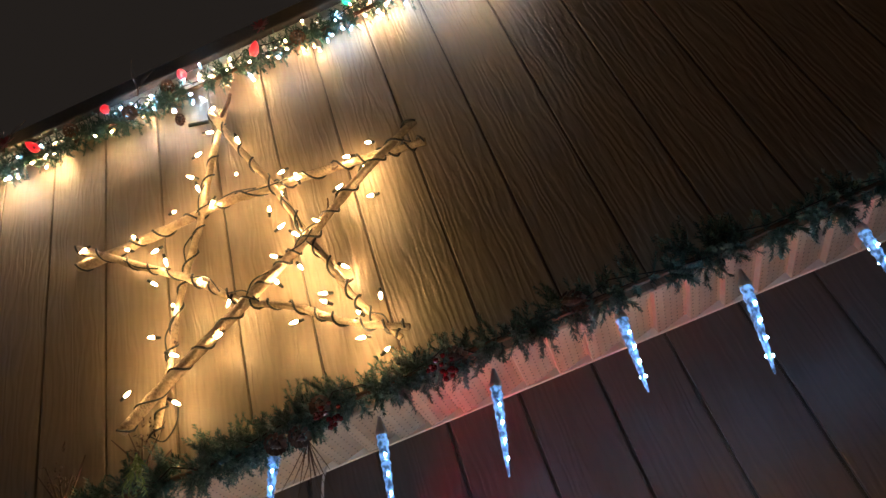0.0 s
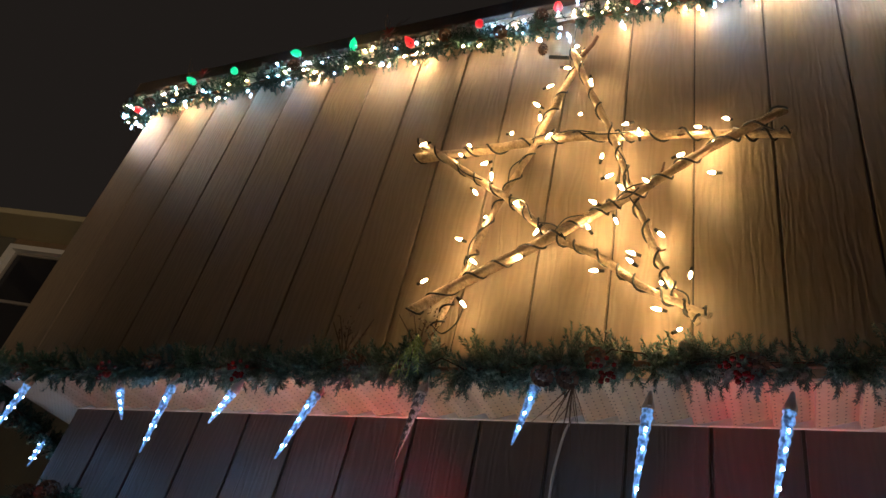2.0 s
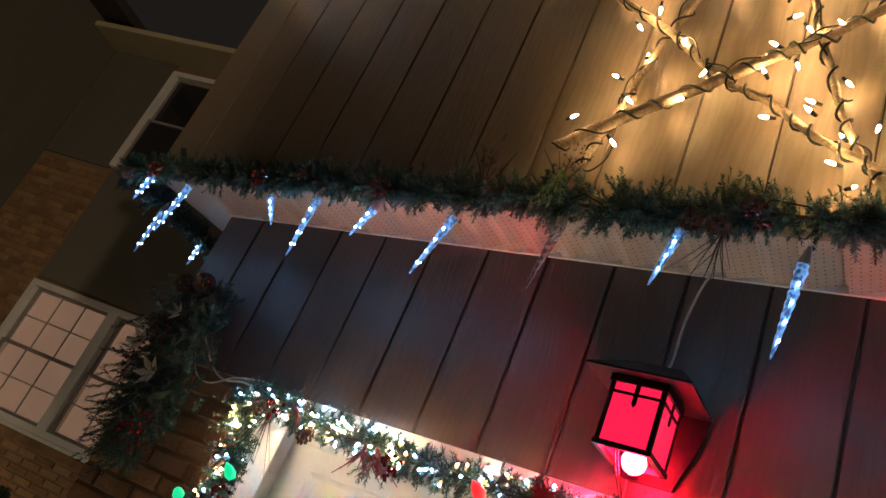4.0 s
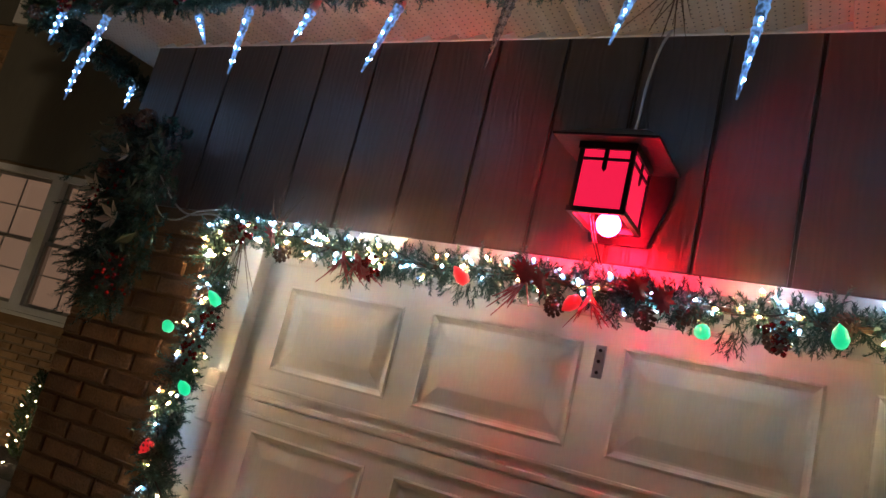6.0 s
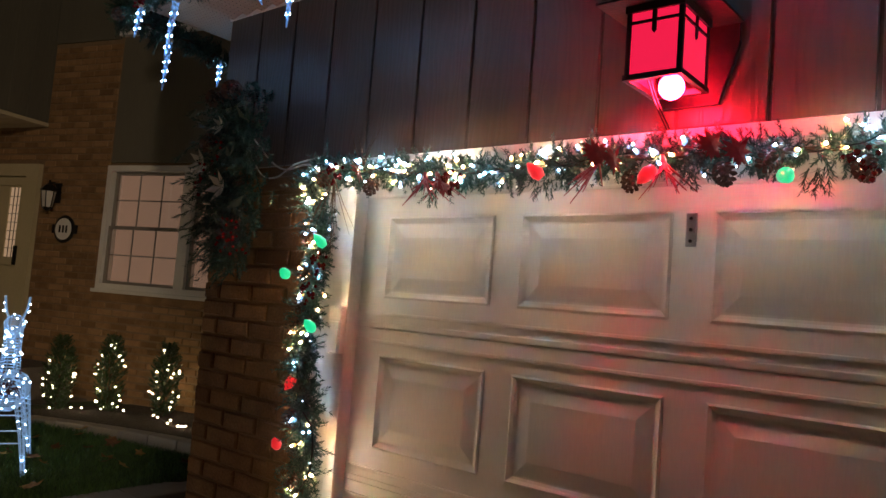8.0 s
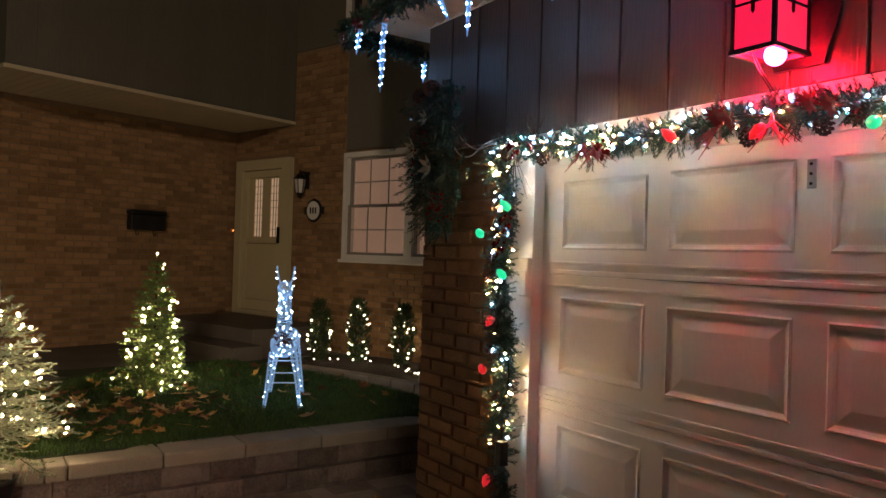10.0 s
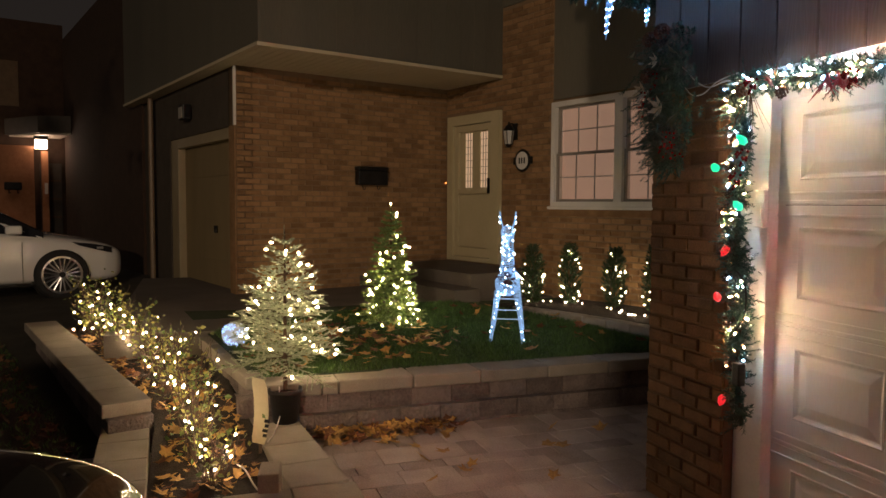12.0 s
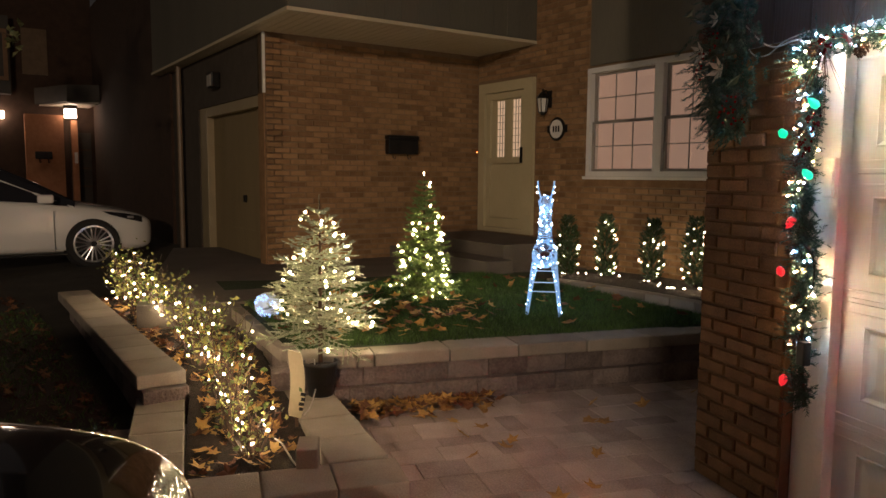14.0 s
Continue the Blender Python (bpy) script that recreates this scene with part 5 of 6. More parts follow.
pts = []
while len(pts) < 75000:
    x, y = rngn.uniform(-5.8, -2.66), rngn.uniform(-2.6, 2.0)
    if in_lawn(x, y):
        pts.append((x, y))
pts = np.array(pts)
zz = np.array([lawn_z(x, y) for x, y in pts])
n = len(pts)
ang, hh, lean = rngn.uniform(0, 6.283, n), rngn.uniform(0.025, 0.06, n), rngn.normal(0, 0.022, (n, 2))
base = np.column_stack([pts, zz])
sd = np.column_stack([np.cos(ang), np.sin(ang), np.zeros(n)]) * 0.0035
tip = base + np.column_stack([lean, hh])
v = np.stack([base - sd, base + sd, tip], 1).reshape(-1, 3)
f = np.arange(3 * n).reshape(-1, 3)
me = bpy.data.meshes.new("grass")
me.from_pydata(v.tolist(), [], f.tolist())
me.materials.append(M_GRASS)
# concrete path between the lawn and the houses
bm = bmesh.new()
strip = []
for j in range(15):
    y = -3.2 + 0.4 * j
    strip.append([bm.verts.new(q) for q in ((lawn_far(y) + 0.02, y, 0.43), (-9.5, y, 0.45), (-9.5, y, 0.2), (lawn_far(y) + 0.02, y, 0.2))])
for p, q in zip(strip, strip[1:]):
    for k in range(4):
        bm.faces.new((p[k], q[k], q[(k + 1) % 4], p[(k + 1) % 4]))
bm.faces.new(strip[0])
bm.faces.new(strip[-1][::-1])
bmesh.ops.recalc_face_normals(bm, faces=bm.faces)
garden_path = structure("pavement_path", bm, M_PATH, "dull concrete path along the brick houses", category="path")
tagged(part("grass", me, None), "short green lawn grass", "grass", kind="stuff")


def fir_tree(name, p, h, r, label, mat, bulbs, whorls, per, nlen, width, seed, droop=-0.15, bare=0.08, twig=0.16, lite=B_TREE, spacing=0.035, topped=True):
    rng = random.Random(seed)
    t = thing(name, pose(*p), label, "tree")
    part("trunk", tube(bmesh.new(), [(0, 0, 0), (0.005, 0, h * 0.4), (0, 0.004, h * 0.97)], [0.016, 0.012, 0.004], 7), M_TWIG, t)
    rows, tips, limbs = [], [], bmesh.new()
    for w in range(whorls):
        z = h * (bare + (0.95 - bare) * w / whorls)
        rr = r * (1 - (w / whorls)) ** 0.85 * rng.uniform(0.88, 1.1) + 0.02
        k = max(5, int(11 * (1 - 0.5 * w / whorls)))
        for i in range(k):
            a = 2 * math.pi * (i + rng.uniform(-0.3, 0.3)) / k + w * 0.7
            ln = rr * rng.uniform(0.75, 1.12)
            d = Vector((math.cos(a), math.sin(a), droop + 0.5 * w / whorls + rng.gauss(0, 0.1 if topped else 0.2)))
            e = Vector((0, 0, z)) + d * ln
            tube(limbs, [(0, 0, z), e], [0.004, 0.0015], 4, cap=False)
            m = max(3, int(ln / spacing))
            for q in range(m):
                u = (q + 1) / m
                b = Vector((0, 0, z)).lerp(e, u)
                for s in (-1, 1):
                    sdv = Vector((-math.sin(a), math.cos(a), rng.gauss(0, 0.25))) * s
                    rows.append((*b, *(d * 0.8 + sdv), twig * rng.uniform(0.5, 1.0) * (1.1 - 0.6 * u) * min(1, rr * 4)))
            rows.append((*Vector((0, 0, z)).lerp(e, 0.6), *d, ln * 0.5))
            tips.append((e, d, rr))
    rows.append((0, 0, h * 0.86, 0, 0, 1, h * 0.14))
    part("branchwork", limbs, M_TWIG, t)
    part("foliage", needle_mesh("foliage", rows, per, nlen, width, mat, 0.75, seed), None, t)
    for i in range(bulbs):
        e, d, rr = rng.choices(tips, weights=[q[2] for q in tips])[0]
        q = Vector((0, 0, e.z)).lerp(e, rng.uniform(0.7, 1.1)) + Vector((0, 0, rng.gauss(0.01, 0.02)))
        part("bulb", lite, None, t, m=toward(q, (d.x, d.y, rng.gauss(0.3, 0.6))))
    if topped:
        part("bulb", lite, None, t, m=toward((0, 0, h * 0.985), (0, 0, 1)))
    return t


potted = fir_tree("potted_fir", (-2.36, -1.84, 0.345), 1.12, 0.375, "small pale fir in a black pot with warm lights", M_PINE, 62, 12, 44, 0.017, 0.0056, 3, droop=0.0, bare=0.2, twig=0.21, spacing=0.042, topped=False)
pot = thing("plant_pot", pose(-2.36, -1.84, 0.122) @ Matrix.Diagonal((0.93, 0.93, 0.93, 1)), "black plastic nursery pot on the kerb", "pot")
part("pot_body", lathe(bmesh.new(), [(0.088, 0), (0.092, 0.004), (0.115, 0.215), (0.125, 0.217), (0.126, 0.25), (0.118, 0.25), (0.114, 0.20)], 24), M_POT, pot, smooth=True)
part("pot_soil", lathe(bmesh.new(), [(0.113, 0.215), (0.05, 0.225)], 16), M_SOIL, pot)
part("plant_tag", boxm(0.02, 0.06, -0.05, -0.045, 0.215, 0.27), M_WHITE, pot)
fir_tree("garden_fir", (-4.47, -0.55, 0.41), 1.22, 0.33, "small green conifer on the lawn with warm lights", M_YEW, 100, 21, 30, 0.026, 0.0075, 8, bare=0.04, twig=0.13)

# bushes along the bed by the window
bm = bmesh.new()
rows = []
for i in range(15):
    x = -2.2 - 0.22 * i
    y0 = bed_edge(x) + 0.1
    rows.append([bm.verts.new((x, y0 + (2.9 - y0) * j / 5, 0.455 + 0.012 * math.sin(4 * x + 2.3 * j))) for j in range(6)])
for p, q in zip(rows, rows[1:]):
    for j in range(5):
        bm.faces.new((p[j], p[j + 1], q[j + 1], q[j]))
bed = structure("flower_bed", bm, M_SOIL, "dark mulch bed below the window", category="bed")
for i in range(9):
    x0, x1 = -2.2 - 0.29 * i, -2.2 - 0.29 * (i + 1)
    a, b = Vector((x1, bed_edge(x1), 0)), Vector((x0, bed_edge(x0), 0))
    d = b - a
    part("kerb_stone", boxm(0.003, d.length - 0.003, 0, 0.13, 0.30, 0.48, bev=0.012), M_CONC, bed, m=pose(a.x, a.y, 0, 0, 0, math.degrees(math.atan2(d.y, d.x))))


def spire_bush(x, y, z, h, r, seed, bulbs=20):
    rng = random.Random(seed)
    t = thing("spire_bush", pose(x, y, z), "small upright evergreen bush with warm lights below the window", "bush", "bushes below the window")
    part("stem", tube(bmesh.new(), [(0, 0, 0), (0, 0, h * 0.8)], [0.012, 0.004], 6), M_TWIG, t)
    rows = []
    for i in range(420):
        u = rng.random()
        rr = r * math.sin(math.pi * (0.15 + 0.8 * u)) * math.sqrt(rng.random())
        a = rng.uniform(0, 6.283)
        rows.append((rr * math.cos(a), rr * math.sin(a), h * u, math.cos(a), math.sin(a), 0.9, 0.07))
    part("foliage", needle_mesh("foliage", rows, 18, 0.026, 0.010, M_BOX, 0.9, seed), None, t)
    for i in range(bulbs):
        u = rng.random() ** 1.15
        rr = r * (math.sin(math.pi * (0.15 + 0.8 * u)) + 0.15)
        a = rng.uniform(0, 6.283)
        part("bulb", B_BUSH, None, t, m=toward((rr * math.cos(a), rr * math.sin(a), h * u * 0.95), (math.cos(a), math.sin(a), 0.2)))
    return t


M_BOX = surface("dark_evergreen_leaves", (0.015, 0.035, 0.01), (0.045, 0.085, 0.022), 0.45, 14, 60, 0, jitter=0.6, island=True)
for i, (x, y, h) in enumerate(((-5.15, 1.36, 0.66), (-4.98, 1.76, 0.68), (-4.5, 2.06, 0.66), (-4.0, 2.25, 0.70), (-3.5, 2.40, 0.66))):
    spire_bush(x, y, 0.455, h, 0.115, 50 + i, 22)
ground_string = thing("string_light", Matrix(), "string of warm lights lying on the mulch bed", "string light")
run = spline([(-5.1, 1.42, 0.475), (-4.9, 1.66, 0.475), (-4.72, 1.8, 0.475), (-4.45, 1.94, 0.475), (-4.15, 1.88, 0.475), (-3.86, 1.81, 0.475), (-3.7, 2.1, 0.475), (-3.4, 2.2, 0.475)], 60)
part("light_cable", tube(bmesh.new(), run, 0.0025, 4), M_WIRE, ground_string)
rng = random.Random(91)
for i in range(20):
    part("bulb", B_BUSH, None, ground_string, m=toward(run[rng.randrange(60)] + Vector((rng.gauss(0, 0.02), rng.gauss(0, 0.02), 0.008)), (rng.gauss(0, 1), rng.gauss(0, 1), 0.7)))

# wire deer with cold lights
deer = thing("wire_deer", pose(-3.26, 0.20, 0.385, 0, 0, -25), "white wire reindeer figure covered in cold white lights", "light figure")


def wire_form(name, axis, radii, rings, parent, led=0, seed=1):
    rng = random.Random(seed)
    bm = bmesh.new()
    n = rings * 12
    pts = []
    ax = spline(axis, n)
    for i, c in enumerate(ax):
        f = i / (n - 1) * (len(radii) - 1)
        k = min(int(f), len(radii) - 2)
        r = radii[k] + (radii[k + 1] - radii[k]) * (f - k)
        d = (ax[min(i + 1, n - 1)] - ax[max(i - 1, 0)]).normalized()
        s = d.orthogonal().normalized()
        a = 2 * math.pi * i / 12
        pts.append(c + r * (math.cos(a) * s + math.sin(a) * d.cross(s)))
    tube(bm, pts, 0.0028, 4, cap=False)
    for q in range(6):
        tube(bm, [pts[min(q * 2 + 12 * j, n - 1)] for j in range(rings)], 0.003, 4, cap=False)
    ob = part(name, bm, G_DEER_S, parent)
    for i in range(led):
        p = rng.choice(pts)
        part("led", B_DEER, None, ob, m=toward(p, (rng.gauss(0, 1), rng.gauss(0, 1), rng.gauss(0, 1))))
    return ob


wire_form("neck", [(0.0, 0, 0.58), (0.02, 0, 0.72), (0.04, 0, 0.86), (0.05, 0, 0.98)], [0.075, 0.058, 0.05, 0.055], 20, deer, 26, 1)
wire_form("head", [(0.0, 0, 1.0), (0.06, 0, 0.99), (0.14, 0, 0.95), (0.19, 0, 0.92)], [0.045, 0.062, 0.048, 0.025], 18, deer, 16, 2)
wire_form("body", [(0.1, 0, 0.52), (0.0, 0, 0.53), (-0.25, 0, 0.52), (-0.5, 0, 0.52), (-0.58, 0, 0.5)], [0.06, 0.11, 0.105, 0.11, 0.05], 20, deer, 24, 3)
for s in (-1, 1):
    part("antler", tube(bmesh.new(), spline([(0.04, s * 0.04, 1.03), (0.03, s * 0.058, 1.08), (0.04, s * 0.066, 1.13), (0.05, s * 0.07, 1.17)], 12), 0.008, 5), G_DEER_S, deer)
    for z in (1.07, 1.12):
        part("led", B_DEER, None, deer, m=toward((0.035, s * 0.066, z), (0, s, 0.5)))
    for x0, x1 in ((0.05, 0.0), (-0.5, -0.55)):
        lg = wire_form("leg", [(x0, s * 0.075, 0.5), (x1 + 0.03, s * 0.11, 0.28), (x1, s * 0.145, 0.0)], [0.03, 0.018, 0.012], 12, deer, 7, int(10 + s + x0 * 10))
for z, wd in ((0.30, 0.105), (0.40, 0.092), (0.22, 0.115)):
    part("rung", tube(bmesh.new(), [(0.02, -wd, z), (0.02, wd, z)], 0.0045, 5), G_DEER_S, deer)
bow = part("bow", needle_mesh("bow", [(0.09, random.gauss(0, 0.05), 0.60 + random.gauss(0, 0.03), 0.4, random.gauss(0, 1), random.gauss(0, 1), 0.06) for _ in range(26)], 12, 0.03, 0.008, surface("dark_red_bow", (0.06, 0.008, 0.012), (0.14, 0.02, 0.03), 0.6, 20, 60, 0), 0.9, 3), None, deer, "dark red wreath bow")

# lit globe beside the potted fir
gl = thing("globe_light", pose(-3.83, -2.10, 0.487), "white globe light with blue snowflake pattern", "globe light")
bm = bmesh.new()
bmesh.ops.create_uvsphere(bm, u_segments=24, v_segments=16, radius=0.108)
part("globe", bm, glow("globe_glow", (0.62, 0.70, 0.80), 0.28), gl, smooth=True)
G_FLAKE = glow("snowflake_glow", (0.30, 0.50, 1.0), 1.6)
for a, b in ((-20, 10), (40, -15), (10, -45), (70, 30), (25, 45), (-60, -20)):
    bm = bmesh.new()
    for k in range(8):
        q = math.pi * k / 4
        lathe(bm, [(0.001, 0.012), (0.006, 0.025), (0.001, 0.042)], 5, pose(0, 0, 0, 0, math.degrees(q), 0))
    d = Vector((math.cos(radians(a)) * math.cos(radians(b)), -math.sin(radians(a)) * math.cos(radians(b)), math.sin(radians(b))))
    part("snowflake", bm, G_FLAKE, gl, m=Matrix.Translation(d * 0.109) @ d.to_track_quat("Y", "Z").to_matrix().to_4x4())

# low kerbs of the planting strip, retaining wall
KERB = thing("planter_kerb", Matrix(), "pale concrete block kerb round the planting strip", "kerb", kind="structure")


def kerb_run(a, b, width, z0, z1, n, off=0.0, parent=KERB, mat=None, name="kerb_block", rough=0.0):
    a, b = Vector((*a, 0)), Vector((*b, 0))
    d = (b - a).normalized()
    ln = (b - a).length / n
    ang = math.degrees(math.atan2(d.y, d.x))
    for i in range(n):
        p = a + d * ln * i
        part(name, boxm(0.003, ln - 0.003, 0, width, z0, z1, bev=0.008), mat or M_CONC, parent, m=pose(p.x, p.y, 0, 0, 0, ang))


kerb_run((-1.16, -1.95), (-2.6, -2.10), -0.32, -0.02, 0.12, 4)
kerb_run((-0.84, -1.60), (-0.84, -3.0), -0.32, -0.02, 0.119, 4)
kerb_run((-1.16, -2.66), (-2.62, -2.72), 0.30, -0.02, 0.12, 4)
kerb_run((-2.42, -2.96), (-5.75, -3.99), -0.29, 0.0, 0.205, 10, mat=M_BLOCK, name="kerb_base")
kerb_run((-2.47, -3.0), (-6.3, -4.2), -0.31, 0.208, 0.30, 9)
soil = structure("planting_soil", boxm(0, 1, 0, 1, 0, 0.01), M_SOIL, "dark leaf-strewn mulch of the planting strip", category="soil")
bm = bmesh.new()
soil_rows = []
for i in range(25):
    t = i / 24
    x = -1.14 - 5.2 * t
    y0 = -2.68 - (0.0 if x > -2.45 else 0.335 * (-2.45 - x))
    y1 = -1.94 - (0.104 * (-1.16 - x) if x > -2.6 else 0.15 + 0.18 * (-2.6 - x))
    soil_rows.append([bm.verts.new((x, y0 + (y1 - y0) * j / 8, 0.05 + 0.16 * min(1, max(0, (-1.6 - x) / 1.5)) + 0.012 * math.sin(5 * x + 3 * j))) for j in range(9)])
for p, q in zip(soil_rows, soil_rows[1:]):
    for j in range(8):
        bm.faces.new((p[j], p[j + 1], q[j + 1], q[j]))
bm.to_mesh(soil.data)
bm.free()
tagged(part("loose_block", boxm(-0.055, 0.055, -0.1, 0.1, 0, 0.16, bev=0.008), M_CONC, m=pose(-1.22, -2.05, 0.06, 0, 0, 80)), "loose pale concrete block in the bed corner", "block")

WALL = thing("retaining_wall", Matrix(), "low split-face block wall with pale caps round the lawn", "garden wall", kind="structure")


def block_mesh(w, h, dep, seed):
    """A split-face block: rough front towards -y."""
    rng = random.Random(seed)
    bm = bmesh.new()
    nx, nz = 5, 3
    fr = [[bm.verts.new((w * (i / nx - 0.5), 0.004 + (0.0 if 0 < i < nx and 0 < j < nz else 0.010) + rng.uniform(0, 0.007), h * j / nz)) for j in range(nz + 1)] for i in range(nx + 1)]
    for i in range(nx):
        for j in range(nz):
            bm.faces.new((fr[i][j], fr[i + 1][j], fr[i + 1][j + 1], fr[i][j + 1]))
    rim = [fr[i][0] for i in range(nx + 1)] + [fr[nx][j] for j in range(1, nz + 1)] + [fr[i][nz] for i in range(nx - 1, -1, -1)] + [fr[0][j] for j in range(nz - 1, 0, -1)]
    bk = [bm.verts.new((v.co.x, dep, v.co.z)) for v in rim]
    for k in range(len(rim)):
        bm.faces.new((rim[k], bk[k], bk[(k + 1) % len(rim)], rim[(k + 1) % len(rim)]))
    bm.faces.new(bk)
    bmesh.ops.recalc_face_normals(bm, faces=bm.faces)
    return mesh_of("block", bm, M_BLOCK)


BLK = [block_mesh(0.305, 0.125, 0.2, s) for s in range(5)]


def block_course(a, b, z, off, seed, n_w=0.31):
    a, b = Vector((*a, 0)), Vector((*b, 0))
    d = (b - a).normalized()
    ang = math.degrees(math.atan2(d.y, d.x))
    rng = random.Random(seed)
    x = off
    while x < (b - a).length:
        p = a + d * x
        part("block", rng.choice(BLK), None, WALL, m=pose(p.x, p.y, z, 0, 0, ang) @ pose(0, rng.uniform(-0.004, 0.004), 0))
        x += n_w


# front face looks along +x: run from north to south so that -y of a block points to +x
block_course((-2.37, -1.95), (-2.37, 3.0), 0.012, 0.155, 1)
block_course((-2.43, -2.0), (-2.43, 3.0), 0.140, 0.0, 2)
part("footing", boxm(-2.56, -2.378, -2.0, 3.0, -0.05, 0.02), M_BLOCK, WALL)
cap_y = -2.04
for i, ln in enumerate((0.46, 0.12, 0.55, 0.53, 0.56, 0.54, 0.55, 0.55, 0.55, 0.55)):
    part("cap_stone", boxm(-2.70, -2.412 + 0.004 * (i % 2), cap_y + 0.003, cap_y + ln - 0.003, 0.27, 0.365, bev=0.012), M_CONC, WALL)
    cap_y += ln
for i in range(7):
    part("cap_stone", boxm(0.003, 0.45, 0, 0.27, 0.27, 0.365 + 0.004 * i, bev=0.012), M_CONC, WALL, m=pose(-2.70 - 0.445 * i, -2.08 - 0.082 * i, 0, 0, 0, 180 + 10.4) @ pose(0, -0.27, 0))
    part("block", BLK[i % 5], None, WALL, m=pose(-2.62 - 0.31 * i, -2.05 - 0.055 * i, 0.143, 0, 0, 10.4))
    part("block", BLK[(i + 2) % 5], None, WALL, m=pose(-2.50 - 0.31 * i, -2.04 - 0.055 * i, 0.015, 0, 0, 10.4))


# leafy plants with lights in the strip
def strip_plant(x, y, z, h, r, seed, leaves, bulbs, stems=26):
    rng = random.Random(seed)
    t = thing("rose_bush", pose(x, y, z), "thin rose bush with yellowing leaves and warm fairy lights", "shrub", "shrubs in the planting strip")
    leaves, bulbs = int(leaves * 1.15), int(bulbs * 0.72)
    bm = bmesh.new()
    ends, cs = [], []
    for i in range(stems):
        a = rng.uniform(0, 6.283)
        rr = r * math.sqrt(rng.random())
        e = Vector((rr * math.cos(a), rr * math.sin(a), h * rng.uniform(0.55, 1.1)))
        mid = e * 0.5 + Vector((rng.gauss(0, 0.03), rng.gauss(0, 0.03), 0.03))
        path = spline([(0.3 * e.x, 0.3 * e.y, 0), mid, e], 8)
        tube(bm, path, [0.004 - 0.0003 * k for k in range(8)], 5, cap=False)
        ends.append(path)
        for k in range(leaves // stems):
            p = path[rng.randrange(2, 8)]
            cs.append(p + Vector((rng.gauss(0, 0.045), rng.gauss(0, 0.045), rng.gauss(0, 0.04))))
    part("stem", bm, M_TWIG, t)
    part("foliage", leaf_mesh("foliage", cs, 0.042, M_LEAFG, seed, 0.3, 0.62), None, t)
    wr = []
    for i in range(bulbs):
        p = rng.choice(ends)[rng.randrange(1, 8)] + Vector((rng.gauss(0, 0.05), rng.gauss(0, 0.05), rng.gauss(0, 0.03)))
        wr.append(p)
        part("bulb", B_TREE, None, t, m=toward(p, (rng.gauss(0, 1), rng.gauss(0, 1), rng.gauss(0, 1))))
    part("light_cable", tube(bmesh.new(), spline(wr[:8], 40), 0.002, 4), M_WIRE, t)
    return t


for i, (x, y, h, r, lv_, bu) in enumerate(((-1.52, -2.33, 0.30, 0.16, 80, 12), (-1.85, -2.42, 0.44, 0.17, 100, 12), (-2.45, -2.45, 0.52, 0.2, 170, 14), (-3.05, -2.62, 0.50, 0.22, 190, 18), (-3.75, -2.75, 0.42, 0.25, 170, 18),
                                           (-4.5, -3.0, 0.50, 0.27, 230, 22), (-5.15, -3.25, 0.58, 0.28, 260, 24), (-5.7, -3.45, 0.6, 0.27, 240, 20))):
    strip_plant(x, y, 0.06 + 0.16 * min(1, max(0, (-1.6 - x) / 1.5)), h, r, 70 + i, lv_, bu)

# curled white sign board with unreadable writing
sg = thing("wooden_sign", pose(-1.86, -2.05, 0.12, 0, 0, 80), "pale curved wooden garden sign with dark lettering", "sign")
bm = bmesh.new()
cols = []
for i in range(13):
    t = i / 12
    z = 0.02 + 0.40 * t
    x = 0.02 * math.sin(t * 3.0) - 0.01
    wd = 0.042 if 0.06 < t < 0.94 else 0.035
    cols.append([bm.verts.new((x + sx * wd, sy * 0.008, z + 0.02 * (sx < 0))) for sx, sy in ((-1, -1), (1, -1), (1, 1), (-1, 1))])
for p, q in zip(cols, cols[1:]):
    for k in range(4):
        bm.faces.new((p[k], p[(k + 1) % 4], q[(k + 1) % 4], q[k]))
bm.faces.new(cols[0][::-1])
bm.faces.new(cols[-1])
part("board", bm, M_BEIGE, sg)
for i in range(4):
    part("bar", boxm(-0.012 - 0.008 * (i % 2), 0.012, -0.013, -0.009, 0.07 + 0.03 * i, 0.09 + 0.03 * i), M_BLACK, sg, m=pose(0.012, 0, 0, 0, 12, 0))
part("stake", boxm(-0.01, 0.01, 0.008, 0.02, -0.15, 0.2), M_TWIG, sg)
tagged(part("extension_cable", tube(bmesh.new(), spline([(-1.2, -2.08, 0.075), (-1.35, -2.12, 0.08), (-1.5, -2.16, 0.12), (-1.55, -2.2, 0.14)], 20), 0.005, 6), M_WIREW), "white extension cable lying on the mulch", "cable")
tagged(part("extension_cable", tube(bmesh.new(), spline([(-1.9, -2.0, 0.14), (-2.0, -1.95, 0.16), (-2.15, -1.9, 0.22)], 20), 0.005, 6), M_WIREW), "white extension cable by the pot", "cable")


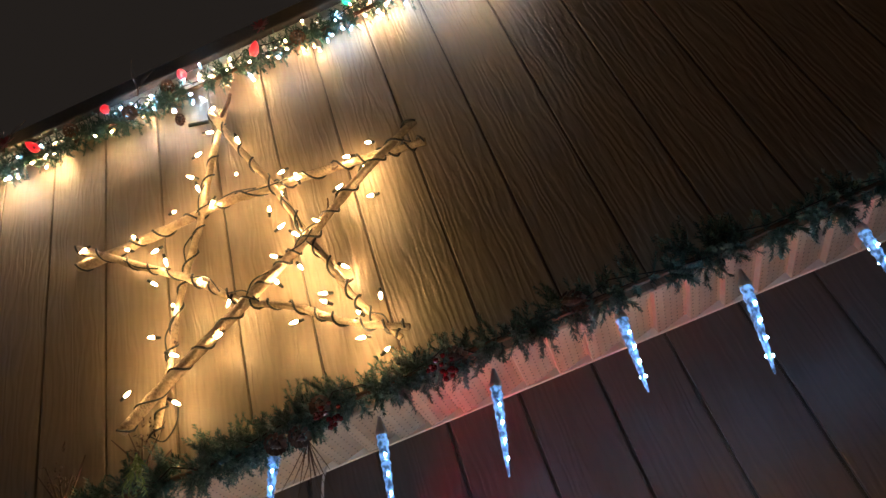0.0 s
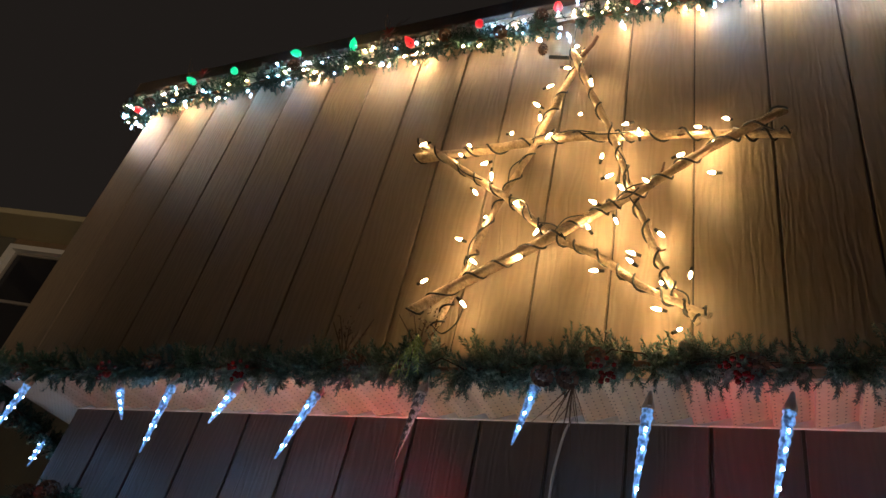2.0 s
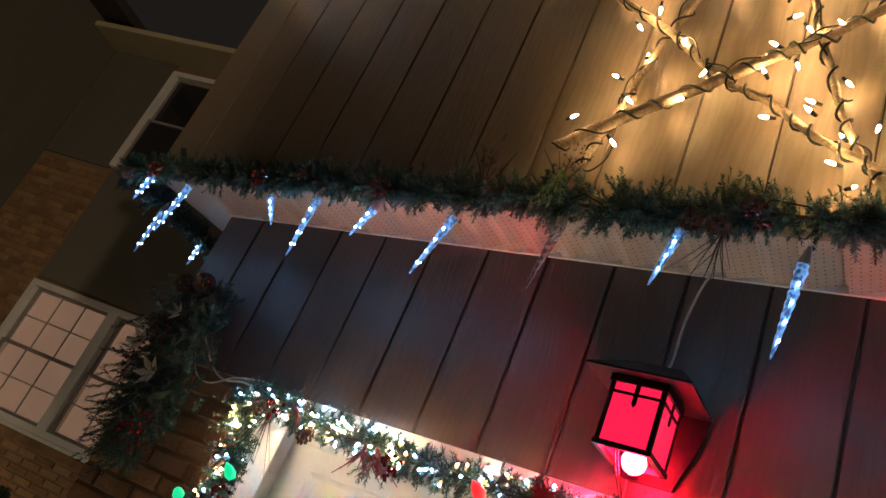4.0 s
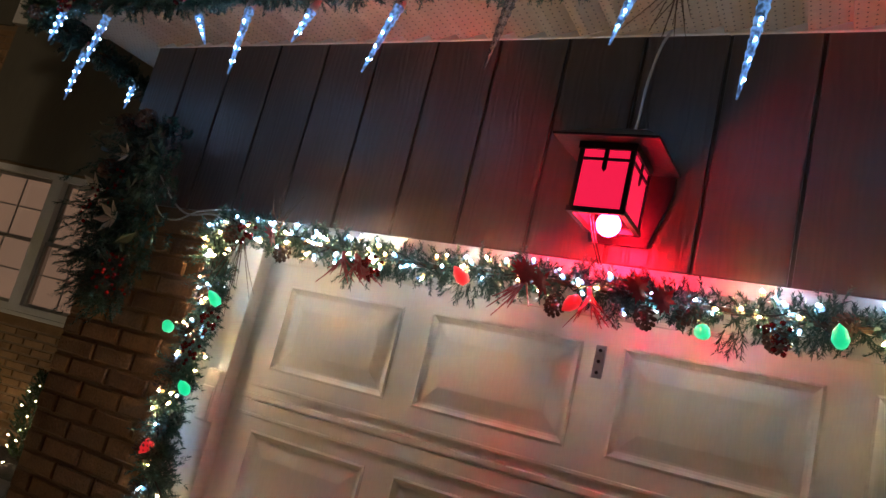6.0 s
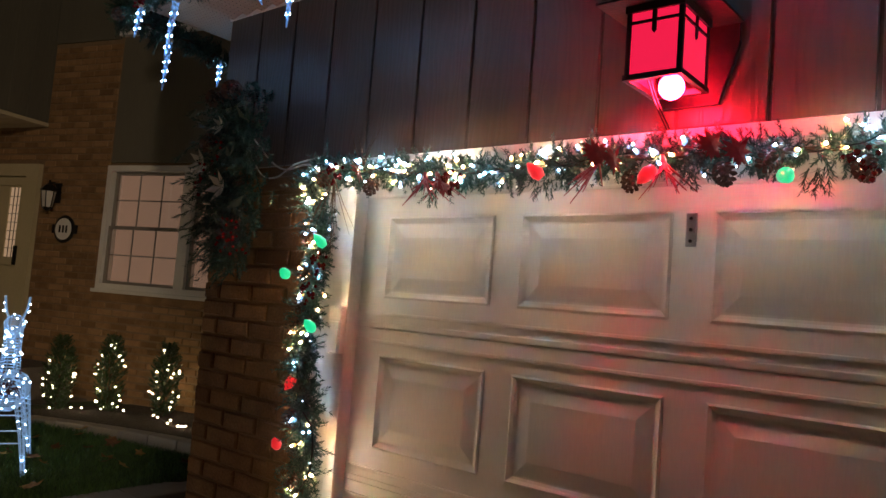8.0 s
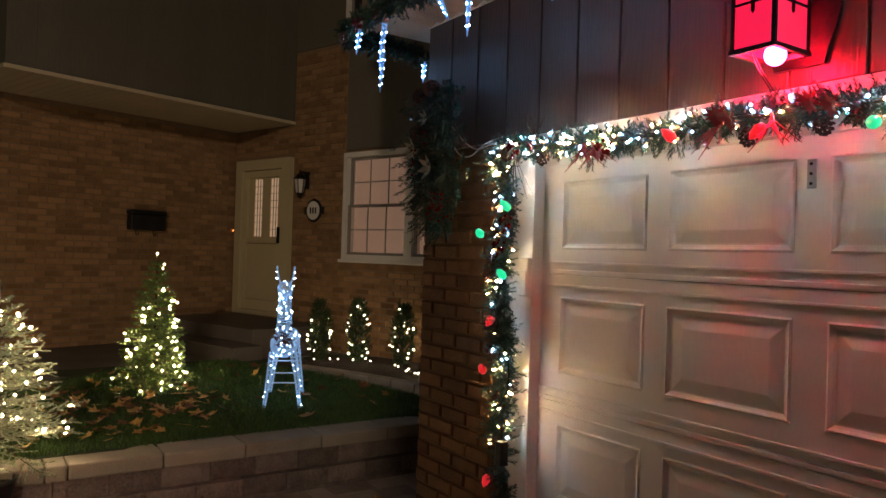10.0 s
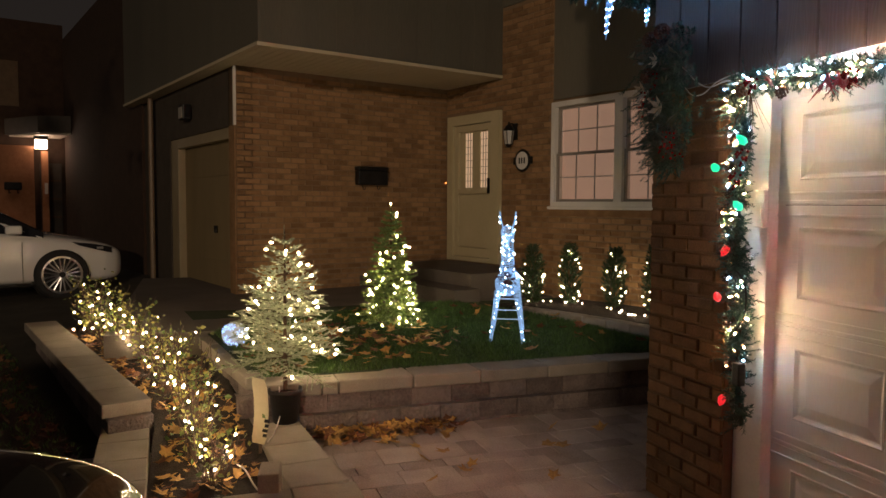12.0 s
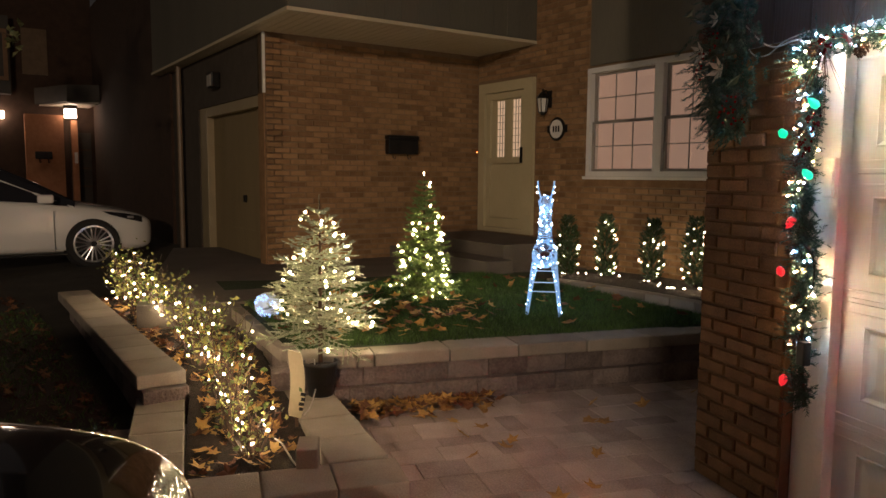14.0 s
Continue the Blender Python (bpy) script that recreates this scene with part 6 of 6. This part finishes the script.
# street tree by the yard with late leaves
def street_tree(x, y, h):
    rng = random.Random(17)
    t = thing("street_tree", pose(x, y, ground_height(x, y) - 0.05), "dark street tree with a few late green leaves", "tree")
    part("trunk", tube(bmesh.new(), spline([(0, 0, 0), (0.04, 0.02, h * 0.4), (0.0, 0.06, h * 0.75), (0.05, 0.05, h)], 14), [0.13 - 0.0075 * k for k in range(14)], 10), M_TWIG, t)
    leaves = []
    ends = [(-0.3, 2.3, 3.05)] + [(1.5 * math.cos(a), min(1.45, 1.5 * math.sin(a)), h * rng.uniform(0.75, 1.15)) for a in [k * 0.7 for k in range(9)]]
    for k, e in enumerate(ends):
        limb = spline([(0.02, 0.03, h * rng.uniform(0.5, 0.8)), Vector(e) * 0.5 + Vector((0, 0, h * 0.42)), e], 10)
        part("limb", tube(bmesh.new(), limb, [0.035 - 0.003 * q for q in range(10)], 6), M_TWIG, t)
        spread = 0.07 if k == 0 else 0.28
        leaves += [limb[rng.randrange(5 if k else 8, 10)] + Vector((rng.gauss(0, spread), rng.gauss(0, spread * 0.8), rng.gauss(-0.05, spread))) for _ in range(22 if k == 0 else 120)]
    part("crown", leaf_mesh("crown", leaves, 0.13, M_TREELEAF, 19, 0.2, 0.7), None, t)
    return t


M_TREELEAF = surface("dull_green_leaves", (0.07, 0.08, 0.03), (0.16, 0.16, 0.07), 0.6, 10, 60, 0, jitter=0.6, island=True)
street_tree(-6.35, -6.9, 4.3)

# ---- cars ----
def car(name, m, paint, label, glass, tall=1.0, lamps=True, ws=1.0):
    c = thing(name, m, label, "car")
    st = [(2.20, 0.50, 0.34, 0.54, 0.575), (2.14, 0.70, 0.24, 0.62, 0.66), (2.0, 0.82, 0.20, 0.69, 0.735), (1.75, 0.875, 0.19, 0.745, 0.80), (1.35, 0.90, 0.19, 0.80, 0.875), (0.95, 0.905, 0.19, 0.86, 0.945),
          (0.4, 0.91, 0.19, 0.90, 0.95), (-0.5, 0.91, 0.19, 0.93, 0.96), (-1.3, 0.905, 0.19, 0.95, 0.98), (-1.9, 0.87, 0.22, 0.96, 1.0), (-2.15, 0.78, 0.30, 0.94, 0.98), (-2.22, 0.66, 0.36, 0.86, 0.9)]
    bm = bmesh.new()
    rings = []
    for x, w, lo, sh, top in [(q[0] + (0.14 if lamps else 0.0) * max(0, q[0] - 1.35), q[1], q[2], q[3] * tall, q[4] * tall) for q in st]:
        half = [(w * 0.90, lo), (w * 0.985, lo + 0.10), (w, (lo + sh) / 2), (w * 0.985, sh - 0.07), (w * 0.94, sh), (w * 0.80, sh + (top - sh) * 0.55), (w * 0.42, top - 0.004), (0, top)]
        ring = [(y, z) for y, z in half] + [(-y, z) for y, z in half[-2::-1]]
        rings.append([bm.verts.new((x, y, z)) for y, z in ring])
    for a, b in zip(rings, rings[1:]):
        for k in range(len(a) - 1):
            bm.faces.new((a[k], a[k + 1], b[k + 1], b[k]))
        bm.faces.new((a[-1], a[0], b[0], b[-1]))
    bm.faces.new(rings[0])
    bm.faces.new(rings[-1][::-1])
    bmesh.ops.recalc_face_normals(bm, faces=bm.faces)
    body = part("body", bm, paint, c, smooth=True)
    sub = body.modifiers.new("round", "SUBSURF")
    sub.levels = sub.render_levels = 2
    gs = [(1.12, 0.93, 0.80, 0.80), (0.62, 1.18, 0.74, 0.74), (0.16, 1.385, 0.64, 0.66), (-0.5, 1.455, 0.63, 0.66), (-1.15, 1.42, 0.61, 0.65), (-1.75, 1.20, 0.62, 0.68), (-2.05, 0.99, 0.66, 0.70)]
    gs = [(q[0], q[1] * (1 + 0.6 * (tall - 1)) + (0.04 if tall > 1.05 else 0), q[2], q[3]) for q in gs]
    bm = bmesh.new()
    rings = []
    for x, top, wt, wb in gs:
        rings.append([bm.verts.new((x, y, z)) for y, z in ((0.84, 0.90), (wt + 0.05, top - 0.10 if top > 1.1 else top - 0.02), (wt, top - 0.015), (wt * 0.5, top), (-wt * 0.5, top), (-wt, top - 0.015), (-wt - 0.05, top - 0.10 if top > 1.1 else top - 0.02), (-0.84, 0.90))])
    for a, b in zip(rings, rings[1:]):
        for k in range(7):
            bm.faces.new((a[k], a[k + 1], b[k + 1], b[k]))
    bmesh.ops.recalc_face_normals(bm, faces=bm.faces)
    part("glasshouse", bm, glass, c, "dark tinted windows", smooth=True)
    bm = bmesh.new()
    rings = []
    for x, top, wt, wb in gs[2:6]:
        rings.append([bm.verts.new((x, y, z)) for y, z in ((wt + 0.03, top - 0.06), (wt, top + 0.005), (wt * 0.5, top + 0.018), (-wt * 0.5, top + 0.018), (-wt, top + 0.005), (-wt - 0.03, top - 0.06))])
    for a, b in zip(rings, rings[1:]):
        for k in range(5):
            bm.faces.new((a[k], a[k + 1], b[k + 1], b[k]))
    part("roof", bm, paint, c, smooth=True)
    for s in (-1, 1):
        part("pillar", tube(bmesh.new(), [(1.10, s * 0.83, 0.93), (0.62, s * 0.79, 1.13), (0.16, s * 0.70, 1.33), (-0.5, s * 0.69, 1.40), (-1.15, s * 0.67, 1.36), (-1.9, s * 0.74, 1.02)], 0.024, 6), paint, c)
        part("pillar", tube(bmesh.new(), [(-0.35, s * 0.845, 0.92), (-0.42, s * 0.70, 1.37)], 0.03, 6), M_BLACK, c)
        mir = part("mirror", boxm(0.60, 0.82, s * 0.90 - 0.02, s * 0.90 + 0.16 * s if s > 0 else s * 0.90 + 0.02, 1.00, 1.13, bev=0.03) if s > 0 else boxm(0.60, 0.82, -1.06, -0.88, 1.00, 1.13, bev=0.03), paint, c)
        if lamps:
            hl = bmesh.new()
            top = [(1.50, 0.90, 0.765), (1.80, 0.885, 0.735), (2.05, 0.80, 0.69), (2.16, 0.68, 0.655)]
            low = [(1.60, 0.90, 0.715), (1.84, 0.895, 0.655), (2.07, 0.81, 0.60), (2.18, 0.70, 0.585)]
            rows = [[hl.verts.new((x, s * (y + o), z * tall)) for x, y, z in q] for q, o in ((top, -0.06), (top, 0.0), (low, 0.006), (low, -0.06))]
            for p, q in zip(rows, rows[1:] + rows[:1]):
                for k in range(3):
                    hl.faces.new((p[k], p[k + 1], q[k + 1], q[k]))
            for k in (0, 3):
                hl.faces.new([r[k] for r in rows])
            bmesh.ops.recalc_face_normals(hl, faces=hl.faces)
            lamp = part("headlight", hl, M_GLASS, c, "dark swept-back headlight glass")
            part("reflector", boxm(1.86, 1.96, min(s * 0.84, s * 0.888), max(s * 0.84, s * 0.888), 0.655 * tall, 0.69 * tall, bev=0.008), M_RIM, lamp)
        part("sill_trim", boxm(-1.1, 1.0, min(s * 0.89, s * 0.93), max(s * 0.89, s * 0.93), 0.20, 0.24, bev=0.01), M_BLACK, c)
        for xx in (0.82, -0.38, -1.3):
            part("door_seam", boxm(xx, xx + 0.006, min(s * 0.9, s * 0.9145), max(s * 0.9, s * 0.9145), 0.27, 0.88), M_BLACK, c)
        for xx in (-0.1, -1.1):
            part("door_handle", boxm(xx - 0.2, xx, min(s * 0.89, s * 0.935), max(s * 0.89, s * 0.935), 0.76, 0.79, bev=0.006), paint, c)
        for xx in (1.35, -1.32):
            # flat black disc stands in for the shade inside the wheel well
            part("wheel_well_disc", lathe(bmesh.new(), [(0.365 * ws, 0), (0.365 * ws, 0.1)], 28, pose(xx, s * 0.905 + (0.05 if s < 0 else -0.05), 0.33 * ws - 0.02 * (ws > 1), 90 if s > 0 else -90)), M_BLACK, c)
            wh = part("wheel", lathe(bmesh.new(), [(0.20, 0.0), (0.235, 0.02), (0.325, 0.02), (0.335, 0.05), (0.335, 0.17), (0.31, 0.20), (0.22, 0.2)], 32), M_TYRE, c, "black tyre", m=pose(xx, s * 0.90, 0.33 * ws - 0.02 * (ws > 1), -90 * s, 0, 0) @ pose(0, 0, -0.145) @ Matrix.Diagonal((ws, ws, 1, 1)))
            rim = bmesh.new()
            lathe(rim, [(0.245, 0.16), (0.25, 0.212), (0.225, 0.215), (0.215, 0.16)], 32)
            lathe(rim, [(0.05, 0.15), (0.05, 0.19), (0.02, 0.195)], 16)
            for k in range(20):
                a = (k // 2) * math.pi / 5 + (0.10 if k % 2 else -0.10)
                a2 = (k // 2) * math.pi / 5 + (0.17 if k % 2 else -0.17)
                tube(rim, [(0.04 * math.cos(a), 0.04 * math.sin(a), 0.212), (0.23 * math.cos(a2), 0.23 * math.sin(a2), 0.216)], [0.012, 0.009], 5)
            part("rim", rim, M_RIM, wh, "silver multi-spoke alloy rim")
            part("brake_disc", lathe(bmesh.new(), [(0.21, 0.13), (0.21, 0.14)], 20), M_BLACK, wh)
    if lamps:
        part("grille", boxm(2.12, 2.19, -0.42, 0.42, 0.30, 0.46, bev=0.02), M_BLACK, c)
    return c


car("white_hatchback", HM @ pose(-4.32, -6.25, ground_height(-9.9, -4.4) - 0.04, 0, 0, 90), M_CARW, "white hatchback car parked in the neighbour's drive", M_GLASS, 1.13, ws=1.16)
car("black_car", pose(0.66, -4.72, -0.01, 0, 0, 90), M_CARB, "glossy black car parked in the driveway", M_GLASS, 1.04, False)

# ---- fallen leaves ----


def maple_outline():
    out = []
    for k in range(15):
        a = 2 * math.pi * k / 15
        r = (0.5, 0.24, 0.30)[k % 3] * (1.0 if k else 0.6)
        out.append((r * math.cos(a), r * math.sin(a)))
    return out


LEAF = maple_outline()


def leaves_mesh(name, places, seed, mat=None):
    rng = random.Random(seed)
    vs, fs = [], []
    for x, y, z, size in places:
        m = Matrix.Translation((x, y, z)) @ Euler((rng.gauss(0, 0.35), rng.gauss(0, 0.35), rng.uniform(0, 6.28))).to_matrix().to_4x4()
        n = len(vs)
        curl = rng.uniform(0.1, 0.9)
        s = size * rng.uniform(0.7, 1.25)
        vs.append(m @ Vector((0, 0, 0.006)))
        for px, py in LEAF:
            vs.append(m @ Vector((px * s, py * s, curl * s * (px * px + 0.4 * py * py) + rng.uniform(0, 0.006))))
        fs += [(n, n + 1 + k, n + 1 + (k + 1) % 15) for k in range(15)]
    me = bpy.data.meshes.new(name)
    me.from_pydata([tuple(v) for v in vs], [], fs)
    me.materials.append(mat or M_FALL)
    return me


rng = random.Random(5)
heap = [(-2.33 + abs(rng.gauss(0, 0.12)), rng.uniform(-1.7, -0.7) + 0.1 * rng.gauss(0, 1), 0.012 + rng.random() * 0.05, 0.11) for _ in range(170)]
tagged(part("leaf_heap", leaves_mesh("leaf_heap", heap, 1), None), "heap of brown maple leaves against the low wall", "leaves", kind="stuff")
onlawn = []
while len(onlawn) < 190:
    x, y = rng.uniform(-5.4, -2.7), rng.uniform(-2.4, 1.6)
    dens = 1.0 if (x + 3.7) ** 2 + (y + 1.0) ** 2 < 0.8 else 0.2
    if in_lawn(x, y) and rng.random() < dens:
        onlawn.append((x, y, lawn_z(x, y) + 0.042, 0.125))
tagged(part("lawn_leaves", leaves_mesh("lawn_leaves", onlawn, 2), None), "scattered yellow and brown maple leaves on the grass", "leaves", kind="stuff")
insoil = []
for _ in range(700):
    x = -1.2 - 5.0 * rng.random() ** 0.8
    y0 = -2.68 - (0.0 if x > -2.45 else 0.335 * (-2.45 - x))
    y1 = -1.98 - (0.104 * (-1.16 - x) if x > -2.6 else 0.15 + 0.18 * (-2.6 - x))
    insoil.append((x, rng.uniform(y0 + 0.05, y1 - 0.03), 0.065 + 0.16 * min(1, max(0, (-1.6 - x) / 1.5)), rng.choice((0.05, 0.07, 0.11))))
tagged(part("bed_leaves", leaves_mesh("bed_leaves", insoil, 3), None), "small dry leaves lying on the mulch", "leaves", kind="stuff")
yard = []
for _ in range(620):
    x, y = rng.uniform(-7.5, -0.6), 0
    y = -3.15 - (0.335 * max(0, -2.45 - x)) - abs(rng.gauss(0, 1.4))
    yard.append((x, y, ground_height(x, y) - 0.012, 0.10))
tagged(part("yard_leaves", leaves_mesh("yard_leaves", yard, 4, M_FALLD), None), "brown fallen leaves by the kerb, darkened for shade", "leaves", kind="stuff")
single = [leaves_mesh("fallen_leaf", [(0, 0, 0, 0.13)], 40 + k) for k in range(5)]
for k in range(26):
    x, y = rng.uniform(-2.1, -0.4), rng.uniform(-1.4, 1.9)
    tagged(part("fallen_leaf", single[k % 5], None, m=pose(x, y, 0.012, 0, 0, rng.uniform(0, 360))), "single dry maple leaf on the pavers", "leaf", "leaves on the pavers")

# yard grass tufts beside the kerb
gp = []
for _ in range(2500):
    x = rng.uniform(-6.5, -0.8)
    y = -3.12 - 0.335 * max(0, -2.45 - x) - abs(rng.gauss(0, 0.7))
    gp.append((x, y, ground_height(x, y) - 0.03, rng.gauss(0, 0.3), rng.gauss(0, 0.3), 1, 0.02))
tagged(part("yard_grass", needle_mesh("yard_grass", gp, 3, 0.05, 0.005, M_GRASS, 0.5, 4), None), "sparse dark grass beside the kerb", "grass", kind="stuff")

# ---- driveway pavers ----
drive = structure("driveway", boxm(-2.38, 5.4, -9.0, 3.2, -0.06, -0.012), M_PAVER, "concrete block paving of the driveway", category="driveway")
PAV = {}


def paver(w, l):
    if (w, l) not in PAV:
        PAV[w, l] = mesh_of("paver", boxm(-w / 2 + 0.002, w / 2 - 0.002, -l / 2 + 0.002, l / 2 - 0.002, -0.03, 0.0, bev=0.003), M_PAVER)
    return PAV[w, l]


rng = random.Random(12)
count = 0
row_x = -2.37
rowsw = [0.21, 0.21, 0.28, 0.14]
ri = 0
while row_x < 0.35:
    w = rowsw[ri % 4]
    ri += 1
    y = -1.62 - rng.random() * 0.2
    while y < 2.3:
        l = rng.choice((0.14, 0.21, 0.28, 0.28))
        hidden = row_x + w > -0.80 and y > -0.1
        if not hidden:
            part("paver", paver(w, l), None, drive, m=pose(row_x + w / 2, y + l / 2, rng.uniform(-0.002, 0.002), rng.gauss(0, 0.25), rng.gauss(0, 0.25), 0))
            count += 1
        y += l
    row_x += w

# ---- brickwork ----
pier = thing("brick_pier", Matrix(), "tan brick pier beside the garage door", "pier", kind="structure")
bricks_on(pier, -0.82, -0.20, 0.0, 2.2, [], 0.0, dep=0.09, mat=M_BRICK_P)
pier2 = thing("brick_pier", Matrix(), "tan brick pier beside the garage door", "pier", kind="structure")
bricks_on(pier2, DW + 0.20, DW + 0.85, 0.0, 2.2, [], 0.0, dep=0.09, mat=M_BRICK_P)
bricks_on(main, 0.0, 4.9, 0.45, 4.3, [win, (0.0, 1.33, 0, 2.95), (2.32, 5.0, 2.80, 9), (-1, 1.31, 3.37, 9)], 0.0, as_parts=lambda u, z: 1.3 < u < 2.4 and z > 0.9)
bricks_on(nbside, -3.35, 0.0, 0.2, 3.37, [], 0.0, m=pose(0, 0, 0, 0, 0, 90), as_parts=lambda u, z: -2.9 < u < -0.4 and 1.2 < z < 2.9)
